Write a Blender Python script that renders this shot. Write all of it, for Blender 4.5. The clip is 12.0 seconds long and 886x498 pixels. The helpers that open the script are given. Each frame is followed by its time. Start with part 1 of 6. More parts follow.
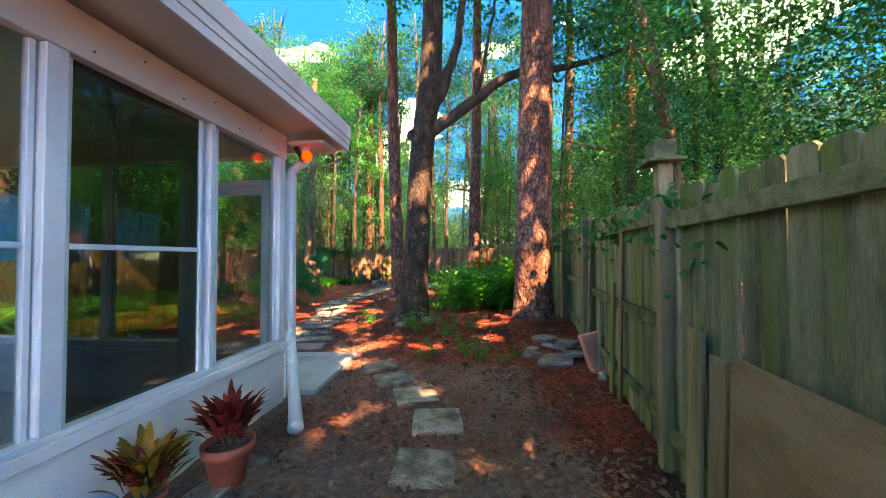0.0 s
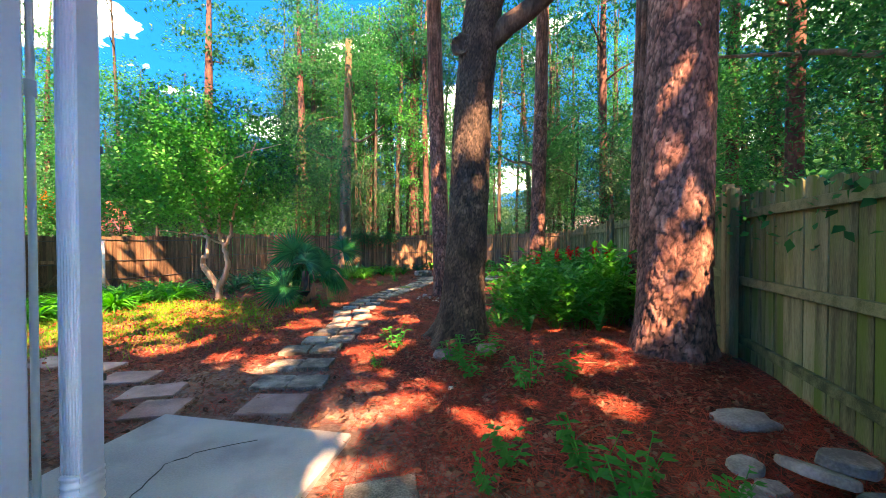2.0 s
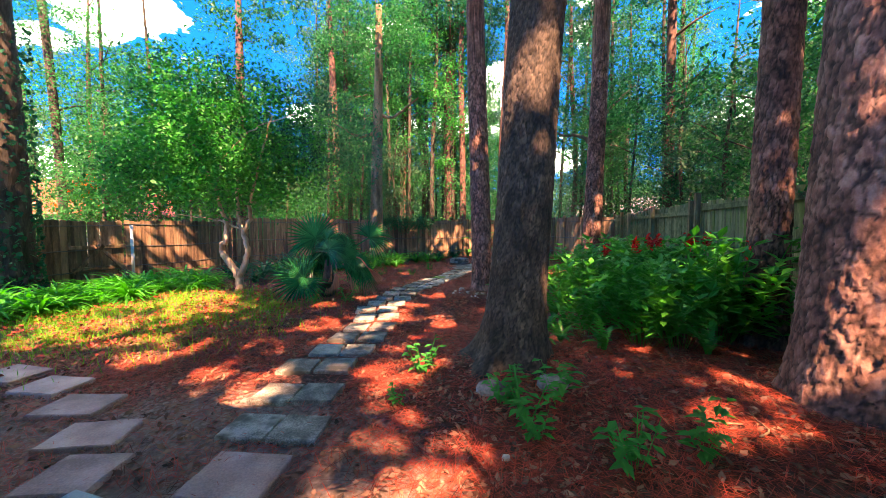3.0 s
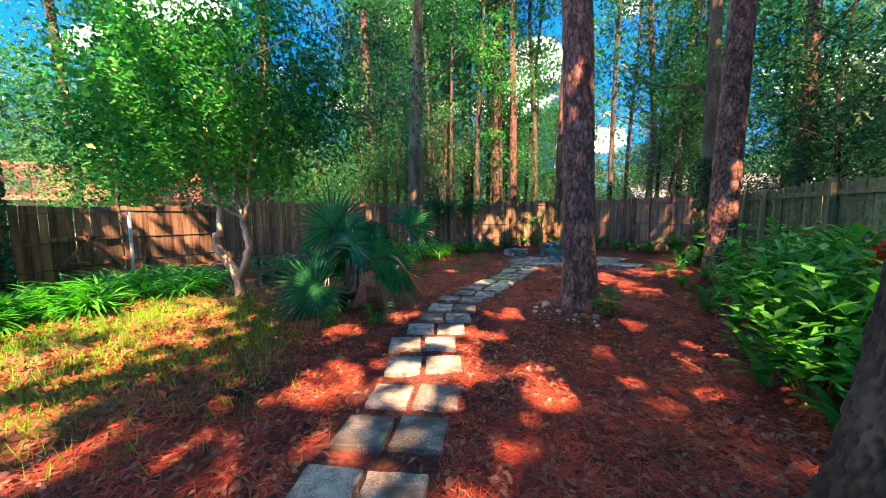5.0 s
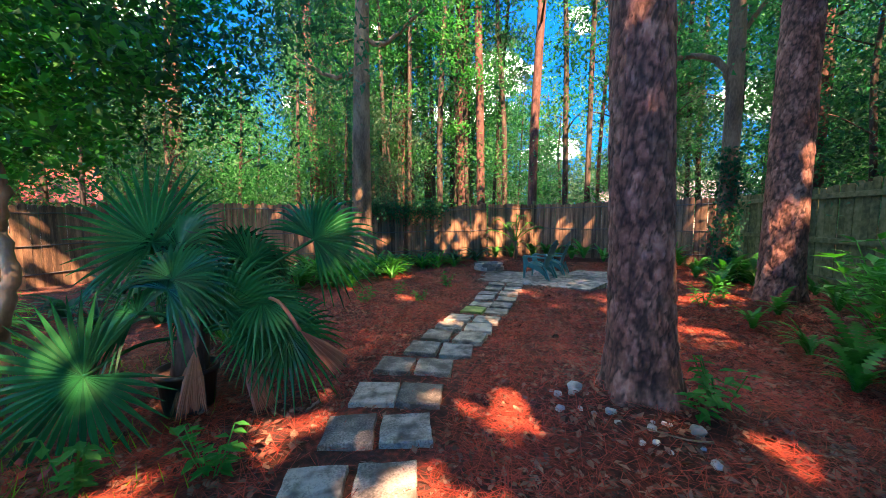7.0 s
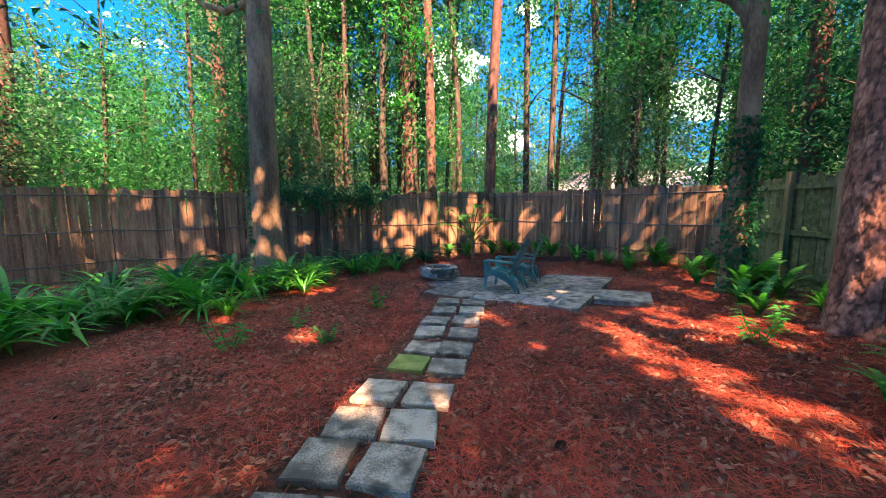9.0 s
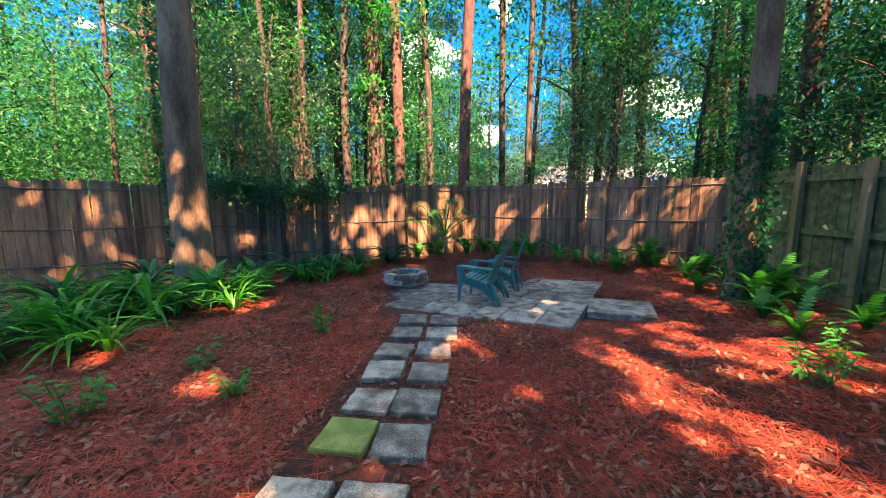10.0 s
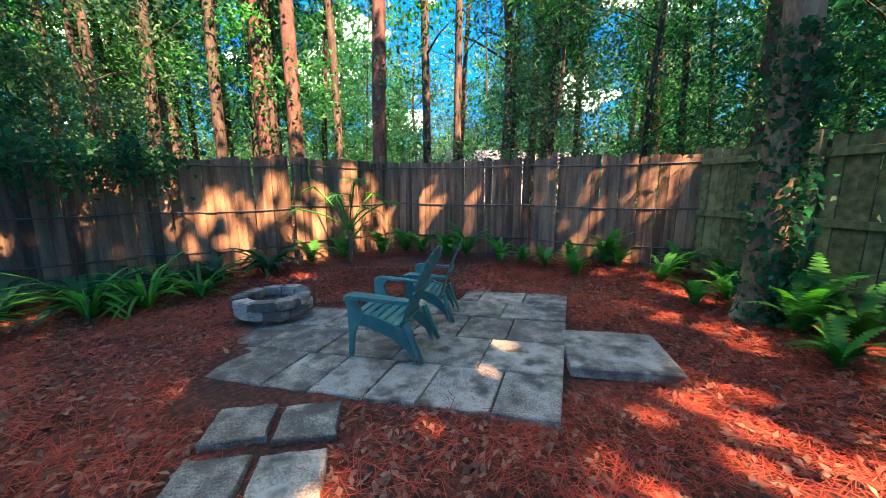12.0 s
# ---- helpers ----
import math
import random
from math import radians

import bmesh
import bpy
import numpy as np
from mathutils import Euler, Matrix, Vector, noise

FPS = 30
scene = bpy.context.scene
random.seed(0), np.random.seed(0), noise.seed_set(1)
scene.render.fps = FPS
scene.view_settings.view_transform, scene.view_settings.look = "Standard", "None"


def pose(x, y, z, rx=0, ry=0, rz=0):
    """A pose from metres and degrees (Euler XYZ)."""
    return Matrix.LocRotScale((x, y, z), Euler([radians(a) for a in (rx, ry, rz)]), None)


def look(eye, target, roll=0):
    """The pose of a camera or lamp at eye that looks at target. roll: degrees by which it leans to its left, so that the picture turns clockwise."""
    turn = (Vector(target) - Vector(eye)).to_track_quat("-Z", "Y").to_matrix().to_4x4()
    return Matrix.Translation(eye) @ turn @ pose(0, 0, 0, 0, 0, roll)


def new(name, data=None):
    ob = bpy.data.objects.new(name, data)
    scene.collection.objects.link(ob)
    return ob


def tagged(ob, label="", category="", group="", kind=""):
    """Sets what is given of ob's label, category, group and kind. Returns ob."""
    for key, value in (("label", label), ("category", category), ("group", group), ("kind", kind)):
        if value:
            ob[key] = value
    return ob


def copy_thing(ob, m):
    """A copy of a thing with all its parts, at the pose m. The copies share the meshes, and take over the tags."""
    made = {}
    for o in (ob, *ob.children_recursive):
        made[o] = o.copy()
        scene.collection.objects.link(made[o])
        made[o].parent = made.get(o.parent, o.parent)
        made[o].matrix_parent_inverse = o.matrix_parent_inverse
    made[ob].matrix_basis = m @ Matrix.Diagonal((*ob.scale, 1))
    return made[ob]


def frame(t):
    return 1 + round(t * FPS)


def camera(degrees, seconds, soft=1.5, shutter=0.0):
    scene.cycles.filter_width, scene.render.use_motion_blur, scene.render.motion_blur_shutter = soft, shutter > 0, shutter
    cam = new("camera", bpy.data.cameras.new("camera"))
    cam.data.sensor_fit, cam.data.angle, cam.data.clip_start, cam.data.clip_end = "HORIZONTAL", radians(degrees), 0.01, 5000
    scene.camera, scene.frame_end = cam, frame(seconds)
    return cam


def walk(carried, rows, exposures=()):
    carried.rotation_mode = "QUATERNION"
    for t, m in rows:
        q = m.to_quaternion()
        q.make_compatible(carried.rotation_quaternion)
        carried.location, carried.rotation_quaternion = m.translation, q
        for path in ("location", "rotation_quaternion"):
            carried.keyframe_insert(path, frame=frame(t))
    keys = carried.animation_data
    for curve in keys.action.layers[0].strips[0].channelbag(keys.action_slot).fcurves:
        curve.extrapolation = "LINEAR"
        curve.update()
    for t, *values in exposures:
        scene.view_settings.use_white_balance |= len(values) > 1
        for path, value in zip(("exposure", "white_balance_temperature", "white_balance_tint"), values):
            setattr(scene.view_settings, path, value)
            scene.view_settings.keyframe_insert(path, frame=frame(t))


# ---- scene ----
cam = camera(103.2, 12.0, soft=0.3)
ROWS = [  # seconds, x, y, z, yaw, pitch, roll
    (0, 0.004, -0.000, 1.469, 2.96, 1.35, 0.18),
    (0.5, -0.032, 0.721, 1.483, 3.97, 0.64, 0.10),
    (1, -0.129, 1.454, 1.468, 5.39, 0.00, 0.06),
    (1.5, -0.219, 2.147, 1.475, 7.75, -0.48, 0.29),
    (2, -0.383, 2.747, 1.479, 10.72, -0.74, 0.10),
    (2.5, -0.504, 3.350, 1.495, 13.42, -1.71, 0.04),
    (3, -0.723, 3.981, 1.510, 16.51, -3.29, 0.02),
    (3.5, -1.037, 4.576, 1.520, 19.79, -4.78, -0.11),
    (3.7, -1.172, 4.803, 1.520, 20.53, -5.39, 0.09),
    (5.3, -2.159, 6.625, 1.525, 22.37, -5.81, 0.39),
    (5.5, -2.263, 6.888, 1.517, 21.92, -5.62, 0.30),
    (6, -2.544, 7.530, 1.500, 20.35, -5.25, 0.27),
    (6.5, -2.696, 8.158, 1.502, 18.34, -4.88, 0.22),
    (7, -2.785, 8.758, 1.473, 16.23, -4.85, 0.27),
    (7.2, -2.830, 8.984, 1.459, 15.49, -4.86, 0.48),
    (8.8, -3.028, 10.838, 1.492, 9.68, -6.41, 0.24),
    (9, -3.039, 11.056, 1.492, 8.93, -6.47, 0.24),
    (9.5, -3.071, 11.606, 1.499, 6.81, -6.74, 0.16),
    (10, -3.058, 12.156, 1.502, 4.77, -7.36, 0.25),
    (10.5, -3.012, 12.688, 1.478, 2.82, -8.19, 0.17),
    (11, -2.984, 13.235, 1.459, -0.23, -9.04, 0.05),
    (11.5, -2.915, 13.792, 1.450, -4.17, -9.33, 0.06),
    (12, -2.826, 14.402, 1.438, -6.86, -9.70, -0.10),
]
walk(cam, [(t, pose(x, y, z, 90 + pitch, roll, yaw)) for t, x, y, z, yaw, pitch, roll in ROWS],
     exposures=((0.0, 3.55, 12000, -9), (3.0, 3.25, 8900, -7), (6.0, 3.15, 8500, -9), (9.0, 3.3, 8500, -5), (12.0, 3.4, 8300, -8)))

# ---- light ----
SUN_EL, SUN_AZ = 50.0, Vector((0.45, -0.89, 0)).normalized()
TO_SUN = (SUN_AZ * math.cos(radians(SUN_EL)) + Vector((0, 0, math.sin(radians(SUN_EL))))).normalized()
world = bpy.data.worlds.new("sky")
scene.world = world
world.use_nodes = True
wn, wl = world.node_tree.nodes, world.node_tree.links
sky = wn.new("ShaderNodeTexSky")
sky.sky_type, sky.sun_disc = "NISHITA", False
sky.sun_elevation, sky.sun_rotation = radians(SUN_EL), math.atan2(SUN_AZ.x, SUN_AZ.y)
sky.air_density, sky.dust_density, sky.ozone_density = 1.0, 0.2, 5.0
wc = wn.new("ShaderNodeTexCoord")
wmap = wn.new("ShaderNodeMapping")
wmap.inputs["Scale"].default_value = (2.2, 2.2, 5.0)
wnoise = wn.new("ShaderNodeTexNoise")
wnoise.inputs["Scale"].default_value, wnoise.inputs["Detail"].default_value = 1.6, 7
wramp = wn.new("ShaderNodeValToRGB")
wramp.color_ramp.elements[0].position, wramp.color_ramp.elements[1].position = 0.59, 0.705
wmix = wn.new("ShaderNodeMix")
wmix.data_type = "RGBA"
wmix.inputs[7].default_value = (13.0, 12.6, 11.8, 1)
wl.new(wc.outputs["Generated"], wmap.inputs[0])
wl.new(wmap.outputs[0], wnoise.inputs["Vector"])
wl.new(wnoise.outputs[0], wramp.inputs[0])
wl.new(wramp.outputs[0], wmix.inputs[0])
deep = wn.new("ShaderNodeHueSaturation")
deep.inputs["Hue"].default_value = 0.515
deep.inputs["Saturation"].default_value, deep.inputs["Value"].default_value = 2.4, 0.34
wup = wn.new("ShaderNodeMapping")
wup.inputs["Location"].default_value = (0, 0, 0.3)
wl.new(wc.outputs["Generated"], wup.inputs[0])
wl.new(wup.outputs[0], sky.inputs[0])
wl.new(sky.outputs[0], deep.inputs["Color"])
wl.new(deep.outputs[0], wmix.inputs[6])
wl.new(wmix.outputs[2], wn["Background"].inputs[0])
wn["Background"].inputs[1].default_value = 0.33
sun = new("sun", bpy.data.lights.new("sun", "SUN"))
sun.data.energy, sun.data.angle, sun.data.color = 5.4, radians(0.5), (1.0, 0.55, 0.46)
sun.matrix_world = look(TO_SUN * 60, (0, 0, 0))

# ---- small helpers ----
rng = np.random.default_rng(7)


def part(name, bm, material, parent=None, label="", smooth=False):
    """Links a bmesh (or a mesh) as one object under a thing."""
    if isinstance(bm, bmesh.types.BMesh):
        me = bpy.data.meshes.new(name)
        bm.normal_update()
        bm.to_mesh(me)
        bm.free()
    else:
        me = bm
    if material and not me.materials:
        me.materials.append(material)
    if smooth:
        me.shade_smooth()
    ob = new(name, me)
    if parent:
        ob.parent = parent
    if label:
        tagged(ob, label)
    return ob


def thing(name, label, category, m=None, group="", kind=""):
    ob = new(name)
    ob.empty_display_size = 0.1
    if m is not None:
        ob.matrix_basis = m
    return tagged(ob, label, category, group, kind)


def np_mesh(name, verts, faces):
    me = bpy.data.meshes.new(name)
    verts, faces = np.asarray(verts, np.float32), np.asarray(faces, np.int32)
    k = faces.shape[1]
    me.vertices.add(len(verts))
    me.vertices.foreach_set("co", verts.ravel())
    me.loops.add(faces.size)
    me.loops.foreach_set("vertex_index", faces.ravel())
    me.polygons.add(len(faces))
    me.polygons.foreach_set("loop_start", np.arange(0, faces.size, k, dtype=np.int32))
    me.update(calc_edges=True)
    me.validate()
    return me


def box(bm, x0, x1, y0, y1, z0, z1, bevel=0.0, m=None):
    """Adds a box to bm, with worn edges if bevel is given."""
    r = bmesh.ops.create_cube(bm, size=1)
    vs = r["verts"]
    for v in vs:
        v.co = Vector((x0 + (v.co.x + 0.5) * (x1 - x0), y0 + (v.co.y + 0.5) * (y1 - y0), z0 + (v.co.z + 0.5) * (z1 - z0)))
    if bevel:
        es = list({e for v in vs for e in v.link_edges})
        out = bmesh.ops.bevel(bm, geom=es, offset=bevel, segments=1, affect="EDGES")
        vs = list({v for f in out["faces"] for v in f.verts} | {v for v in vs if v.is_valid})
    if m is not None:
        bmesh.ops.transform(bm, matrix=m, verts=vs)
    return vs


def boxmesh(x0, x1, y0, y1, z0, z1, bevel=0.004):
    bm = bmesh.new()
    box(bm, x0, x1, y0, y1, z0, z1, bevel)
    return bm


def tube_np(points, radii, sides=12, bump=None):
    """Verts and quads of a tube along points. bump(angle, length, k) gives an added radius."""
    pts = [Vector(p) for p in points]
    verts, faces = [], []
    run = 0.0
    for i, p in enumerate(pts):
        d = (pts[min(i + 1, len(pts) - 1)] - pts[max(i - 1, 0)]).normalized()
        a = d.cross(Vector((0.13, 0.99, 0.05))).normalized()
        b = d.cross(a)
        if i:
            run += (p - pts[i - 1]).length
        for k in range(sides):
            th = 2 * math.pi * k / sides
            r = radii[i] + (bump(th, run, i) if bump else 0)
            verts.append(p + a * (r * math.cos(th)) + b * (r * math.sin(th)))
    for i in range(len(pts) - 1):
        for k in range(sides):
            j = (k + 1) % sides
            faces.append((i * sides + k, i * sides + j, (i + 1) * sides + j, (i + 1) * sides + k))
    faces.append(tuple(range(sides))[::-1])
    faces.append(tuple((len(pts) - 1) * sides + k for k in range(sides)))
    return [tuple(v) for v in verts], faces


def tubes(name, runs):
    """One mesh of several tubes: (points, radii, sides)."""
    vs, fs = [], []
    for pts, radii, sides in runs:
        v, f = tube_np(pts, radii, sides)
        n = len(vs)
        vs += v
        fs += [tuple(i + n for i in q) for q in f]
    me = bpy.data.meshes.new(name)
    me.from_pydata(vs, [], fs)
    me.shade_smooth()
    return me


def smooth_line(ctrl, n):
    """n points along a soft line through the control points."""
    c = np.array(ctrl, float)
    t = np.linspace(0, len(c) - 1, n)
    out = []
    for u in t:
        i = min(int(u), len(c) - 2)
        f = u - i
        p0, p1, p2, p3 = c[max(i - 1, 0)], c[i], c[i + 1], c[min(i + 2, len(c) - 1)]
        out.append(0.5 * ((2 * p1) + (p2 - p0) * f + (2 * p0 - 5 * p1 + 4 * p2 - p3) * f * f + (3 * p1 - p0 - 3 * p2 + p3) * f ** 3))
    return np.array(out)


def leaf_mesh(name, centres, length, width, up=0.4, droop=0.0, seed=0, corners=4):
    """One mesh of leaf blades at the centres: folded with four corners, or plain with three."""
    r = np.random.default_rng(seed)
    n = len(centres)
    nrm = r.normal(size=(n, 3))
    nrm[:, 2] = np.abs(nrm[:, 2]) + up
    nrm /= np.linalg.norm(nrm, axis=1)[:, None]
    u = np.cross(nrm, r.normal(size=(n, 3)))
    u /= np.linalg.norm(u, axis=1)[:, None] + 1e-9
    u[:, 2] -= droop
    v = np.cross(nrm, u)
    s = r.uniform(0.65, 1.35, n)[:, None]
    L, Wd = length * s / 2, width * s / 2
    verts = np.empty((n, 4, 3))
    verts[:, 0] = centres - u * L
    verts[:, 1] = centres + v * Wd - u * L * 0.15 + nrm * Wd * 0.35
    verts[:, 2] = centres + u * L
    verts[:, 3] = centres - v * Wd - u * L * 0.15 + nrm * Wd * 0.35
    verts = verts[:, :corners]
    if corners == 3:
        verts[:, 0] -= v * Wd * 0.7
    faces = np.arange(n * corners).reshape(n, corners)
    return np_mesh(name, verts.reshape(-1, 3), faces)


def clumps(r, centre, radii, n_clump, per, spread, hollow=0.35):
    """Leaf places in clumps through an uneven ellipsoid."""
    d = r.normal(size=(n_clump, 3))
    d /= np.linalg.norm(d, axis=1)[:, None]
    rad = r.uniform(hollow, 1.0, n_clump)[:, None] ** 0.6
    c = np.array(centre) + d * rad * np.array(radii) * r.uniform(0.8, 1.15, (n_clump, 1))
    p = np.repeat(c, per, axis=0) + r.normal(size=(n_clump * per, 3)) * spread * np.array([1, 1, 0.7])
    return p


def boughs(r, centre, radii, n_bough, per):
    """Leaf places in separate flat sprays of foliage, with gaps between them."""
    d = r.normal(size=(n_bough, 3))
    d /= np.linalg.norm(d, axis=1)[:, None]
    c = np.array(centre) + d * r.uniform(0.1, 1.0, (n_bough, 1)) ** 0.5 * np.array(radii)
    size = np.repeat(r.uniform(0.25, 0.62, (n_bough, 1)), per, axis=0) * np.array([1, 1, 0.55])
    off = r.normal(size=(n_bough * per, 3)) * size
    off[:, 2] -= 0.35 * (off[:, 0] ** 2 + off[:, 1] ** 2)
    return np.repeat(c, per, axis=0) + off


def smooth01(a, b, x):
    t = np.clip((x - a) / (b - a), 0, 1)
    return t * t * (3 - 2 * t)


def gz(x, y):
    """Height of the ground."""
    z = 0.10 * smooth01(-1.6, 1.0, x) * smooth01(0.5, 4, y)
    z = z + 0.14 * smooth01(19.0, 21.5, y) + 0.10 * smooth01(-6.5, -9.0, x) * smooth01(10, 16, y)
    for cx, cy, h, s in ((-1.05, 7.55, 0.20, 0.75), (1.42, 7.15, 0.17, 0.85), (-2.08, 11.62, 0.19, 0.6), (0.5, 15.0, 0.18, 0.9)):
        z = z + h * np.exp(-((x - cx) ** 2 + (y - cy) ** 2) / (2 * s * s))
    z = z + 0.018 * np.sin(1.7 * x + 0.6 * y) * np.cos(1.3 * y - 0.4 * x) + 0.01 * np.sin(4.1 * x + 1.3) * np.sin(3.7 * y)
    return z


def gf(x, y):
    return float(gz(np.float64(x), np.float64(y)))


# ---- materials ----
def material(name):
    m = bpy.data.materials.new(name)
    m.use_nodes = True
    return m, m.node_tree.nodes, m.node_tree.links, m.node_tree.nodes["Principled BSDF"]


def ramp(nodes, stops):
    n = nodes.new("ShaderNodeValToRGB")
    e = n.color_ramp.elements
    while len(e) < len(stops):
        e.new(0.5)
    for el, (p, c) in zip(e, stops):
        el.position, el.color = p, (*c, 1)
    return n


def noisy(name, colours, scale=6.0, stretch=(1, 1, 1), rough=0.8, bump=0.3, fine=60.0, fine_amount=0.35, per_object=0.0, metal=0.0, coords="Object", bump_dist=0.01, stain=None, per_island=0.0):
    """A surface with large stains and fine grain. colours: from dark to light."""
    m, n, l, b = material(name)
    tc = n.new("ShaderNodeTexCoord")
    mp = n.new("ShaderNodeMapping")
    mp.inputs["Scale"].default_value = stretch
    l.new(tc.outputs[coords], mp.inputs[0])
    big, small = n.new("ShaderNodeTexNoise"), n.new("ShaderNodeTexNoise")
    big.inputs["Scale"].default_value, big.inputs["Detail"].default_value = scale, 6
    small.inputs["Scale"].default_value, small.inputs["Detail"].default_value = fine, 5
    add = n.new("ShaderNodeMath")
    add.operation = "MULTIPLY_ADD"
    sub = n.new("ShaderNodeMath")
    sub.operation = "SUBTRACT"
    sub.inputs[1].default_value = 0.5
    l.new(small.outputs[0], sub.inputs[0])
    l.new(sub.outputs[0], add.inputs[0])
    add.inputs[1].default_value = fine_amount
    l.new(big.outputs[0], add.inputs[2])
    last = add.outputs[0]
    if per_object or per_island:
        if per_object:
            info = n.new("ShaderNodeObjectInfo")
            src, amt = info.outputs["Random"], per_object
            off = n.new("ShaderNodeVectorMath")
            off.operation = "MULTIPLY_ADD"
            off.inputs[1].default_value = (1, 1, 1)
            sc = n.new("ShaderNodeVectorMath")
            sc.operation = "SCALE"
            sc.inputs[0].default_value = (13, 7, 5)
            l.new(src, sc.inputs["Scale"])
            l.new(mp.outputs[0], off.inputs[0])
            l.new(sc.outputs[0], off.inputs[2])
            vec = off.outputs[0]
        else:
            info = n.new("ShaderNodeNewGeometry")
            src, amt = info.outputs["Random Per Island"], per_island
            vec = mp.outputs[0]
        s2, a2 = n.new("ShaderNodeMath"), n.new("ShaderNodeMath")
        s2.operation, a2.operation = "SUBTRACT", "MULTIPLY_ADD"
        s2.inputs[1].default_value = 0.5
        l.new(src, s2.inputs[0])
        l.new(s2.outputs[0], a2.inputs[0])
        a2.inputs[1].default_value = amt
        l.new(last, a2.inputs[2])
        last = a2.outputs[0]
    else:
        vec = mp.outputs[0]
    l.new(vec, big.inputs["Vector"])
    l.new(vec, small.inputs["Vector"])
    k = len(colours)
    cr = ramp(n, [(0.28 + 0.44 * i / max(1, k - 1), c) for i, c in enumerate(colours)])
    l.new(last, cr.inputs[0])
    out = cr.outputs[0]
    if stain:
        col, sscale, lo, hi = stain
        sn = n.new("ShaderNodeTexNoise")
        sn.inputs["Scale"].default_value, sn.inputs["Detail"].default_value = sscale, 5
        l.new(vec, sn.inputs["Vector"])
        sr = ramp(n, [(lo, (0, 0, 0)), (hi, (1, 1, 1))])
        l.new(sn.outputs[0], sr.inputs[0])
        mx = n.new("ShaderNodeMix")
        mx.data_type = "RGBA"
        l.new(sr.outputs[0], mx.inputs[0])
        l.new(out, mx.inputs[6])
        mx.inputs[7].default_value = (*col, 1)
        out = mx.outputs[2]
    l.new(out, b.inputs["Base Color"])
    b.inputs["Roughness"].default_value, b.inputs["Metallic"].default_value = rough, metal
    if bump:
        bp = n.new("ShaderNodeBump")
        bp.inputs["Strength"].default_value, bp.inputs["Distance"].default_value = bump, bump_dist
        l.new(add.outputs[0], bp.inputs["Height"])
        l.new(bp.outputs[0], b.inputs["Normal"])
    return m


def leafy(name, dark, light, trans=0.35, rough=0.45, scale=1.2):
    """Leaves that let light through, each a little different."""
    m, n, l, b = material(name)
    geo = n.new("ShaderNodeNewGeometry")
    tc = n.new("ShaderNodeTexCoord")
    nz = n.new("ShaderNodeTexNoise")
    nz.inputs["Scale"].default_value = scale
    l.new(tc.outputs["Object"], nz.inputs["Vector"])
    ad = n.new("ShaderNodeMath")
    ad.operation = "MULTIPLY_ADD"
    ad.inputs[1].default_value = 0.6
    l.new(geo.outputs["Random Per Island"], ad.inputs[0])
    l.new(nz.outputs[0], ad.inputs[2])
    cr = ramp(n, [(0.35, dark), (1.0, light)])
    l.new(ad.outputs[0], cr.inputs[0])
    l.new(cr.outputs[0], b.inputs["Base Color"])
    b.inputs["Roughness"].default_value = rough
    b.inputs["Specular IOR Level"].default_value = 0.25
    tr = n.new("ShaderNodeBsdfTranslucent")
    hs = n.new("ShaderNodeHueSaturation")
    hs.inputs["Value"].default_value, hs.inputs["Saturation"].default_value = 1.5, 1.1
    l.new(cr.outputs[0], hs.inputs["Color"])
    l.new(hs.outputs[0], tr.inputs[0])
    mx = n.new("ShaderNodeMixShader")
    mx.inputs[0].default_value = trans
    l.new(b.outputs[0], mx.inputs[1])
    l.new(tr.outputs[0], mx.inputs[2])
    l.new(mx.outputs[0], n["Material Output"].inputs[0])
    return m


M_LEAF = leafy("leaf_green", (0.009, 0.045, 0.022), (0.04, 0.20, 0.055), 0.45, 0.5)
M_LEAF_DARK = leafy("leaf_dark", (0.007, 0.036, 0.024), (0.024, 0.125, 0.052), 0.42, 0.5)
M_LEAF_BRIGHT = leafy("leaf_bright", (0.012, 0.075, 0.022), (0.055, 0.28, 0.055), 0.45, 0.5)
M_LEAF_OLIVE = leafy("leaf_olive", (0.018, 0.06, 0.036), (0.075, 0.17, 0.085), 0.45, 0.6)
M_PALM = leafy("palm_leaf", (0.006, 0.05, 0.02), (0.022, 0.17, 0.05), 0.25, 0.24)
M_FERN = leafy("fern_leaf", (0.014, 0.10, 0.024), (0.07, 0.30, 0.04), 0.35, 0.4)
M_LILY = leafy("lily_leaf", (0.02, 0.15, 0.022), (0.09, 0.42, 0.05), 0.4)
M_GRASS = leafy("grass_blade", (0.04, 0.19, 0.015), (0.17, 0.42, 0.045), 0.4, 0.6)
M_DEAD = leafy("dead_frond", (0.12, 0.055, 0.03), (0.32, 0.16, 0.10), 0.2, 0.8)
M_NEEDLE = leafy("pine_straw", (0.022, 0.010, 0.006), (0.42, 0.066, 0.042), 0.05, 0.6, 2.5)
M_LITTER = leafy("dry_leaf", (0.022, 0.012, 0.008), (0.26, 0.14, 0.095), 0.1, 0.65, 3.0)
M_FLOWER = leafy("red_flower", (0.45, 0.01, 0.012), (0.8, 0.04, 0.03), 0.3, 0.5)
M_FLAME = leafy("orange_flower", (0.6, 0.07, 0.01), (0.85, 0.16, 0.02), 0.3, 0.5)
M_CROTON = leafy("croton_red", (0.05, 0.008, 0.010), (0.30, 0.03, 0.02), 0.2, 0.3, 9)
M_CROTON_Y = leafy("croton_yellow", (0.04, 0.06, 0.012), (0.40, 0.17, 0.025), 0.25, 0.3, 9)
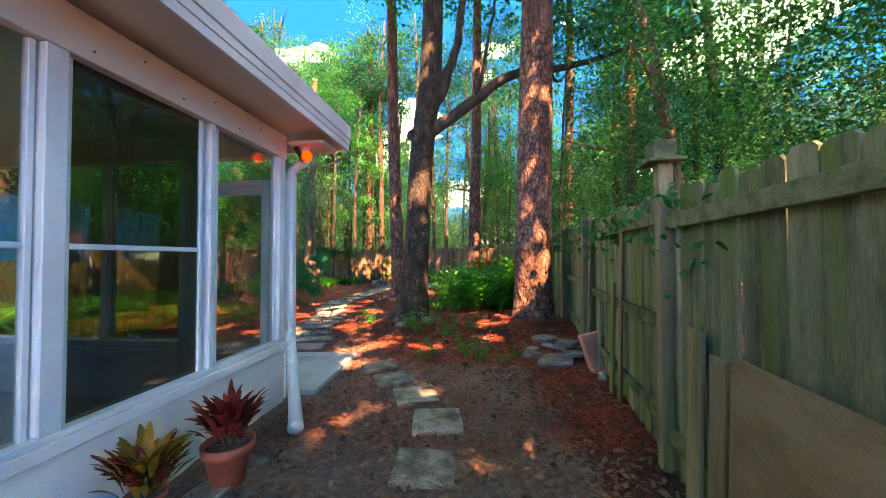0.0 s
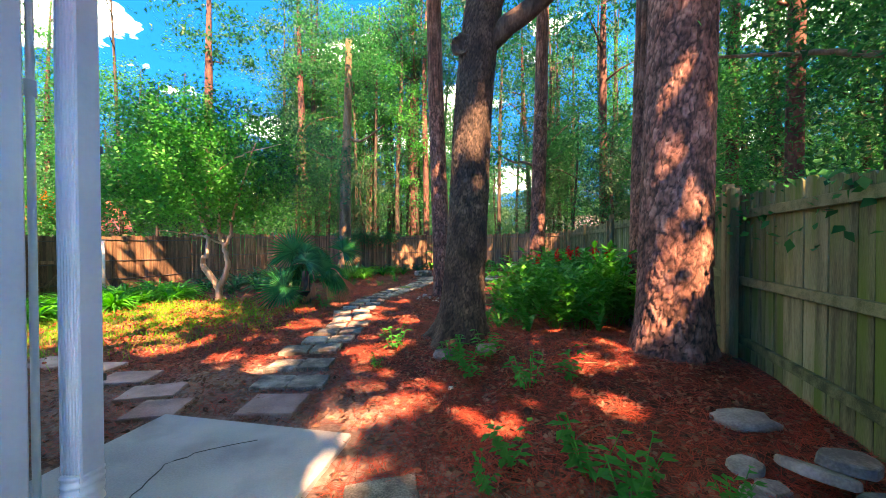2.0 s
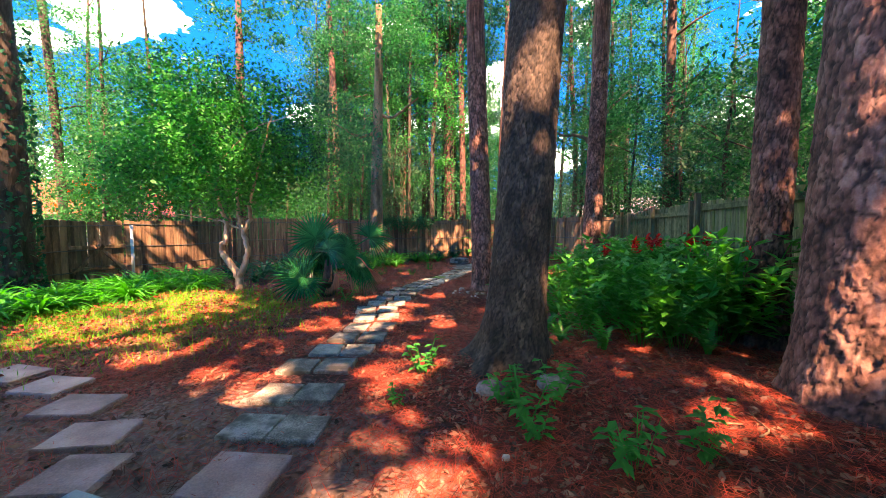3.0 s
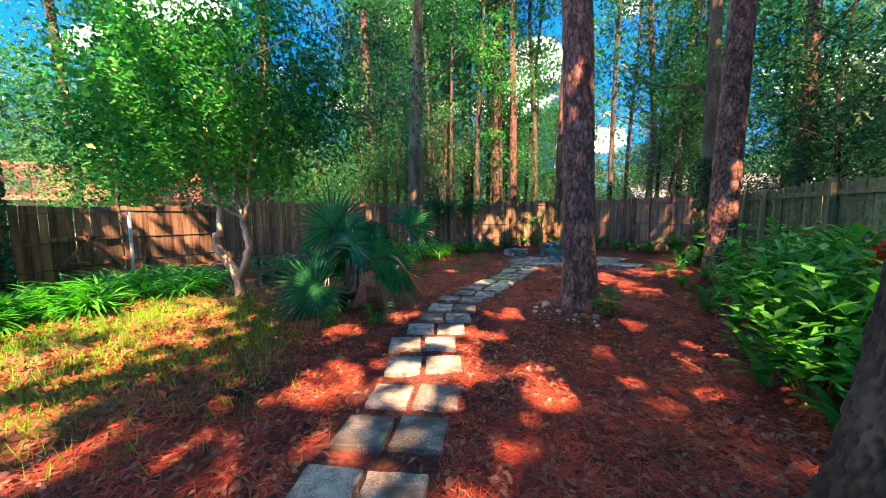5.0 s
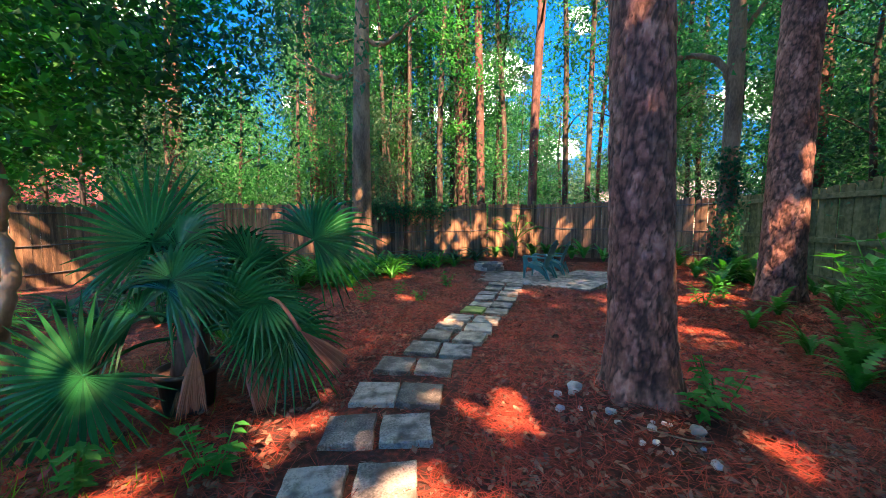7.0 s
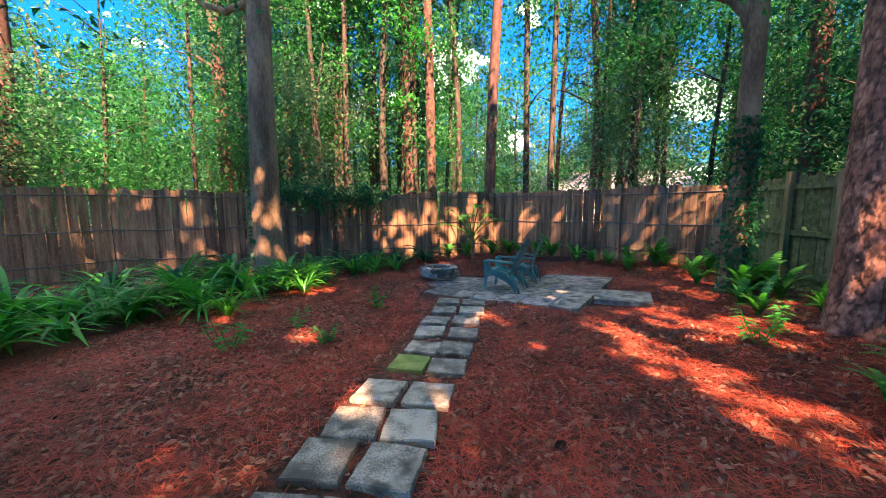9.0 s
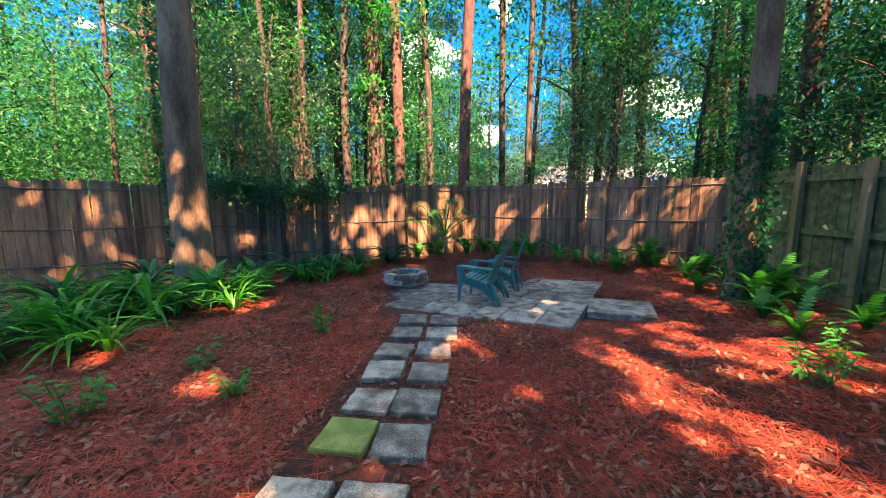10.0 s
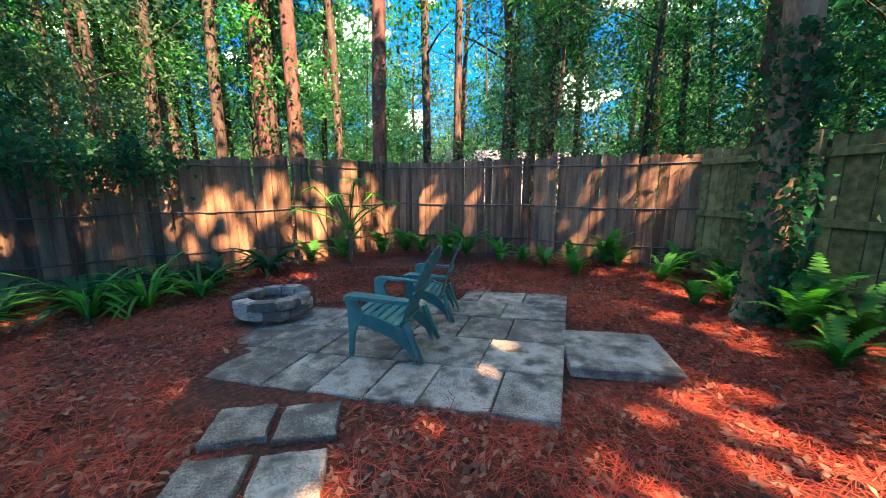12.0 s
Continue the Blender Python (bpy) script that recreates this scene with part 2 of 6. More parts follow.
M_BARK_PINE = noisy("pine_bark", [(0.095, 0.042, 0.03), (0.21, 0.10, 0.073), (0.35, 0.20, 0.155)], 7, (1, 1, 0.6), 0.9, 0.9, 30, 0.7, bump_dist=0.02)
M_BARK_RED = noisy("red_bark", [(0.03, 0.016, 0.012), (0.075, 0.036, 0.028), (0.14, 0.068, 0.055)], 7, (1, 1, 0.4), 0.9, 0.7, 34, 0.5, bump_dist=0.02)
M_BARK_BLOCK = noisy("blocky_oak_bark", [(0.02, 0.015, 0.01), (0.055, 0.04, 0.027), (0.115, 0.085, 0.06)], 7, (1, 1, 0.5), 0.92, 0.8, 42, 0.55, bump_dist=0.015)
# multiplies the bark colour by random plate tones and painted dark seams
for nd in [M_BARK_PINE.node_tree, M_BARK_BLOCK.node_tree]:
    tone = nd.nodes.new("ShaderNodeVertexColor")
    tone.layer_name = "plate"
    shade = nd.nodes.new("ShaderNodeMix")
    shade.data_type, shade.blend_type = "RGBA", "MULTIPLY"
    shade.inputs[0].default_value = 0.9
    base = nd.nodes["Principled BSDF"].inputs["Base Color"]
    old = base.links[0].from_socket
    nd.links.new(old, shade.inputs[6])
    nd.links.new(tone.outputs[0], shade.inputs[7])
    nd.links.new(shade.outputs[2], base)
M_BARK_OAK = noisy("oak_bark", [(0.013, 0.011, 0.008), (0.04, 0.031, 0.023), (0.085, 0.068, 0.052)], 7, (1, 1, 0.25), 0.92, 0.8, 42, 0.55, bump_dist=0.02)
M_BARK_GREY = noisy("grey_bark", [(0.075, 0.052, 0.030), (0.165, 0.118, 0.070), (0.26, 0.195, 0.12)], 5, (1, 1, 0.3), 0.92, 0.7, 40, 0.5, bump_dist=0.015)
M_BARK_CRAPE = noisy("smooth_bark", [(0.11, 0.07, 0.04), (0.26, 0.185, 0.12), (0.42, 0.33, 0.24)], 4, (1, 1, 0.3), 0.6, 0.25, 30, 0.3)
M_WOOD_MOSS = noisy("mossy_fence_wood", [(0.058, 0.068, 0.032), (0.15, 0.16, 0.08), (0.27, 0.27, 0.15)], 2.2, (6, 6, 0.7), 0.9, 0.5, 24, 0.5, per_object=0.28, stain=((0.085, 0.14, 0.022), 1.1, 0.46, 0.66))
# rail wood; also paints shade onto the far boards of the mossy fence
M_WOOD_RAIL_AND_SHADE = noisy("mossy_rail_and_shaded_wood", [(0.04, 0.055, 0.02), (0.10, 0.12, 0.05), (0.18, 0.19, 0.095)], 2.0, (5, 0.6, 5), 0.9, 0.4, 24, 0.5, per_object=0.25)
M_WOOD_POST = noisy("post_wood", [(0.075, 0.056, 0.026), (0.19, 0.145, 0.072), (0.30, 0.235, 0.125)], 2.0, (5, 5, 0.6), 0.88, 0.4, 26, 0.45, per_object=0.3, stain=((0.11, 0.14, 0.035), 1.3, 0.5, 0.7))
M_WOOD_BROWN = noisy("brown_fence_wood", [(0.055, 0.034, 0.019), (0.155, 0.096, 0.055), (0.29, 0.18, 0.105)], 2.0, (6, 6, 0.6), 0.9, 0.5, 24, 0.5, per_object=0.3, stain=((0.09, 0.085, 0.045), 0.9, 0.52, 0.72))
M_PLY = noisy("weathered_plywood", [(0.15, 0.095, 0.042), (0.29, 0.185, 0.09), (0.42, 0.29, 0.155)], 1.6, (1, 1, 2.5), 0.85, 0.25, 40, 0.3, stain=((0.15, 0.19, 0.04), 1.2, 0.55, 0.7))
M_PAVER = noisy("concrete_paver", [(0.075, 0.07, 0.058), (0.19, 0.175, 0.145), (0.36, 0.33, 0.275)], 7, (1, 1, 1), 0.88, 0.6, 80, 0.8, per_object=0.3, stain=((0.07, 0.065, 0.05), 5, 0.52, 0.66))
M_PAVER_GREEN = noisy("mossy_paver", [(0.09, 0.12, 0.03), (0.15, 0.2, 0.045), (0.26, 0.29, 0.1)], 6, (1, 1, 1), 0.9, 0.4, 90, 0.5)
M_PAVER_PINK = noisy("pink_flagstone", [(0.20, 0.125, 0.11), (0.33, 0.21, 0.185), (0.45, 0.31, 0.27)], 4, (1, 1, 1), 0.85, 0.4, 70, 0.45, per_object=0.25)
M_SLAB = noisy("concrete_slab", [(0.25, 0.265, 0.265), (0.36, 0.38, 0.375), (0.45, 0.46, 0.45)], 1.6, (1, 1, 1), 0.8, 0.25, 80, 0.35, stain=((0.17, 0.18, 0.18), 1.3, 0.55, 0.75))
M_STONE = noisy("grey_stone", [(0.10, 0.092, 0.085), (0.20, 0.185, 0.17), (0.33, 0.305, 0.275)], 6, (1, 1, 1), 0.88, 0.6, 60, 0.5, per_object=0.3)
M_STONE_WHITE = noisy("pale_stone", [(0.22, 0.2, 0.18), (0.36, 0.33, 0.3), (0.5, 0.46, 0.42)], 9, (1, 1, 1), 0.8, 0.4, 70, 0.4, per_object=0.4)
M_STONE_PINK = noisy("pink_sandstone", [(0.40, 0.15, 0.10), (0.54, 0.22, 0.15), (0.62, 0.29, 0.21)], 4, (1, 1, 1), 0.85, 0.4, 60, 0.4)
M_BLOCK = noisy("retaining_block", [(0.10, 0.085, 0.07), (0.24, 0.20, 0.165), (0.46, 0.37, 0.30)], 7, (1, 1, 1), 0.9, 0.8, 60, 0.6, per_object=0.5)
M_CHAIR = noisy("teal_plastic", [(0.018, 0.12, 0.115), (0.03, 0.165, 0.158), (0.05, 0.21, 0.20)], 5, (1, 1, 1), 0.42, 0.08, 120, 0.15)
M_WHITE = noisy("white_aluminium", [(0.50, 0.53, 0.53), (0.62, 0.65, 0.65), (0.70, 0.72, 0.72)], 2.0, (1, 1, 1), 0.42, 0.06, 70, 0.2)
M_SOFFIT = noisy("soffit_paint", [(0.50, 0.51, 0.47), (0.58, 0.585, 0.545), (0.64, 0.64, 0.6)], 1.2, (1, 1, 1), 0.6, 0.05, 60, 0.15)
M_STUCCO = noisy("stucco", [(0.48, 0.48, 0.46), (0.60, 0.60, 0.575), (0.68, 0.68, 0.65)], 1.6, (1, 1, 1), 0.9, 0.5, 110, 0.35, stain=((0.36, 0.34, 0.30), 1.4, 0.58, 0.78))
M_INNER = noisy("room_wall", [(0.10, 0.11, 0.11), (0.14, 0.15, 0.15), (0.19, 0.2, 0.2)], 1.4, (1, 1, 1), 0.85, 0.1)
M_DARK = noisy("dark_bronze", [(0.03, 0.032, 0.03), (0.05, 0.052, 0.05), (0.08, 0.08, 0.08)], 4, (1, 1, 1), 0.5, 0.05)
M_TUB = noisy("black_plastic", [(0.012, 0.013, 0.013), (0.02, 0.021, 0.021), (0.032, 0.033, 0.033)], 5, (1, 1, 1), 0.5, 0.1)
M_TERRA = noisy("terracotta", [(0.30, 0.06, 0.035), (0.40, 0.085, 0.05), (0.48, 0.13, 0.085)], 6, (1, 1, 1), 0.75, 0.2, 90, 0.3)
M_SOIL = noisy("potting_soil", [(0.05, 0.03, 0.02), (0.11, 0.065, 0.045), (0.2, 0.12, 0.08)], 20, (1, 1, 1), 0.95, 0.8, 90, 0.5)
M_ROOF_RED = noisy("red_roof", [(0.34, 0.06, 0.05), (0.46, 0.09, 0.075), (0.55, 0.14, 0.11)], 2, (1, 1, 1), 0.7, 0.2)
M_ROOF_GREY = noisy("grey_shingles", [(0.10, 0.105, 0.12), (0.16, 0.17, 0.19), (0.23, 0.24, 0.26)], 3, (1, 1, 1), 0.85, 0.3)
M_HOUSE = noisy("pale_siding", [(0.42, 0.42, 0.40), (0.52, 0.52, 0.5), (0.6, 0.6, 0.58)], 1, (1, 1, 4), 0.8, 0.1)


def glass_material(name, tint, clear):
    """Thin clear glazing: mostly see-through, with a mirror gloss that grows at a slant."""
    m, n, l, b = material(name)
    n.remove(b)
    tr, gl, mx, lw = n.new("ShaderNodeBsdfTransparent"), n.new("ShaderNodeBsdfGlossy"), n.new("ShaderNodeMixShader"), n.new("ShaderNodeLayerWeight")
    tr.inputs[0].default_value = (*tint, 1)
    gl.inputs["Roughness"].default_value = 0.01
    pw, sc = n.new("ShaderNodeMath"), n.new("ShaderNodeMath")
    pw.operation, sc.operation = "POWER", "MULTIPLY_ADD"
    pw.inputs[1].default_value, sc.inputs[1].default_value, sc.inputs[2].default_value = 4.0, 0.55, clear
    l.new(lw.outputs["Facing"], pw.inputs[0])
    l.new(pw.outputs[0], sc.inputs[0])
    l.new(sc.outputs[0], mx.inputs[0])
    l.new(tr.outputs[0], mx.inputs[1])
    l.new(gl.outputs[0], mx.inputs[2])
    l.new(mx.outputs[0], n["Material Output"].inputs[0])
    return m


M_GLASS = glass_material("window_glass", (0.86, 0.88, 0.87), 0.05)
M_SCREEN = glass_material("screened_glass", (0.36, 0.4, 0.38), 0.07)

m, n, l, b = material("amber_bulb")
b.inputs["Base Color"].default_value = (0.6, 0.06, 0.03, 1)
b.inputs["Emission Color"].default_value = (1.0, 0.03, 0.003, 1)
b.inputs["Emission Strength"].default_value = 0.45
M_BULB = m

# ground: pine straw, bare soil near the house, thin grass to the west
m, n, l, b = material("ground_litter")
tc, attr = n.new("ShaderNodeTexCoord"), n.new("ShaderNodeVertexColor")
attr.layer_name = "zones"
sep = n.new("ShaderNodeSeparateColor")
l.new(attr.outputs[0], sep.inputs[0])
n1, n2, n3 = (n.new("ShaderNodeTexNoise") for _ in range(3))
for nd, s, d in ((n1, 1.6, 8), (n2, 24, 8), (n3, 140, 4)):
    nd.inputs["Scale"].default_value, nd.inputs["Detail"].default_value = s, d
    l.new(tc.outputs["Object"], nd.inputs["Vector"])
mixn = n.new("ShaderNodeMath")
mixn.operation = "MULTIPLY_ADD"
mixn.inputs[1].default_value = 0.45
l.new(n1.outputs[0], mixn.inputs[0])
half = n.new("ShaderNodeMath")
half.operation = "MULTIPLY"
half.inputs[1].default_value = 0.55
l.new(n2.outputs[0], half.inputs[0])
l.new(half.outputs[0], mixn.inputs[2])
straw = ramp(n, [(0.34, (0.02, 0.010, 0.006)), (0.5, (0.075, 0.025, 0.014)), (0.66, (0.27, 0.048, 0.029))])
soil = ramp(n, [(0.3, (0.065, 0.042, 0.034)), (0.5, (0.185, 0.128, 0.108)), (0.72, (0.40, 0.295, 0.26))])
turf = ramp(n, [(0.3, (0.035, 0.075, 0.012)), (0.5, (0.11, 0.125, 0.028)), (0.72, (0.26, 0.15, 0.05))])
for rr in (straw, soil, turf):
    l.new(mixn.outputs[0], rr.inputs[0])
ma, mb = n.new("ShaderNodeMix"), n.new("ShaderNodeMix")
for mm in (ma, mb):
    mm.data_type = "RGBA"


def broken(channel):
    """The zone's share, with a ragged edge."""
    a = n.new("ShaderNodeMath")
    a.operation = "MULTIPLY_ADD"
    l.new(n2.outputs[0], a.inputs[0])
    a.inputs[1].default_value = 0.9
    l.new(channel, a.inputs[2])
    r2 = ramp(n, [(0.68, (0, 0, 0)), (0.98, (1, 1, 1))])
    l.new(a.outputs[0], r2.inputs[0])
    return r2.outputs[0]


l.new(broken(sep.outputs[0]), ma.inputs[0])
l.new(straw.outputs[0], ma.inputs[6])
l.new(soil.outputs[0], ma.inputs[7])
l.new(broken(sep.outputs[1]), mb.inputs[0])
l.new(ma.outputs[2], mb.inputs[6])
l.new(turf.outputs[0], mb.inputs[7])
l.new(mb.outputs[2], b.inputs["Base Color"])
b.inputs["Roughness"].default_value = 0.95
bp = n.new("ShaderNodeBump")
bp.inputs["Strength"].default_value, bp.inputs["Distance"].default_value = 0.9, 0.03
hm = n.new("ShaderNodeMath")
hm.operation = "ADD"
l.new(n2.outputs[0], hm.inputs[0])
l.new(n3.outputs[0], hm.inputs[1])
l.new(hm.outputs[0], bp.inputs["Height"])
l.new(bp.outputs[0], b.inputs["Normal"])
M_GROUND = m

# ---- ground ----
def grass_share(x, y):
    """How much thin grass grows at a place."""
    a = np.exp(-(((x + 7.6) / 2.6) ** 2 + ((y - 8.4) / 2.3) ** 2) ** 2)
    return np.clip(a + 0.9 * smooth01(-9, -13, x) * smooth01(13, 10, y), 0, 1)


def soil_share(x, y):
    return np.clip(smooth01(5.4, 4.0, y) * smooth01(1.1, 0.5, x) + 0.85 * np.exp(-(((x + 2.9) / 1.4) ** 2 + ((y - 5.8) / 0.9) ** 2)) + 0.7 * np.exp(-(((x + 1.7) / 0.6) ** 2 + ((y - 5.4) / 0.6) ** 2)) + 0.8 * smooth01(-3.2, -5.0, x) * smooth01(6.2, 5.4, y), 0, 1)


xs = np.concatenate([[-320, -160, -80, -45, -28, -20], np.arange(-16, 4.01, 0.11), [7, 12, 25, 60, 150, 320]])
ys = np.concatenate([[-320, -160, -80, -40, -20, -10, -6], np.arange(-3.5, 24.01, 0.11), [28, 34, 45, 70, 150, 320]])
gx, gy = np.meshgrid(xs, ys)
grain = rng.normal(size=gx.shape) * 0.006
gverts = np.stack([gx, gy, gz(gx, gy) + grain], -1).reshape(-1, 3)
idx = np.arange(gx.size).reshape(gx.shape)
gfaces = np.stack([idx[:-1, :-1], idx[:-1, 1:], idx[1:, 1:], idx[1:, :-1]], -1).reshape(-1, 4)
gme = np_mesh("ground", gverts, gfaces)
col = gme.color_attributes.new("zones", "FLOAT_COLOR", "POINT")
zone = np.zeros((gx.size, 4), np.float32)
zone[:, 0], zone[:, 1], zone[:, 3] = soil_share(gverts[:, 0], gverts[:, 1]), grass_share(gverts[:, 0], gverts[:, 1]), 1
col.data.foreach_set("color", zone.ravel())
gme.shade_smooth()
ground = tagged(part("ground", gme, M_GROUND), "reddish brown pine straw over sandy garden soil", "ground", kind="structure")

# ---- sunroom ----
room = thing("sunroom", "white aluminium sunroom with large glass panes on a stucco knee wall", "sunroom", pose(-1.83, 3.56, 0, 0, 0, -3.4))
LONG, WIDE = 7.2, 3.9
# local x: out of the wall towards the fence; local y: along the wall, 0 at the corner


def rbox(name, mat, x0, x1, y0, y1, z0, z1, bevel=0.004, parent=None, label=""):
    return part(name, boxmesh(x0, x1, y0, y1, z0, z1, bevel), mat, parent or room, label)


rbox("knee_wall", M_STUCCO, -0.16, 0.0, -LONG, 0, -0.25, 0.53, 0.006, label="off-white stucco knee wall with faint stains")
rbox("knee_wall", M_STUCCO, -WIDE, -1.08, -0.16, 0.0, -0.25, 0.53, 0.006)
rbox("room_floor", M_SLAB, -WIDE, -0.162, -LONG, -0.162, -0.2, 0.03)
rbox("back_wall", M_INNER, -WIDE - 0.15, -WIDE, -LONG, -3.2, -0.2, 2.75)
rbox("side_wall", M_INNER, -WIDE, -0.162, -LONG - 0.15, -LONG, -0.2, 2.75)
rbox("sill", M_WHITE, -0.13, 0.03, -LONG, 0.02, 0.532, 0.60)
rbox("sill_lip", M_WHITE, -0.10, 0.012, -LONG, 0.0, 0.602, 0.635)
rbox("sill", M_WHITE, -WIDE, -1.08, -0.13, 0.03, 0.532, 0.60)
rbox("header", M_SOFFIT, -0.12, 0.012, -LONG, 0.02, 2.50, 2.74, label="cream header beam with small screws")
rbox("header", M_SOFFIT, -WIDE, -0.122, -0.12, 0.012, 2.50, 2.74)
rbox("ceiling", M_SOFFIT, -WIDE, -0.13, -LONG, -0.13, 2.75, 2.80)
rbox("soffit", M_SOFFIT, -WIDE - 0.2, 0.47, -LONG - 0.2, 0.40, 2.805, 2.83, label="flat cream soffit under the eave")
rbox("roof", M_WHITE, -WIDE - 0.2, 0.5, -LONG - 0.2, 0.43, 2.84, 2.97)
for z0, z1, out in ((2.70, 2.765, 0.52), (2.767, 2.83, 0.528), (2.832, 2.98, 0.54)):
    rbox("fascia", M_WHITE, out - 0.03, out, -LONG - 0.2, 0.44, z0, z1, 0.003)
rbox("fascia", M_WHITE, -WIDE - 0.2, 0.5, 0.432, 0.455, 2.70, 2.97)
rbox("eave_box", M_WHITE, 0.02, 0.40, 0.03, 0.38, 2.66, 2.70)
for k in range(26):
    y = -0.15 - k * 0.28
    bm = bmesh.new()
    bmesh.ops.create_cone(bm, cap_ends=True, segments=8, radius1=0.007, radius2=0.005, depth=0.006, matrix=pose(0.015, y, 2.56 + 0.1 * (k % 2), 0, 90, 0))
    part("screw", bm, M_DARK, room)
mulls = [0.0, -0.98, -1.98, -2.98, -3.98, -4.98, -5.98, -6.98]
for i, y in enumerate(mulls):
    w = 0.10 if i != 1 else 0.05
    rbox("mullion", M_WHITE, -0.10, 0.006 if i != 1 else 0.0, y - w / 2 - (0.05 if i == 0 else 0), y + (w / 2 if i else 0.0), 0.637, 2.50, 0.006)
for i in range(len(mulls) - 1):
    y1, y0 = mulls[i] - (0.1 if i == 0 else 0.06), mulls[i + 1] + 0.06
    win = rbox("window_frame", M_WHITE, -0.07, -0.03, y0, y0 + 0.03, 0.637, 2.495)
    rbox("window_frame", M_WHITE, -0.07, -0.03, y1 - 0.03, y1, 0.637, 2.495)
    rbox("pane", M_SCREEN if i == 1 else M_GLASS, -0.055, -0.049, y0 + 0.03, y1 - 0.03, 0.637, 2.495, 0.0, None, "dark screened glass pane" if i == 1 else "")
    if i != 0:
        rbox("meeting_rail", M_WHITE, -0.072, -0.028, y0 + 0.031, y1 - 0.031, 1.515, 1.545)
# end wall with its glass door
for x in (-WIDE + 0.05, -2.95, -2.0, -1.08):
    rbox("end_mullion", M_WHITE, x - 0.035, x + 0.035, -0.10, 0.004, 0.03, 2.50)
for x0, x1, z0 in ((-WIDE + 0.09, -2.99, 0.61), (-2.91, -2.04, 0.61), (-1.96, -1.12, 0.61)):
    rbox("pane", M_GLASS, x0, x1, -0.055, -0.049, z0, 2.495, 0.0)
door = rbox("door", M_WHITE, -1.04, -0.97, -0.08, -0.03, 0.05, 2.2)
rbox("door_stile", M_WHITE, -0.21, -0.14, -0.08, -0.03, 0.05, 2.2)
rbox("door_rail", M_WHITE, -0.968, -0.212, -0.08, -0.03, 0.05, 0.28)
rbox("door_rail", M_WHITE, -0.968, -0.212, -0.08, -0.03, 2.12, 2.2)
rbox("transom", M_WHITE, -1.04, -0.14, -0.09, -0.02, 2.21, 2.27)
rbox("pane", M_GLASS, -0.965, -0.215, -0.058, -0.052, 0.285, 2.115, 0.0)
rbox("door_handle", M_DARK, -0.19, -0.16, -0.03, 0.03, 0.95, 1.12, 0.008, None, "black lever handle")
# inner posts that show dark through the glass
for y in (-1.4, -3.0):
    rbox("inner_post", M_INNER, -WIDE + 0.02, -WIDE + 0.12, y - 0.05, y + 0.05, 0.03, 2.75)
for y0, y1 in ((-3.2, -1.5), (-1.3, -0.15)):
    rbox("pane", M_GLASS, -WIDE - 0.06, -WIDE - 0.05, y0, y1, 0.6, 2.3, 0.0)
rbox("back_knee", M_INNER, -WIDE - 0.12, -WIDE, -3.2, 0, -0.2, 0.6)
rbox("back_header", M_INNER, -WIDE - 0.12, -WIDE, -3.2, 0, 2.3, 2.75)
bench = thing("bench", "dark low bench inside the sunroom", "bench", pose(-4.6, 1.4, 0.03, 0, 0, -3.4))
part("seat", boxmesh(-0.25, 0.25, -0.9, 0.9, 0.40, 0.46), M_DARK, bench)
for sx in (-0.2, 0.2):
    for sy in (-0.8, 0.8):
        part("leg", boxmesh(sx - 0.03, sx + 0.03, sy - 0.03, sy + 0.03, 0, 0.398), M_DARK, bench)

# downspout, conduit and lamp at the corner
spout = thing("downspout", "white ribbed downspout with a corrugated hose at its foot", "downspout", pose(-1.835, 3.70, 0))
bm = bmesh.new()
prof = [(-0.046, 0.034)]
for k in range(7):
    prof += [(-0.046 + k * 0.0133, -0.030), (-0.046 + k * 0.0133 + 0.003, -0.036), (-0.046 + k * 0.0133 + 0.009, -0.036), (-0.046 + k * 0.0133 + 0.012, -0.030)]
prof.append((0.046, 0.034))
low, high = ([bm.verts.new((px, py, z)) for px, py in prof] for z in (0.62, 2.36))
for a in range(len(prof)):
    c = (a + 1) % len(prof)
    bm.faces.new((low[a], low[c], high[c], high[a]))
part("pipe", bm, M_WHITE, spout)
part("elbow", tubes("elbow", [(smooth_line([(0, 0, 2.32), (0.005, 0, 2.39), (0.06, 0.01, 2.46), (0.13, 0.02, 2.5), (0.15, 0.02, 2.56), (0.15, 0.02, 2.68)], 22), [0.047] * 22, 12)]), M_WHITE, spout)
line = smooth_line([(0, 0, 0.70), (0.02, -0.02, 0.52), (0.10, -0.14, 0.37), (0.25, -0.42, 0.21), (0.40, -0.70, 0.10), (0.47, -0.84, 0.065)], 90)
part("corrugated_hose", tubes("hose", [(line, [0.053 + 0.006 * math.sin(i * 1.9) * (1 if i < 45 else 0.35) + 0.012 * max(0, i - 55) / 35 for i in range(90)], 14)]), M_WHITE, spout, "crumpled white corrugated drain hose")
for z in (1.0, 1.8):
    part("strap", boxmesh(-0.10, 0.05, 0.037, 0.043, z, z + 0.025, 0.002), M_DARK, spout)
conduit = thing("conduit", "thin white cable conduit clipped to the corner post", "conduit", pose(-1.87, 3.60, 0))
part("pipe", tubes("conduit", [(smooth_line([(0, 0, 2.5), (0, 0, 1.6), (0, 0, 0.75), (0.04, -0.02, 0.45), (0.04, -0.02, 0.02)], 40), [0.011] * 40, 8)]), M_WHITE, conduit)
part("coupling", tubes("coupling", [([(0, 0, 1.95), (0, 0, 2.0)], [0.016, 0.016], 8)]), M_WHITE, conduit)
lamp = thing("wall_lamp", "glowing amber flood lamp on a dark bracket under the eave", "lamp", pose(-1.70, 3.66, 2.55))
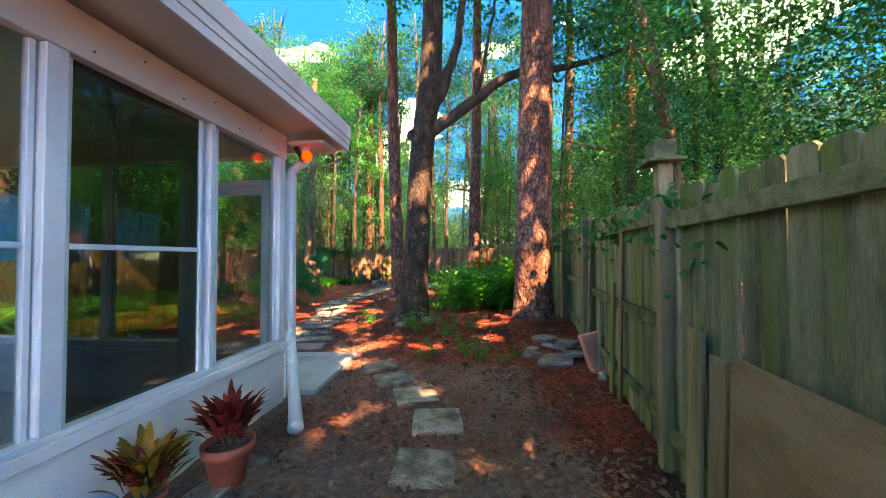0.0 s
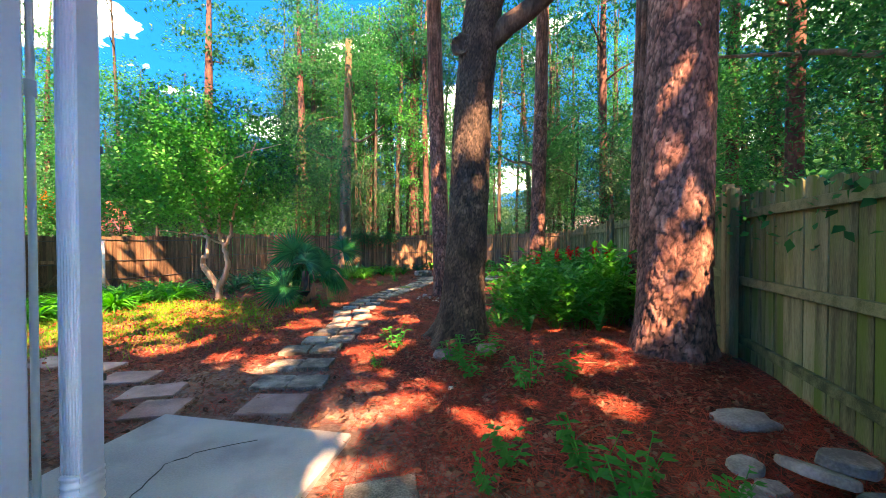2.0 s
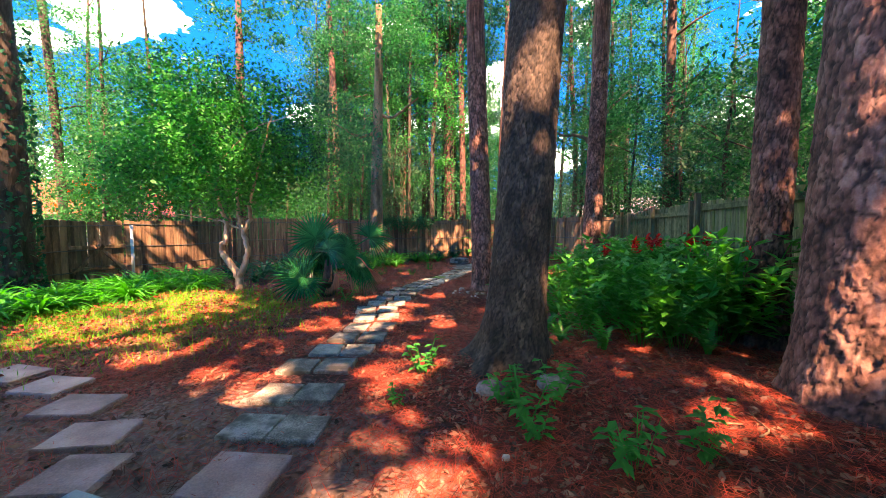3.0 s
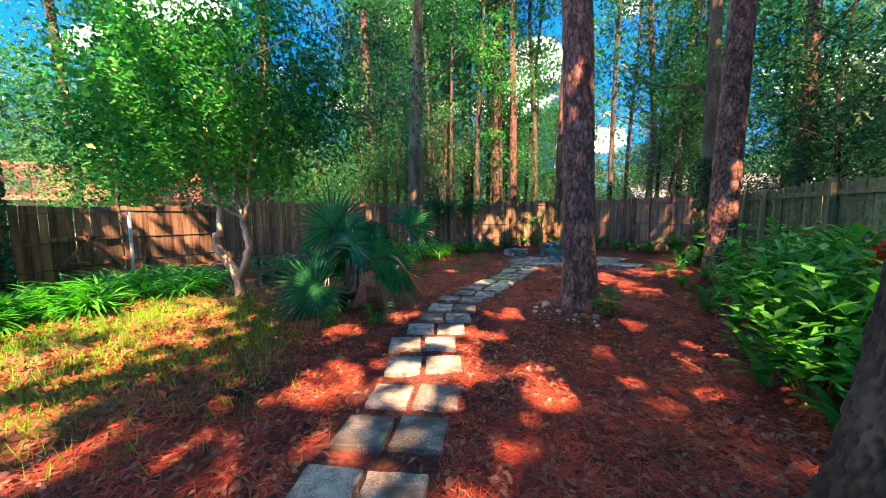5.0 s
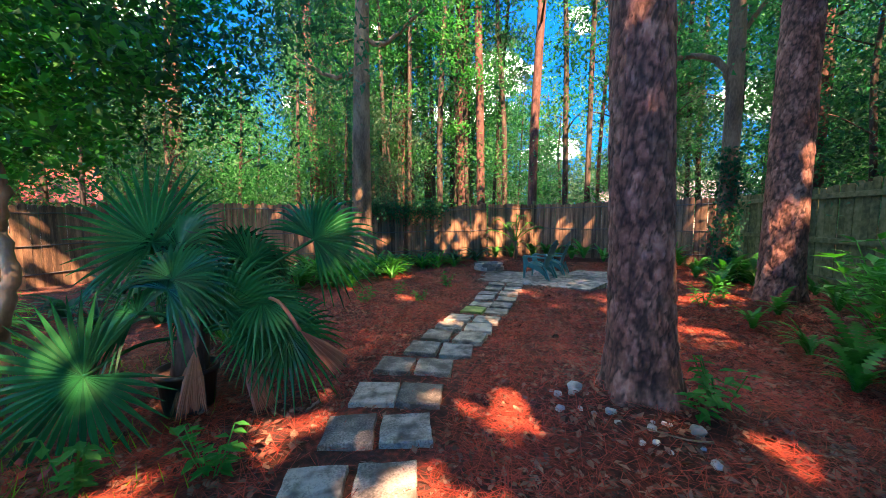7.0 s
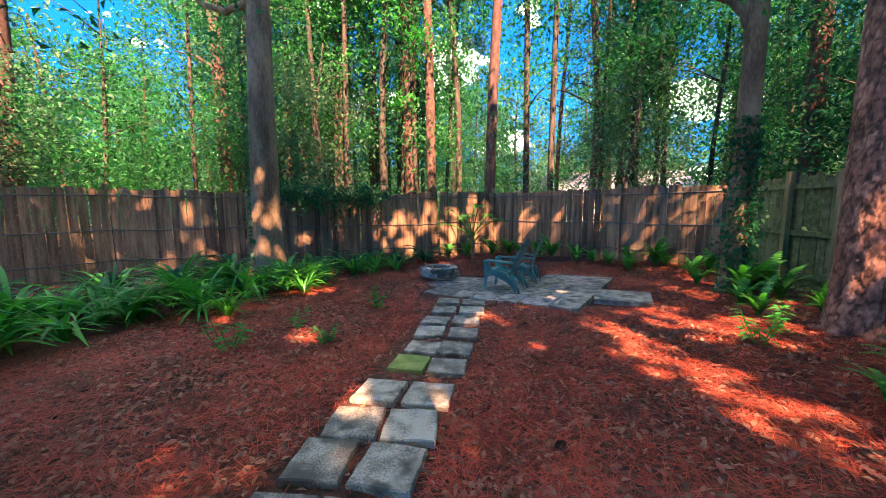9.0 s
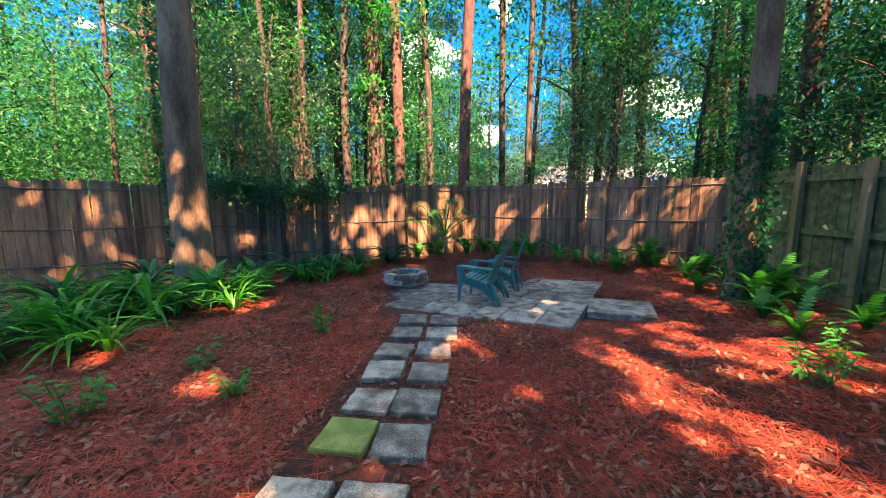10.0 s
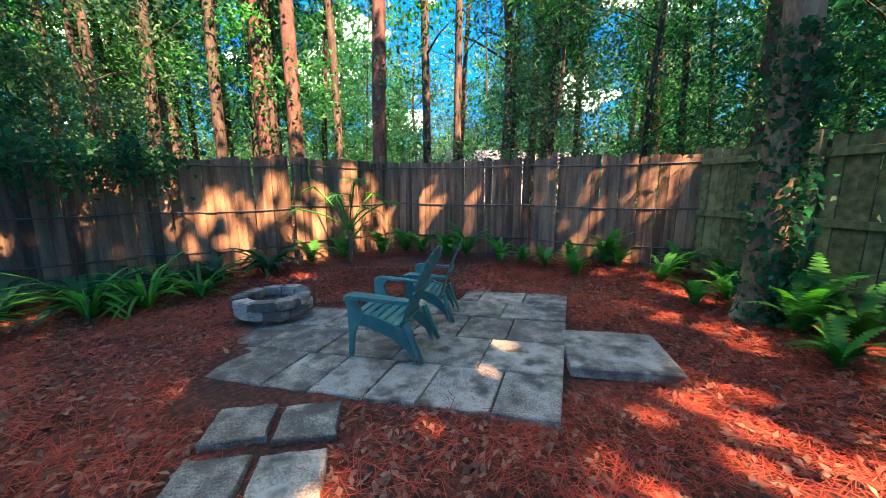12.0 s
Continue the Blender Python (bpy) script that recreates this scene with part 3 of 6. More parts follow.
part("bracket", tubes("bracket", [([(-0.06, 0, 0.10), (-0.02, 0, 0.02), (0.02, -0.01, -0.04)], [0.03, 0.022, 0.03], 10)]), M_DARK, lamp)
part("socket", tubes("socket", [([(0.0, -0.01, -0.02), (0.05, -0.04, -0.02), (0.07, -0.06, -0.02)], [0.03, 0.04, 0.045], 12)]), M_DARK, lamp)
bm = bmesh.new()
bmesh.ops.create_uvsphere(bm, u_segments=16, v_segments=10, radius=0.052, matrix=pose(0.095, -0.085, -0.02) @ Matrix.Diagonal((1, 1, 1.1, 1)))
part("bulb", bm, M_BULB, lamp, "lit amber bulb", True)

# ---- concrete slab, patio and stepping stones ----
slab = tagged(part("concrete_slab", boxmesh(-3.25, -1.56, 3.72, 5.22, -0.08, 0.05, 0.012), M_SLAB), "grey-blue concrete step slab with a hairline crack", "slab")
crack = smooth_line([(-2.75, 3.9, 0.0505), (-2.5, 4.3, 0.0505), (-2.55, 4.7, 0.0505), (-2.2, 5.0, 0.0505)], 24)
crack[:, 0] += rng.normal(size=24) * 0.015
part("crack", tubes("crack", [(crack, [0.004] * 24, 5)]), M_DARK, slab)


def paver(x, y, yaw, w=0.395, d=0.395, h=0.055, mat=None, label="square grey concrete stepping stone on pine straw", tilt=(0, 0), top=0.045):
    """One worn slab: an uneven outline, softened edges and a slightly dished top."""
    bm = bmesh.new()
    n_side = 5
    outline = []
    for s in range(4):
        for k in range(n_side):
            t = k / n_side - 0.5
            p = [(t * w, -d / 2), (w / 2, t * d), (-t * w, d / 2), (-w / 2, -t * d)][s]
            outline.append((p[0] + random.uniform(-0.006, 0.006), p[1] + random.uniform(-0.006, 0.006)))
    low = [bm.verts.new((px, py, -h - 0.03)) for px, py in outline]
    mid = [bm.verts.new((px, py, -0.010)) for px, py in outline]
    up = [bm.verts.new((px * 0.965, py * 0.965, random.uniform(-0.002, 0.002))) for px, py in outline]
    k = len(outline)
    for a, c in ((low, mid), (mid, up)):
        for i in range(k):
            bm.faces.new((a[i], a[(i + 1) % k], c[(i + 1) % k], c[i]))
    bm.faces.new(up)
    ob = part("stepping_stone", bm, mat or M_PAVER)
    ob.matrix_basis = pose(x, y, gf(x, y) + top, tilt[0], tilt[1], yaw)
    return tagged(ob, label, "stepping stone", "stepping stone path")


for x, y, yaw in ((-0.25, 2.42, -1), (-0.21, 3.07, 6), (-0.47, 3.63, 16), (-0.78, 4.09, 22), (-1.07, 4.57, 24)):
    paver(x, y, yaw, 0.42, 0.38, tilt=(random.uniform(-1.5, 1.5), random.uniform(-1.5, 1.5)))
PAIRS = ((-3.02, 6.50, -2.66, 6.60), (-3.25, 7.07, -2.87, 7.19), (-3.28, 7.63, -2.91, 7.72), (-3.39, 8.17, -3.01, 8.29), (-3.47, 8.66, -3.08, 8.76),
         (-3.65, 9.22, -3.28, 9.36), (-3.89, 9.70, -3.53, 9.86), (-3.96, 10.25, -3.60, 10.40), (-4.05, 10.78, -3.69, 10.92), (-4.11, 11.29, -3.75, 11.38),
         (-4.19, 11.88, -3.81, 11.95), (-4.08, 12.39, -3.70, 12.42), (-4.04, 12.82, -3.63, 12.82), (-3.99, 13.18, -3.60, 13.20), (-3.96, 13.62, -3.56, 13.62))
for x0, y0, x1, y1 in PAIRS:
    yaw = math.degrees(math.atan2(y1 - y0, x1 - x0))
    for x, y in ((x0, y0), (x1, y1)):
        paver(x, y, yaw + random.uniform(-4, 4), random.uniform(0.335, 0.36), 0.345, tilt=(random.uniform(-1.5, 1.5), random.uniform(-1.5, 1.5)))
SINGLES = ((-3.86, 14.18, "green"), (-3.49, 14.15, ""), (-3.82, 14.60, "straw"), (-3.46, 14.59, ""), (-3.83, 15.07, ""), (-3.43, 15.06, ""),
           (-3.84, 15.53, ""), (-3.44, 15.55, ""), (-3.80, 16.01, ""), (-3.40, 15.99, ""), (-3.80, 16.44, ""), (-3.40, 16.42, ""))
for x, y, sort in SINGLES:
    paver(x, y, random.uniform(-5, 5), 0.345, 0.325, mat=M_PAVER_GREEN if sort == "green" else None, top=0.03 if sort == "straw" else 0.045,
          label="moss-covered green stepping stone" if sort == "green" else "square grey concrete stepping stone on pine straw", tilt=(random.uniform(-1.5, 1.5), random.uniform(-1.5, 1.5)))
for x, y, yaw, w, d, mat in ((-2.48, 5.57, 12, 0.50, 0.40, M_PAVER_PINK), (-2.8, 6.0, 12, 0.36, 0.32, M_PAVER), (-2.44, 6.08, 12, 0.36, 0.32, M_PAVER), (-3.42, 5.30, 20, 0.42, 0.36, M_PAVER_PINK),
                             (-3.86, 5.62, 24, 0.5, 0.34, M_PAVER_PINK), (-4.5, 5.88, 18, 0.52, 0.36, M_PAVER_PINK), (-5.22, 6.05, 10, 0.5, 0.36, M_PAVER_PINK), (-5.95, 6.1, 4, 0.55, 0.36, M_PAVER_PINK)):
    paver(x, y, yaw, w, d, mat=mat, label="reddish flagstone set in bare soil" if mat is M_PAVER_PINK else "square grey concrete stepping stone on pine straw")

patio = thing("patio", "patio of weathered grey concrete slabs with stained joints", "patio", pose(-1.89, 16.20, 0.062, 0, -1.4, 0), kind="structure")
# slabs in rows along the front edge, which runs back and to the west
ang = math.degrees(math.atan2(17.20 - 16.23, -4.54 + 1.89))
fx, fy = Vector((-4.54 + 1.89, 17.20 - 16.23)).normalized(), Vector((0.45, 0.89)).normalized()


def patio_slab(u0, u1, v0, v1):
    """One slab between distances u along the front edge and v into the patio."""
    g = 0.006
    bm = bmesh.new()
    cor = [(u0 + g, v0 + g), (u1 - g, v0 + g), (u1 - g, v1 - g), (u0 + g, v1 - g)]
    z = random.uniform(-0.004, 0.004)
    rings = []
    for zz, s in ((-0.14, 0.0), (-0.008 + z, 0.0), (z, 0.008)):
        ring = []
        for i, (u, v) in enumerate(cor):
            uu = u + (s if i in (0, 3) else -s)
            vv = v + (s if i in (0, 1) else -s)
            p = fx * uu + fy * vv
            ring.append(bm.verts.new((p.x, p.y, zz)))
        rings.append(ring)
    for a, c in zip(rings, rings[1:]):
        for i in range(4):
            bm.faces.new((a[i], a[(i + 1) % 4], c[(i + 1) % 4], c[i]))
    bm.faces.new(rings[-1])
    bmesh.ops.recalc_face_normals(bm, faces=bm.faces[:])
    part("patio_slab", bm, M_PAVER, patio)


rows_v = ((0.0, 0.55, 0.0, 2.78, 0.42), (0.55, 1.11, 0.0, 3.62, 0.6), (1.11, 1.67, 0.0, 3.55, 0.5), (1.67, 2.2, 0.0, 2.3, 0.58), (2.2, 2.64, 0.0, 1.3, 0.5))
for v0, v1, ua, ub, step in rows_v:
    u = ua
    while u < ub - 0.12:
        w = min(step * random.uniform(0.85, 1.3), ub - u)
        if ub - u - w < 0.2:
            w = ub - u
        patio_slab(u, u + w, v0, v1)
        u += w
ext = paver(-0.98, 17.05, 0, 0.82, 0.76, mat=M_PAVER, label="large grey slab beside the patio")
ext.matrix_basis = pose(-1.02, 17.04, 0.085, 0, -1.4, -19)

# fire ring of loose blocks
ring = thing("fire_ring", "low fire ring of loose pale retaining wall blocks", "fire pit", pose(-4.28, 18.48, 0.07))
bm = bmesh.new()
n_arc = 5
lo, hi = [], []
for zz, store in ((0.0, lo), (0.094, hi)):
    for rr, sgn in ((0.40, 1), (0.24, -1)):
        for k in range(n_arc)[::sgn]:
            a = radians(-19 + 38 * k / (n_arc - 1))
            store.append(bm.verts.new((rr * math.sin(a), rr * math.cos(a) - 0.32, zz)))
k = len(lo)
for i in range(k):
    bm.faces.new((lo[i], hi[i], hi[(i + 1) % k], lo[(i + 1) % k]))
bm.faces.new(lo)
bm.faces.new(hi[::-1])
bmesh.ops.recalc_face_normals(bm, faces=bm.faces[:])
bmesh.ops.bevel(bm, geom=[e for e in bm.edges if abs(e.verts[0].co.z - e.verts[1].co.z) < 0.01], offset=0.012, segments=2, affect="EDGES")
block_me = bpy.data.meshes.new("block")
bm.to_mesh(block_me)
bm.free()
block_me.materials.append(M_BLOCK)
for layer, (count, skip, off) in enumerate(((9, (), 0), (9, (), 21))):
    for i in range(count):
        if i in skip:
            continue
        a = 360 / 9 * i + off
        ob = new("block", block_me)
        ob.parent = ring
        rr = 0.33 + random.uniform(-0.02, 0.02)
        ob.matrix_basis = pose(rr * math.sin(radians(-a)), rr * math.cos(radians(-a)), layer * 0.096, random.uniform(-1, 1), random.uniform(-1, 1), a + random.uniform(-6, 6))

# ---- chairs ----
def chair_mesh_parts(owner):
    """A moulded slatted garden chair facing -y: seat height 0.36, back 0.95."""
    for s in (-1, 1):
        bm = bmesh.new()
        # side rail from front of the seat to the back foot
        prof = [(-0.30, 0.355, 0.10), (-0.12, 0.335, 0.12), (0.10, 0.27, 0.13), (0.26, 0.17, 0.12), (0.34, 0.0, 0.09)]
        rings = []
        for y, z, t in prof:
            rings.append([bm.verts.new((s * x, y, zz)) for x, zz in ((0.265, z - t * 0.5 if z > 0 else 0), (0.30, z - t * 0.5 if z > 0 else 0), (0.30, z + t * 0.5), (0.265, z + t * 0.5))])
        for a, c in zip(rings, rings[1:]):
            for i in range(4):
                bm.faces.new((a[i], a[(i + 1) % 4], c[(i + 1) % 4], c[i]))
        bm.faces.new(rings[0])
        bm.faces.new(rings[-1])
        bmesh.ops.recalc_face_normals(bm, faces=bm.faces[:])
        part("side_rail", bm, M_CHAIR, owner)
        bm = bmesh.new()
        # broad front leg that widens into the arm
        rings = []
        for y0, y1, x0, z in ((-0.375, -0.335, 0.285, 0.0), (-0.365, -0.30, 0.29, 0.22), (-0.36, -0.20, 0.30, 0.40), (-0.37, -0.26, 0.315, 0.50), (-0.38, -0.22, 0.325, 0.57)):
            rings.append([bm.verts.new((s * (x0 + dx), y, z)) for dx, y in ((-0.02, y0), (0.02, y0), (0.02, y1), (-0.02, y1))])
        for a, c in zip(rings, rings[1:]):
            for i in range(4):
                bm.faces.new((a[i], a[(i + 1) % 4], c[(i + 1) % 4], c[i]))
        bm.faces.new(rings[0])
        bm.faces.new(rings[-1])
        bmesh.ops.recalc_face_normals(bm, faces=bm.faces[:])
        part("front_leg", bm, M_CHAIR, owner)
        rear = tubes("back_leg", [([(s * 0.29, 0.42, 0.0), (s * 0.285, 0.33, 0.17), (s * 0.28, 0.25, 0.34)], [0.024, 0.034, 0.040], 8)])
        part("back_leg", rear, M_CHAIR, owner)
        bm = bmesh.new()
        arm = [(-0.36, 0.565, 0.055), (-0.30, 0.585, 0.062), (0.0, 0.575, 0.055), (0.20, 0.565, 0.04), (0.30, 0.56, 0.03)]
        rings = []
        for y, z, wd in arm:
            c = 0.335 - 0.05 * max(0, y)
            rings.append([bm.verts.new((s * (c + dx * wd), y, z + dz)) for dx, dz in ((-1, -0.012), (1, -0.03), (1, 0.0), (0, 0.012), (-1, 0.008))])
        for a, c in zip(rings, rings[1:]):
            for i in range(5):
                bm.faces.new((a[i], a[(i + 1) % 5], c[(i + 1) % 5], c[i]))
        bm.faces.new(rings[0])
        bm.faces.new(rings[-1])
        bmesh.ops.recalc_face_normals(bm, faces=bm.faces[:])
        part("armrest", bm, M_CHAIR, owner)
    for k in range(6):
        y = -0.33 + k * 0.085
        z = 0.385 - max(0, k - 0.5) * 0.017
        part("seat_slat", boxmesh(-0.268, 0.268, y, y + 0.072, z - 0.012, z + 0.008, 0.004), M_CHAIR, owner)
    for k in range(7):
        u = (k - 3) / 3
        x0 = u * 0.215
        top = 0.98 - 0.09 * u * u
        pts = []
        for t in np.linspace(0, 1, 7):
            z = 0.27 + t * (top - 0.27)
            y = 0.15 + 0.34 * (t * (top - 0.27) / 0.71) + 0.05 * (t - 0.5) ** 2
            pts.append((x0 * (0.82 + 0.25 * t), y, z))
        bm = bmesh.new()
        rings = []
        for x, y, z in pts:
            rings.append([bm.verts.new((x + dx, y + dy, z)) for dx, dy in ((-0.030, -0.008), (0.030, -0.008), (0.030, 0.008), (-0.030, 0.008))])
        for a, c in zip(rings, rings[1:]):
            for i in range(4):
                bm.faces.new((a[i], a[(i + 1) % 4], c[(i + 1) % 4], c[i]))
        bm.faces.new(rings[0])
        bm.faces.new(rings[-1])
        bmesh.ops.recalc_face_normals(bm, faces=bm.faces[:])
        part("back_slat", bm, M_CHAIR, owner)
    for z, y in ((0.33, 0.20), (0.60, 0.335), (0.86, 0.455)):
        pts = [((k - 4) / 4 * (0.25 + 0.03 * z), y + 0.012 - 0.02 * ((k - 4) / 4) ** 2, z) for k in range(9)]
        part("back_brace", tubes("back_brace", [(pts, [0.018] * 9, 6)]), M_CHAIR, owner)


CHAIR_SIZE = Matrix.Diagonal((0.86, 0.80, 0.93, 1))
chair = thing("garden_chair", "teal plastic slatted garden chair on the patio", "chair", pose(-2.90, 17.35, 0.068, 0, 0, -111) @ CHAIR_SIZE, "chairs on the patio")
chair_mesh_parts(chair)
copy_thing(chair, pose(-2.50, 18.10, 0.078, 0, 0, -106) @ CHAIR_SIZE)

# ---- fences ----
def picket_mesh(name, w, h, mat, seed):
    r = random.Random(seed)
    bm = bmesh.new()
    t, ear = 0.018, 0.025
    out = [(-w / 2, 0), (w / 2, 0), (w / 2 + r.uniform(-0.003, 0.003), h * 0.5), (w / 2, h - ear), (w / 2 - ear, h + r.uniform(-0.01, 0.006)), (-w / 2 + ear, h + r.uniform(-0.01, 0.006)), (-w / 2, h - ear), (-w / 2 + r.uniform(-0.003, 0.003), h * 0.5)]
    warp = r.uniform(-0.008, 0.008)
    a = [bm.verts.new((x, -t / 2 + warp * math.sin(3 * z / h), z)) for x, z in out]
    c = [bm.verts.new((x, t / 2 + warp * math.sin(3 * z / h), z)) for x, z in out]
    k = len(out)
    for i in range(k):
        bm.faces.new((a[i], a[(i + 1) % k], c[(i + 1) % k], c[i]))
    bm.faces.new(a[::-1])
    bm.faces.new(c)
    bmesh.ops.recalc_face_normals(bm, faces=bm.faces[:])
    me = bpy.data.meshes.new(name)
    bm.to_mesh(me)
    bm.free()
    me.materials.append(mat)
    return me


def fence_run(a, c, height, mat, rail_mat, post_mat, label, side, posts=2.4, gap=0.008, sag=0.0, skip_posts=(), rails=()):
    """A stretch of board fence from a to c. side: +1 or -1, where the rails and posts stand."""
    a, c = Vector(a), Vector(c)
    length = (c - a).length
    d = (c - a) / length
    yaw = math.degrees(math.atan2(d.y, d.x))
    base = (gf(*a) + gf(*c)) / 2
    f = thing("fence", label, "fence", pose(a.x, a.y, base, 0, 0, yaw), "garden fence")
    kinds = [picket_mesh("picket", 0.138, height, mat, s) for s in range(7)]
    x = 0.07
    while x < length:
        ob = new("picket", random.choice(kinds))
        ob.parent = f
        g = gf(*(a + d * x)) - base
        ob.matrix_basis = pose(x, random.uniform(-0.004, 0.004), g + random.uniform(-0.03, 0.03) - 0.02 - sag * math.sin(math.pi * x / length), 0, random.uniform(-0.5, 0.5), random.uniform(-1.5, 1.5))
        x += 0.138 + gap + (random.random() < 0.15) * random.uniform(0, 0.012)
    for z in rails or (0.28, height * 0.5, height - 0.2):
        if side > 0:
            part("rail", boxmesh(0, length, 0.015, 0.055, z - 0.045, z + 0.045, 0.004), rail_mat, f)
        else:
            n_pt = 12
            pts = [(length * k / (n_pt - 1), 0.016, z + 0.06 - 0.03 * math.sin(math.pi * k / (n_pt - 1)) + random.uniform(-0.004, 0.004)) for k in range(n_pt)]
            part("rail", tubes("rail", [(pts, [0.013] * n_pt, 5)]), M_DARK, f, "thin dark sagging rail")
    x, k = 0.05, 0
    while x < length:
        if k not in skip_posts:
            part("post", boxmesh(x - 0.045, x + 0.045, side * 0.058 if side > 0 else -0.148, 0.148 if side > 0 else -0.058, -0.3, height + random.uniform(0.0, 0.12), 0.006), post_mat, f)
        x += posts
        k += 1
    return f


R_PTS = ((0.86, -1.0), (1.42, 2.5), (1.80, 4.85), (2.2, 7.3), (2.2, 12.3), (1.95, 17.9), (1.90, 19.5))
# the last two stretches take the darker rail wood, which paints their shade in
for i, (p, q) in enumerate(zip(R_PTS, R_PTS[1:])):
    fence_run(p, q, 1.86 if i < 3 else 1.95, M_WOOD_MOSS if i < 4 else M_WOOD_RAIL_AND_SHADE, M_WOOD_RAIL_AND_SHADE, M_WOOD_POST, "tall mossy green-grey board fence with rails on this side", 1, posts=2.35, skip_posts=(0, 1, 2) if i < 2 else (), gap=0.013 if i < 2 else 0.008, rails=(0.28, 1.66) if i == 0 else ())
B_PTS = ((1.88, 19.5), (-0.4, 20.9), (-3.1, 22.2), (-4.75, 20.95), (-6.75, 20.1), (-9.2, 18.85), (-11.1, 17.3), (-12.9, 14.6), (-13.0, 11.4), (-13.1, 7.5), (-13.2, 2.0))
for i, (p, q) in enumerate(zip(B_PTS, B_PTS[1:])):
    fence_run(p, q, 1.86 if i < 7 else 1.75, M_WOOD_BROWN, M_WOOD_BROWN, M_WOOD_POST, "weathered brown board fence with thin rails" if i > 1 else "shaded grey-brown board fence behind ferns", -1, posts=2.2, gap=0.004 if i != 6 else 0.02)

gate = thing("fence_gate", "board gate with diagonal braces in the far fence", "gate", pose(-12.93, 10.1, 0.0, 0, 0, 90))
for z in (0.35, 0.95):
    part("gate_rail", boxmesh(0, 1.3, -0.0, 0.045, z, z + 0.09, 0.004), M_WOOD_BROWN, gate)
for x0, x1 in ((0.05, 0.75), (1.25, 0.6)):
    bm = bmesh.new()
    box(bm, 0, math.hypot(x1 - x0, 0.75), -0.02, 0.02, -0.045, 0.045, 0.004, pose(x0, -0.04, 0.3, 0, -math.degrees(math.atan2(0.75, x1 - x0)), 0))
    part("brace", bm, M_WOOD_BROWN, gate)
pole = tagged(part("gate_pole", tubes("gate_pole", [([(-12.78, 11.5, 0), (-12.78, 11.5, 1.62)], [0.04, 0.04], 12)]), M_WHITE), "pale metal pole beside the gate", "pole")

# things that lean on the mossy fence
tall = thing("fence_post", "tall squared timber post with a flat cap board", "post", pose(1.36, 2.42, 0.03, 0, 0, -9))
part("shaft", boxmesh(-0.045, 0.045, -0.045, 0.045, -0.3, 2.06, 0.006), M_WOOD_POST, tall)
part("cap_board", boxmesh(-0.12, 0.10, -0.11, 0.12, 2.062, 2.085, 0.004), M_WOOD_RAIL_AND_SHADE, tall)
part("cap_block", boxmesh(-0.08, 0.06, -0.07, 0.08, 2.087, 2.21, 0.006), M_WOOD_RAIL_AND_SHADE, tall)
for x, y, w, h, mat in ((1.33, 2.02, 0.15, 1.02, M_WOOD_POST), (1.30, 1.80, 0.15, 0.94, M_WOOD_POST), (1.55, 3.42, 0.09, 1.62, M_WOOD_POST), (1.56, 3.62, 0.10, 1.1, M_WOOD_POST), (1.74, 4.78, 0.10, 1.98, M_WOOD_POST), (1.79, 4.98, 0.09, 1.95, M_WOOD_POST), (1.70, 4.32, 0.09, 0.85, M_WOOD_MOSS)):
    ob = part("loose_board", boxmesh(-0.012, 0.012, -w / 2, w / 2, -0.05, h, 0.004), mat)
    ob.matrix_basis = pose(x - 0.06, y, gf(x, y), 0, 1.5, -9)
    tagged(ob, "upright timber offcut leaning on the fence", "board", "boards by the fence")
ply = part("plywood_sheet", boxmesh(-0.006, 0.006, -0.75, 0.75, 0, 0.99, 0.003), M_PLY)
ply.matrix_basis = pose(1.075, 0.93, 0.03, 0, 2, -9)
tagged(ply, "weathered plywood sheet leaning against the fence", "plywood")

# ---- trees ----
def plate_bump(seed, depth, around, along, sharp=4.6):
    """Bark plates: raised cells with sunken seams, radius added by angle and height."""
    def f(th, run, i):
        q = Vector((math.cos(th) * around, math.sin(th) * around, run * along + seed * 3.1))
        q += noise.noise_vector(q * 0.8) * 0.35 + noise.noise_vector(q * 2.6) * 0.28
        d, at = noise.voronoi(q)
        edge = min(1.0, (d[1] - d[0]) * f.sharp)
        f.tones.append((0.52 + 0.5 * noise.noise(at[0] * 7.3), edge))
        flake = 0.55 * (at[0].z - q.z) + 0.3 * noise.noise(at[0] * 5.1)
        return depth * (edge ** 0.35 - 0.6) + depth * 0.2 * noise.noise(q * 3) + depth * edge * flake
    f.tones, f.sharp = [], sharp
    return f


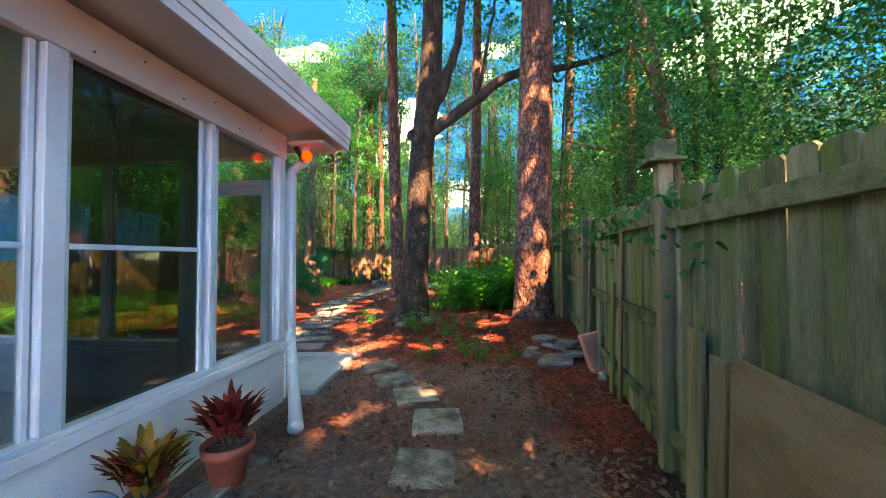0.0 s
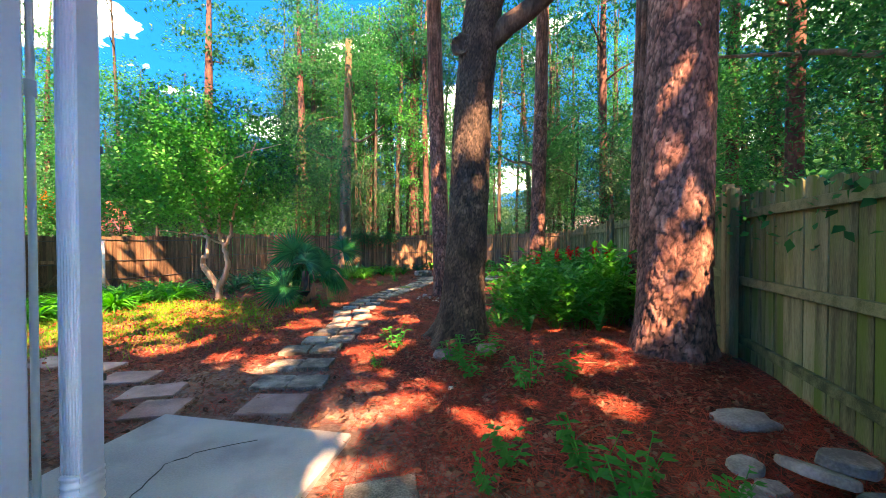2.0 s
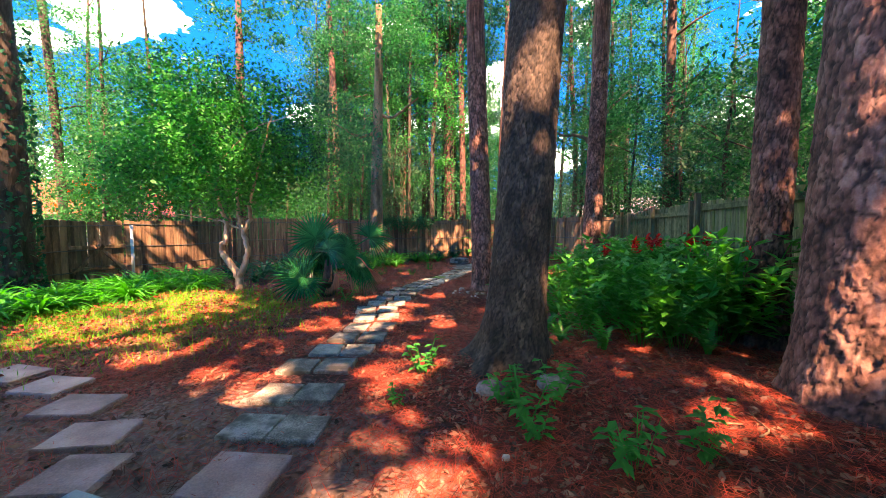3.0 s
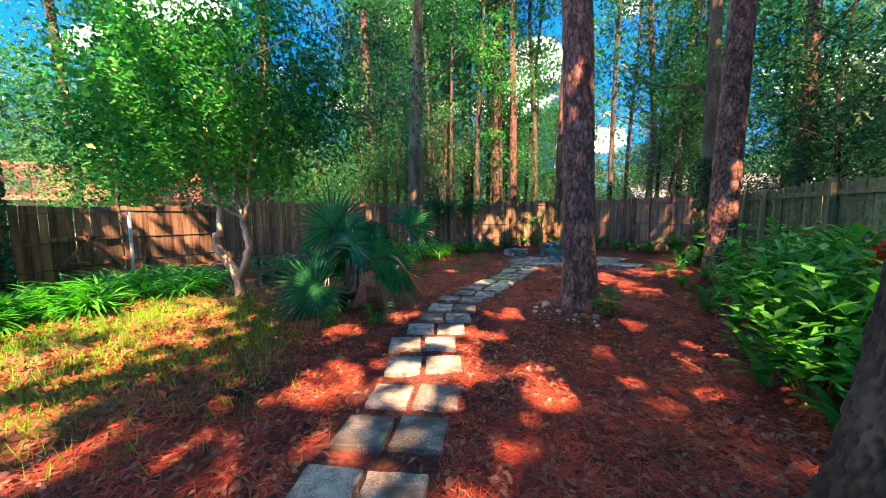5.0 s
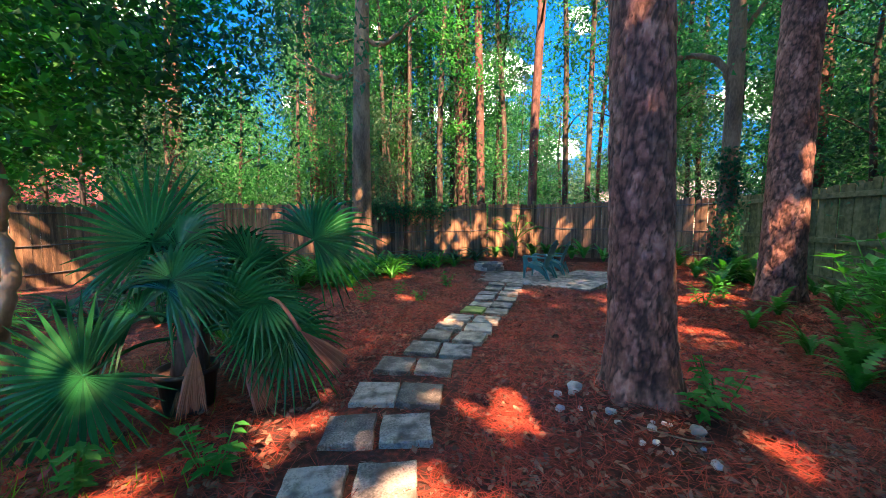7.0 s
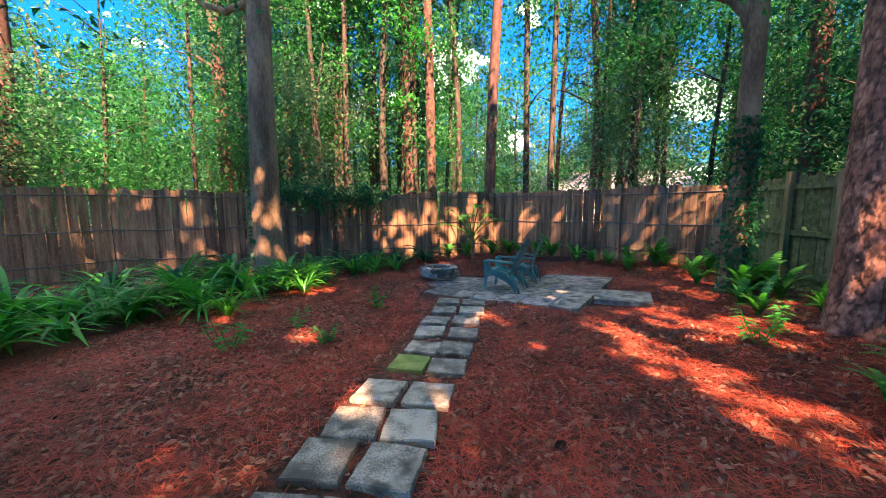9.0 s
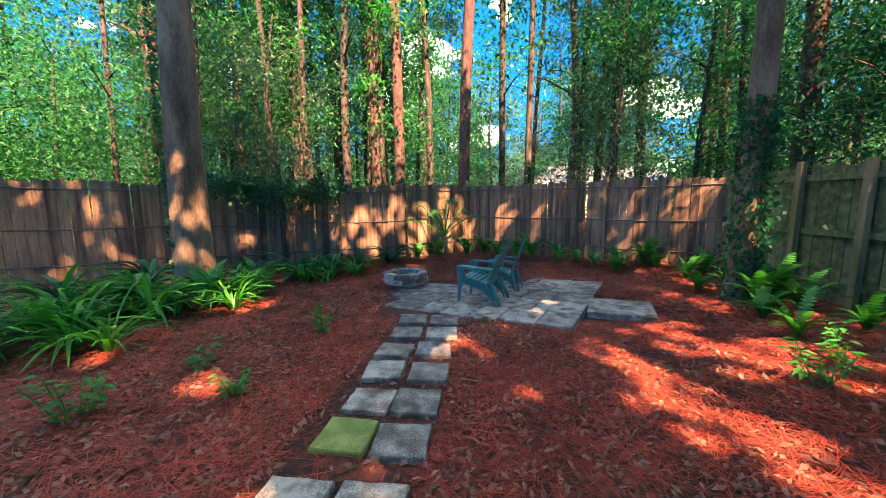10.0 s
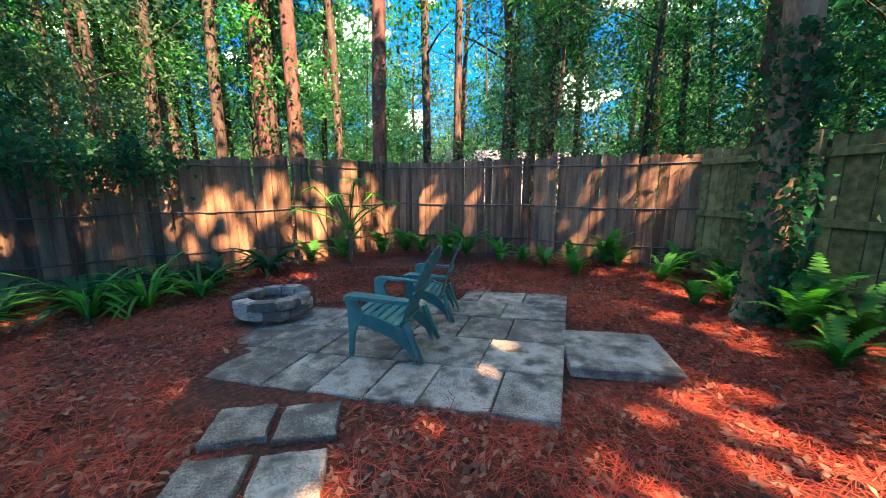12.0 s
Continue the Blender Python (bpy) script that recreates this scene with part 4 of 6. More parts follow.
def big_trunk(name, ctrl, r0, r1, flare, seed, mat, depth, around, along, parent, step=0.02, sides=160, fine_to=6.0):
    """A trunk with a flared foot, ribbed roots and bark in relief."""
    c = smooth_line(ctrl, 400)
    run = np.concatenate([[0], np.cumsum(np.linalg.norm(np.diff(c, axis=0), axis=1))])
    marks = list(np.arange(0, min(fine_to, run[-1]), step)) + list(np.arange(min(fine_to, run[-1]), run[-1], 0.25))
    pts = [[np.interp(s, run, c[:, k]) for k in range(3)] for s in marks]
    total = run[-1]
    radii = [r0 + (r1 - r0) * s / total + flare * math.exp(-s / 0.28) for s in marks]
    bark = plate_bump(seed, depth, around, along)

    def bump(th, s, i):
        roots = 0.45 * flare * math.exp(-s / 0.22) * math.sin(th * 5 + seed)
        return bark(th, s, i) + roots
    v, f = tube_np(pts, radii, sides, bump)
    me = bpy.data.meshes.new(name)
    me.from_pydata(v, [], f)
    me.shade_smooth()
    # plates differ in tone; dark crevice bark and crevice shade are painted into seams
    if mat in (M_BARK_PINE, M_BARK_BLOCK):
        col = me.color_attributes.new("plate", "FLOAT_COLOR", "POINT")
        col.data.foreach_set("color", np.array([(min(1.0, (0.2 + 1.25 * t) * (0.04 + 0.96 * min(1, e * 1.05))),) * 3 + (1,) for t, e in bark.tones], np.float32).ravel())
    return part("trunk", me, mat, parent)


def limb(points, r0, r1, n=20, sides=9):
    p = smooth_line(points, n)
    p[1:-1] += rng.normal(size=(n - 2, 3)) * 0.012
    return (p, list(np.linspace(r0, r1, n)), sides)


# chosen sun patches on the ground (x, y, radius), cut as holes into the leaves
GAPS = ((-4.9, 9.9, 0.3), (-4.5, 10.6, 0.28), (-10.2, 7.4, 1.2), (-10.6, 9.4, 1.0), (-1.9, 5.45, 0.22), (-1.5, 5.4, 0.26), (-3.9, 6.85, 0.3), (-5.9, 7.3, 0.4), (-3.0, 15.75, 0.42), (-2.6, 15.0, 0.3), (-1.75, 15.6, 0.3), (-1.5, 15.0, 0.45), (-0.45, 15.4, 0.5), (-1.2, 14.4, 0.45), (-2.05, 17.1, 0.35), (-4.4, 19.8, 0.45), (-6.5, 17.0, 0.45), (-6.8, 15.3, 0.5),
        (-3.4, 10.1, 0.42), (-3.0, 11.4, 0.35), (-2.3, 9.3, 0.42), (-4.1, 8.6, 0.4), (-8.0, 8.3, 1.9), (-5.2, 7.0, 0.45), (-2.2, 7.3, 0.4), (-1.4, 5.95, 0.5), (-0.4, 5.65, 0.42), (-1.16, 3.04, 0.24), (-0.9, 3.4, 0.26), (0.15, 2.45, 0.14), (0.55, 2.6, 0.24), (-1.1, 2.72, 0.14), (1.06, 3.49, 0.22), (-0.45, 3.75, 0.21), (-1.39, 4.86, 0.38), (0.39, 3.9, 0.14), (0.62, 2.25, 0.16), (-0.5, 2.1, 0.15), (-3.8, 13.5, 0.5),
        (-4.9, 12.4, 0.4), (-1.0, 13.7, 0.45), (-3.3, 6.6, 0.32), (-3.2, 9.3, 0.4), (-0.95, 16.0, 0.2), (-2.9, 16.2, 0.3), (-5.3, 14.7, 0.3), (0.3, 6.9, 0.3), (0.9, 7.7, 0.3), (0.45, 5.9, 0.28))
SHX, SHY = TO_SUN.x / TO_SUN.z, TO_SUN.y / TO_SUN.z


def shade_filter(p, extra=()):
    """Cuts away most leaves that would shade the chosen sun patches on the ground, trunks and fence."""
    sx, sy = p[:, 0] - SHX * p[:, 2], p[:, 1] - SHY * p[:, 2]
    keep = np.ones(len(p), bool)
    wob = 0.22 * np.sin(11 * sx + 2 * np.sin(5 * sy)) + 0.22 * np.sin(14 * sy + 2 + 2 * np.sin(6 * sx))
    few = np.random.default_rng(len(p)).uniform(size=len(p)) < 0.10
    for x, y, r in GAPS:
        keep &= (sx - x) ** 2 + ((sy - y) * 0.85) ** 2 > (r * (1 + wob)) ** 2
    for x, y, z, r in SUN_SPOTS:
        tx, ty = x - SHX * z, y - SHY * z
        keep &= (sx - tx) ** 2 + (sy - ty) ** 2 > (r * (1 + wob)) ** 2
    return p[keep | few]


# chosen sun patches on trunks and fence boards (x, y, z, radius), cut the same way
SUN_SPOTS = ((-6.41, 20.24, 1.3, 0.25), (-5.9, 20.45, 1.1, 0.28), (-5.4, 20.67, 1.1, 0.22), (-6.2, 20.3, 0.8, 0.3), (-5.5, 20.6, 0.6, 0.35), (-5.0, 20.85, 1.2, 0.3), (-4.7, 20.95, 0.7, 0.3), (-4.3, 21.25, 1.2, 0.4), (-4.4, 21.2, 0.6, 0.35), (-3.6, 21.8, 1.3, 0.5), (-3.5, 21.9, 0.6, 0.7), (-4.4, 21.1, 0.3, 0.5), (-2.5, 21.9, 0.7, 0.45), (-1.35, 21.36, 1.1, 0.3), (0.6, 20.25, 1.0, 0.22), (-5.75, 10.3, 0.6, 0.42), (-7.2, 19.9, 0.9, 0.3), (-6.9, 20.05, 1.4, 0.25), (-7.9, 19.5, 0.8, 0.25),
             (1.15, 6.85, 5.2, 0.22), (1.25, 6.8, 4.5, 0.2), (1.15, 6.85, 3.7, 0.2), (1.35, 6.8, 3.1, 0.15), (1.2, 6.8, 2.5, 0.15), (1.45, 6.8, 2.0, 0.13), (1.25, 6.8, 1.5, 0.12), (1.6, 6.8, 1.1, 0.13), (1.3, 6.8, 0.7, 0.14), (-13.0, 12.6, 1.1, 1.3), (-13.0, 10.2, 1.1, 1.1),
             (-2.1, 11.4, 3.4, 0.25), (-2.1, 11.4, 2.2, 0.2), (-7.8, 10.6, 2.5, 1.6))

oak = thing("oak_tree", "dark rough-barked oak leaning over the path with a low side limb", "tree")
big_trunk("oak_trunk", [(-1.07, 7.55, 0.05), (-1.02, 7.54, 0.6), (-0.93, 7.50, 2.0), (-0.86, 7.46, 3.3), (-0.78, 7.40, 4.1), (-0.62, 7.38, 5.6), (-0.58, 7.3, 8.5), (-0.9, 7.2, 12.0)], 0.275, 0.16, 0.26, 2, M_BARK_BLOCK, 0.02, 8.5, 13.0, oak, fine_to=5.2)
oak_limbs = [limb([(-0.80, 7.42, 4.05), (-0.45, 7.38, 4.25), (0.3, 7.3, 4.75), (1.0, 7.35, 5.25), (1.9, 7.6, 5.5), (3.2, 7.8, 5.9), (4.8, 8.2, 6.9)], 0.15, 0.04, 34, 12),
             limb([(-0.72, 7.4, 4.4), (-0.35, 7.5, 5.2), (0.0, 7.6, 6.5), (0.2, 7.8, 9.0)], 0.14, 0.06, 26, 12), limb([(0.3, 7.3, 4.75), (0.5, 7.0, 5.4), (0.7, 6.6, 6.6)], 0.06, 0.02), limb([(1.9, 7.6, 5.5), (2.3, 8.3, 5.6), (2.9, 9.3, 6.4)], 0.045, 0.015)]
part("limb", tubes("oak_limbs", oak_limbs), M_BARK_OAK, oak)
bm = bmesh.new()
bmesh.ops.create_icosphere(bm, subdivisions=3, radius=0.13)
for v in bm.verts:
    v.co *= 1 + 0.3 * noise.noise(v.co * 14)
    if v.co.y < -0.06:
        v.co.y = -0.06 - (v.co.y + 0.06) * 1.3
kn = part("knot", bm, M_BARK_OAK, oak, "round scar of a lost limb", True)
kn.matrix_basis = pose(-0.98, 7.22, 4.02)


def pine(name, ctrl, r0, r1, flare, seed, label, fine):
    t = thing("pine_tree", label, "tree", group="pines in the yard")
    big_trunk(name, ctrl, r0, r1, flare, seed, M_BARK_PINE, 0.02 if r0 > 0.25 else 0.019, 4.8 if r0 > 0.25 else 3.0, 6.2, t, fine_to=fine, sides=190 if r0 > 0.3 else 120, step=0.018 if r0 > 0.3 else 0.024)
    return t


pine1 = pine("pine_trunk", [(1.43, 7.15, 0.05), (1.45, 7.14, 1.5), (1.50, 7.12, 4.0), (1.6, 7.1, 8.0), (1.7, 7.1, 15.0)], 0.365, 0.22, 0.16, 5, "large pine with thick plated red-brown bark", 6.0)
pine2 = pine("pine_trunk", [(-2.06, 11.62, 0.03), (-2.10, 11.63, 1.0), (-2.17, 11.64, 3.0), (-2.3, 11.7, 7.0), (-2.4, 11.7, 16.0)], 0.215, 0.13, 0.13, 9, "straight pine with plated bark ringed by pale stones", 5.0)
pine3 = pine("pine_trunk", [(0.52, 15.0, 0.03), (0.52, 15.0, 1.0), (0.6, 15.1, 4.0), (0.7, 15.2, 8.0), (0.8, 15.3, 16.0)], 0.25, 0.15, 0.13, 13, "shaded pine among the ferns", 6.5)
pine4 = pine("pine_trunk", [(1.75, 9.0, 0.03), (1.8, 9.05, 3.0), (1.9, 9.1, 8.0), (2.0, 9.2, 15.0)], 0.2, 0.13, 0.1, 17, "pine standing close to the mossy fence", 4.0)

vine_tree = thing("vine_tree", "tall trunk wrapped in climbing vines near the fence", "tree")
big_trunk("vine_trunk", [(0.78, 17.45, 0.05), (0.80, 17.45, 1.5), (0.85, 17.5, 4.0), (0.8, 17.5, 9.0), (0.9, 17.5, 14)], 0.155, 0.11, 0.07, 21, M_BARK_GREY, 0.01, 3, 4, vine_tree, 0.06, 40)
part("limb", tubes("vine_limbs", [limb([(0.83, 17.5, 4.2), (0.4, 17.6, 4.8), (-0.4, 17.8, 5.0), (-1.2, 18.2, 5.8)], 0.08, 0.03), limb([(0.83, 17.5, 5.0), (1.4, 17.7, 5.8), (2.2, 18.2, 6.6)], 0.07, 0.02)]), M_BARK_GREY, vine_tree)
p = np.stack([0.80 + rng.normal(size=5200) * 0.10, 17.4 + rng.normal(size=5200) * 0.10, rng.uniform(0, 1, 5200) ** 1.8 * 2.8 + 0.1], 1)
part("vine", leaf_mesh("vine", p, 0.065, 0.05, 0.1, 0.4, 31), M_LEAF_DARK, vine_tree, "dark heart-shaped vine leaves")

hick = thing("grey_tree", "tall grey trunk with ivy standing at the fence", "tree")
big_trunk("grey_trunk", [(-7.74, 17.66, 0.05), (-7.75, 17.66, 1.5), (-7.72, 17.68, 4.0), (-7.6, 17.7, 8.0), (-7.6, 17.8, 11.0)], 0.29, 0.12, 0.12, 25, M_BARK_GREY, 0.014, 3.2, 3.0, hick, 0.06, 44)
part("limb", tubes("grey_limbs", [limb([(-7.7, 17.7, 5.6), (-8.8, 18.0, 5.6), (-10.2, 18.2, 6.4)], 0.09, 0.03), limb([(-7.68, 17.7, 6.4), (-7.0, 17.8, 6.2), (-5.8, 17.6, 6.8)], 0.09, 0.03)]), M_BARK_GREY, hick)
a = rng.uniform(2.2, 4.4, 900)
p = np.stack([-7.74 + 0.33 * np.cos(a), 17.67 + 0.33 * np.sin(a), rng.uniform(0, 1, 900) ** 0.8 * 5.5], 1)
part("ivy", leaf_mesh("ivy", p, 0.06, 0.05, 0.1, 0.3, 33), M_LEAF_DARK, hick)

rc = np.random.default_rng(36)
p = np.concatenate([boughs(rc, (-7.6, 17.8, 10.2), (2.6, 2.3, 2.6), 44, 120), boughs(rc, (-9.0, 18.0, 6.8), (1.4, 1.0, 0.8), 8, 110)])
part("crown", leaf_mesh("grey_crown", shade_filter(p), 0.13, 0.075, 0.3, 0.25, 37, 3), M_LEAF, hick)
p = np.concatenate([boughs(rc, (0.9, 17.6, 11.0), (2.6, 2.4, 3.2), 55, 120), boughs(rc, (-0.6, 18.0, 5.6), (1.3, 1.0, 0.9), 18, 110), boughs(rc, (1.9, 18.2, 6.2), (1.2, 1.0, 1.2), 18, 110)])
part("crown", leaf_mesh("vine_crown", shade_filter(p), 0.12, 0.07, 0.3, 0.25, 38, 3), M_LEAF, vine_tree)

# small multi-stemmed tree on the lawn
crape = thing("crape_myrtle", "small multi-stemmed tree with smooth pale bark and light green leaves", "tree")
K = (-7.95, 10.75)
stems = [limb([(K[0] + 0.03, K[1], 0.0), (K[0], K[1], 0.35), (K[0] - 0.22, K[1] - 0.1, 0.75), (K[0] - 0.32, K[1] - 0.15, 1.0), (K[0] - 0.12, K[1] - 0.2, 1.35), (K[0] - 0.15, K[1] - 0.2, 1.8), (K[0] - 0.4, K[1] - 0.3, 2.6), (K[0] - 0.9, K[1] - 0.4, 3.7)], 0.10, 0.025, 40, 10),
         limb([(K[0], K[1], 0.3), (K[0] + 0.18, K[1], 0.6), (K[0] + 0.25, K[1] + 0.05, 1.0), (K[0] + 0.12, K[1] + 0.05, 1.45), (K[0] - 0.05, K[1] + 0.1, 2.0), (K[0] - 0.1, K[1] + 0.2, 3.2), (K[0] + 0.2, K[1] + 0.2, 4.4)], 0.085, 0.02, 36, 10),
         limb([(K[0] + 0.15, K[1] + 0.05, 1.4), (K[0] + 0.4, K[1], 1.75), (K[0] + 0.55, K[1] - 0.1, 2.2), (K[0] + 1.0, K[1] - 0.2, 3.2), (K[0] + 1.4, K[1] - 0.3, 4.0)], 0.055, 0.015, 26, 8),
         limb([(K[0] + 0.1, K[1] + 0.05, 1.5), (K[0] - 0.5, K[1] - 0.2, 1.75), (K[0] - 1.3, K[1] - 0.5, 1.85)], 0.03, 0.008, 18, 7),
         limb([(K[0] - 0.3, K[1] - 0.25, 2.3), (K[0] + 0.3, K[1] - 0.6, 3.0), (K[0] + 1.4, K[1] - 0.9, 3.5), (K[0] + 2.6, K[1] - 1.0, 3.7)], 0.03, 0.008, 24, 7)]
part("trunk", tubes("crape_stems", stems), M_BARK_CRAPE, crape)
r = np.random.default_rng(41)
p = np.concatenate([clumps(r, (K[0] - 0.2, K[1] - 0.1, 3.6), (2.4, 2.2, 1.8), 420, 60, 0.2, 0.2), clumps(r, (K[0] - 1.6, K[1] - 0.6, 2.7), (1.3, 1.2, 0.8), 90, 45, 0.2, 0.2)])
# shaded boughs: their shade is put into darker leaves than the lit crown's
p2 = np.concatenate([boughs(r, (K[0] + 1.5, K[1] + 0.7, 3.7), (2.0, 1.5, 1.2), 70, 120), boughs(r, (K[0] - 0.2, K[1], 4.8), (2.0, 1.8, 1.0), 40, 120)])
part("crown", leaf_mesh("crape_shade_crown", p2, 0.085, 0.042, 0.4, 0.25, 43, 3), M_LEAF_DARK, crape, "boughs with shade put into their dark green leaves")
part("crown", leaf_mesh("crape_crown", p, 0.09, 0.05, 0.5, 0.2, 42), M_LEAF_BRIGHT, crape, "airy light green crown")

ivy_tree = thing("ivy_tree", "thick dark trunk overgrown with ivy at the lawn's edge", "tree")
big_trunk("ivy_trunk", [(-12.5, 8.75, 0), (-12.5, 8.75, 2.0), (-12.6, 8.8, 5.0), (-12.8, 8.8, 11.0)], 0.5, 0.3, 0.2, 29, M_BARK_OAK, 0.03, 4, 4, ivy_tree, 0.08, 40)
a = rng.uniform(0, 2 * math.pi, 2200)
p = np.stack([-12.5 + 0.6 * np.cos(a), 8.75 + 0.6 * np.sin(a), rng.uniform(0, 1, 2200) ** 1.6 * 6], 1)
part("ivy", leaf_mesh("ivy2", p, 0.1, 0.08, 0.1, 0.3, 35), M_LEAF_DARK, ivy_tree)


# leaf roof added high on the yard's tall trees, mostly unseen, to shade the walk
def added_shade_crown(owner, centre, radii, n_clump, seed, mat):
    r = np.random.default_rng(seed)
    p = clumps(r, centre, radii, n_clump, 60, 0.5, 0.05)
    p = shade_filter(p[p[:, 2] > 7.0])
    part("crown", leaf_mesh("added_shade_crown", p, 0.36, 0.32, 0.9, 0.0, seed, 3), mat, owner)


def shade_leaves(owner, groups, seed):
    r = np.random.default_rng(seed)
    p = np.concatenate([clumps(r, c, s, k, 46, 0.28, 0.1) for c, s, k in groups])
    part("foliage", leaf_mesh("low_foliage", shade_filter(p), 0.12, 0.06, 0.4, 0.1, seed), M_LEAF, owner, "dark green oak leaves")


shade_leaves(oak, (((2.6, 8.2, 6.9), (2.2, 1.4, 1.0), 46), ((0.2, 8.6, 8.6), (1.8, 1.6, 1.3), 40), ((-1.4, 8.8, 9.2), (1.8, 1.6, 1.5), 40), ((4.2, 8.8, 7.4), (1.6, 1.4, 1.2), 30)), 45)
added_shade_crown(pine1, (2.2, 4.5, 14.0), (5.5, 6.5, 2.2), 150, 51, M_LEAF)
added_shade_crown(oak, (-2.0, 3.5, 12.5), (5.0, 6.0, 2.2), 155, 52, M_LEAF)
added_shade_crown(pine2, (-2.5, 9.0, 16.0), (5.0, 5.5, 2.0), 120, 53, M_LEAF_DARK)
added_shade_crown(pine4, (3.5, 6.0, 16.5), (2.5, 2.5, 1.2), 40, 55, M_LEAF_DARK)
added_shade_crown(pine3, (2.5, 11.0, 15.5), (4.5, 6.0, 2.2), 120, 54, M_LEAF_DARK)
# unseen trees added outside the view to block sun from yard and house wall
for x, y, rad, seed in ((4.5, -4.5, 5.5, 61), (-3.0, -4.0, 5.5, 62), (6.5, 2.0, 5.0, 63), (-8.0, 0.5, 4.0, 64), (3.2, -8.6, 4.8, 65)):
    t = thing("yard_tree", "tall unseen leafy tree added to shade the yard", "tree", group="shade trees")
    base = (x + 0.5, y - 1.0)
    part("trunk", tubes("added_shade_trunk", [limb([(*base, -0.1), (base[0], base[1] + 0.1, 4), (x, y, 9), (x, y, 12.5)], 0.3, 0.12, 24, 14)]), M_BARK_GREY, t)
    added_shade_crown(t, (x, y, 12.5), (rad, rad, 2.4), 60 if seed == 63 else 122, seed, M_LEAF)
added_shade_crown(ivy_tree, (-9.6, 7.6, 11.5), (3.8, 3.8, 1.8), 120, 66, M_LEAF_DARK)


# ---- woods beyond the fence ----
def wood_tree(x, y, h, r0, bark, mat, crown_z, crown_r, n_clump, seed, kind="tree", label="", per=34, size=0.26, lean=(0, 0)):
    rr = np.random.default_rng(seed)
    t = thing("pine_tree" if bark is M_BARK_RED else "wood_tree", label or ("tall bare-trunked pine beyond the fence" if bark is M_BARK_RED else "slender woodland tree beyond the fence"), "tree", group="woods beyond the fence")
    top = (x + lean[0], y + lean[1], h)
    n = 26
    ctrl = [(x, y, -0.2), (x + lean[0] * 0.2 + rr.normal() * 0.1, y + lean[1] * 0.2, h * 0.3), (x + lean[0] * 0.6 + rr.normal() * 0.12, y + lean[1] * 0.6, h * 0.65), top]
    pts = smooth_line(ctrl, n)
    runs = [(pts, [r0 * (1 - 0.3 * i / n - 0.55 * max(0, i / n - 0.6) / 0.4) for i in range(n)], 10)]
    for _ in range(5):
        k = rr.uniform(0.35, 0.95)
        q = pts[int(k * (n - 1))]
        a = rr.uniform(0, 6.28)
        ln = crown_r * rr.uniform(0.5, 1.0)
        runs.append(([q, q + np.array([math.cos(a) * ln * 0.5, math.sin(a) * ln * 0.5, ln * 0.3]), q + np.array([math.cos(a) * ln, math.sin(a) * ln, ln * 0.45])], [r0 * 0.3, r0 * 0.2, r0 * 0.06], 6))
    part("trunk", tubes("wood_trunk", runs), bark, t)
    zc = (crown_z[0] + crown_z[1]) / 2
    p = boughs(rr, (x + lean[0] * 0.6, y + lean[1] * 0.6, zc), (crown_r, crown_r, (crown_z[1] - crown_z[0]) / 2), n_clump, per)
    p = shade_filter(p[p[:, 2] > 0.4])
    part("crown", leaf_mesh("wood_crown", p, size * 1.2, size * 0.72, 0.25, 0.25, seed, 3), mat, t)
    return t


# pines that stand out: place, height, radius
for i, (x, y, h, r0, lx) in enumerate(((-6.65, 26.0, 19, 0.31, -0.3), (-5.7, 25.15, 19, 0.21, 0.1), (-3.39, 24.4, 19, 0.2, 0.15), (-10.4, 31.4, 20, 0.3, -0.8), (2.28, 28.2, 18, 0.18, 0.4), (0.14, 31.8, 19, 0.12, 0.5), (-13.3, 23.2, 18, 0.24, -0.5), (-12.4, 30.0, 18, 0.28, 0.2),
                                          (0.6, 26.5, 17, 0.16, -0.2), (4.3, 14.5, 17, 0.2, 0.2), (5.2, 11.0, 17, 0.16, 0.2), (4.0, 20.5, 17, 0.2, 0.1), (-10.2, 27.0, 18, 0.16, 0.1), (-16.5, 19.0, 17, 0.25, 0.2), (7.5, 17.0, 18, 0.22, 0.0))):
    wood_tree(x, y, h, r0, M_BARK_RED, M_LEAF_DARK, (h - 7, h), 2.4, 20, 100 + i, per=130, size=0.17, lean=(lx, 0.2))
mats = (M_LEAF, M_LEAF_DARK, M_LEAF_OLIVE, M_LEAF, M_LEAF_BRIGHT)
rw = np.random.default_rng(77)
count = 0
for k in range(800):
    a = radians(rw.uniform(-10, 187))
    d = rw.uniform(14, 40)
    x, y = -4.5 + d * math.cos(a), 11 + d * math.sin(a)
    inside = (-14.6 < x < 3.6) and y < 24.2 - 0.28 * abs(x + 3)
    if inside or (y < 3 and x > -4) or count >= 122:
        continue
    if -24 < x < -14 and 4 < y < 15 and rw.random() < 0.75:
        continue
    count += 1
    h = rw.uniform(9, 19)
    low = rw.random() < 0.55
    wood_tree(x, y, h, rw.uniform(0.07, 0.17), M_BARK_RED if rw.random() < 0.12 else M_BARK_OAK, mats[int(rw.integers(0, 5))], (1.0 if low else 3.5, h * rw.uniform(0.75, 1.0)), rw.uniform(1.5, 2.7), int(rw.integers(42, 72)), 200 + k, per=175 if d < 22 else 90, size=0.09 if d < 22 else 0.095 + 0.002 * d, lean=(rw.normal() * 0.6, rw.normal() * 0.6))

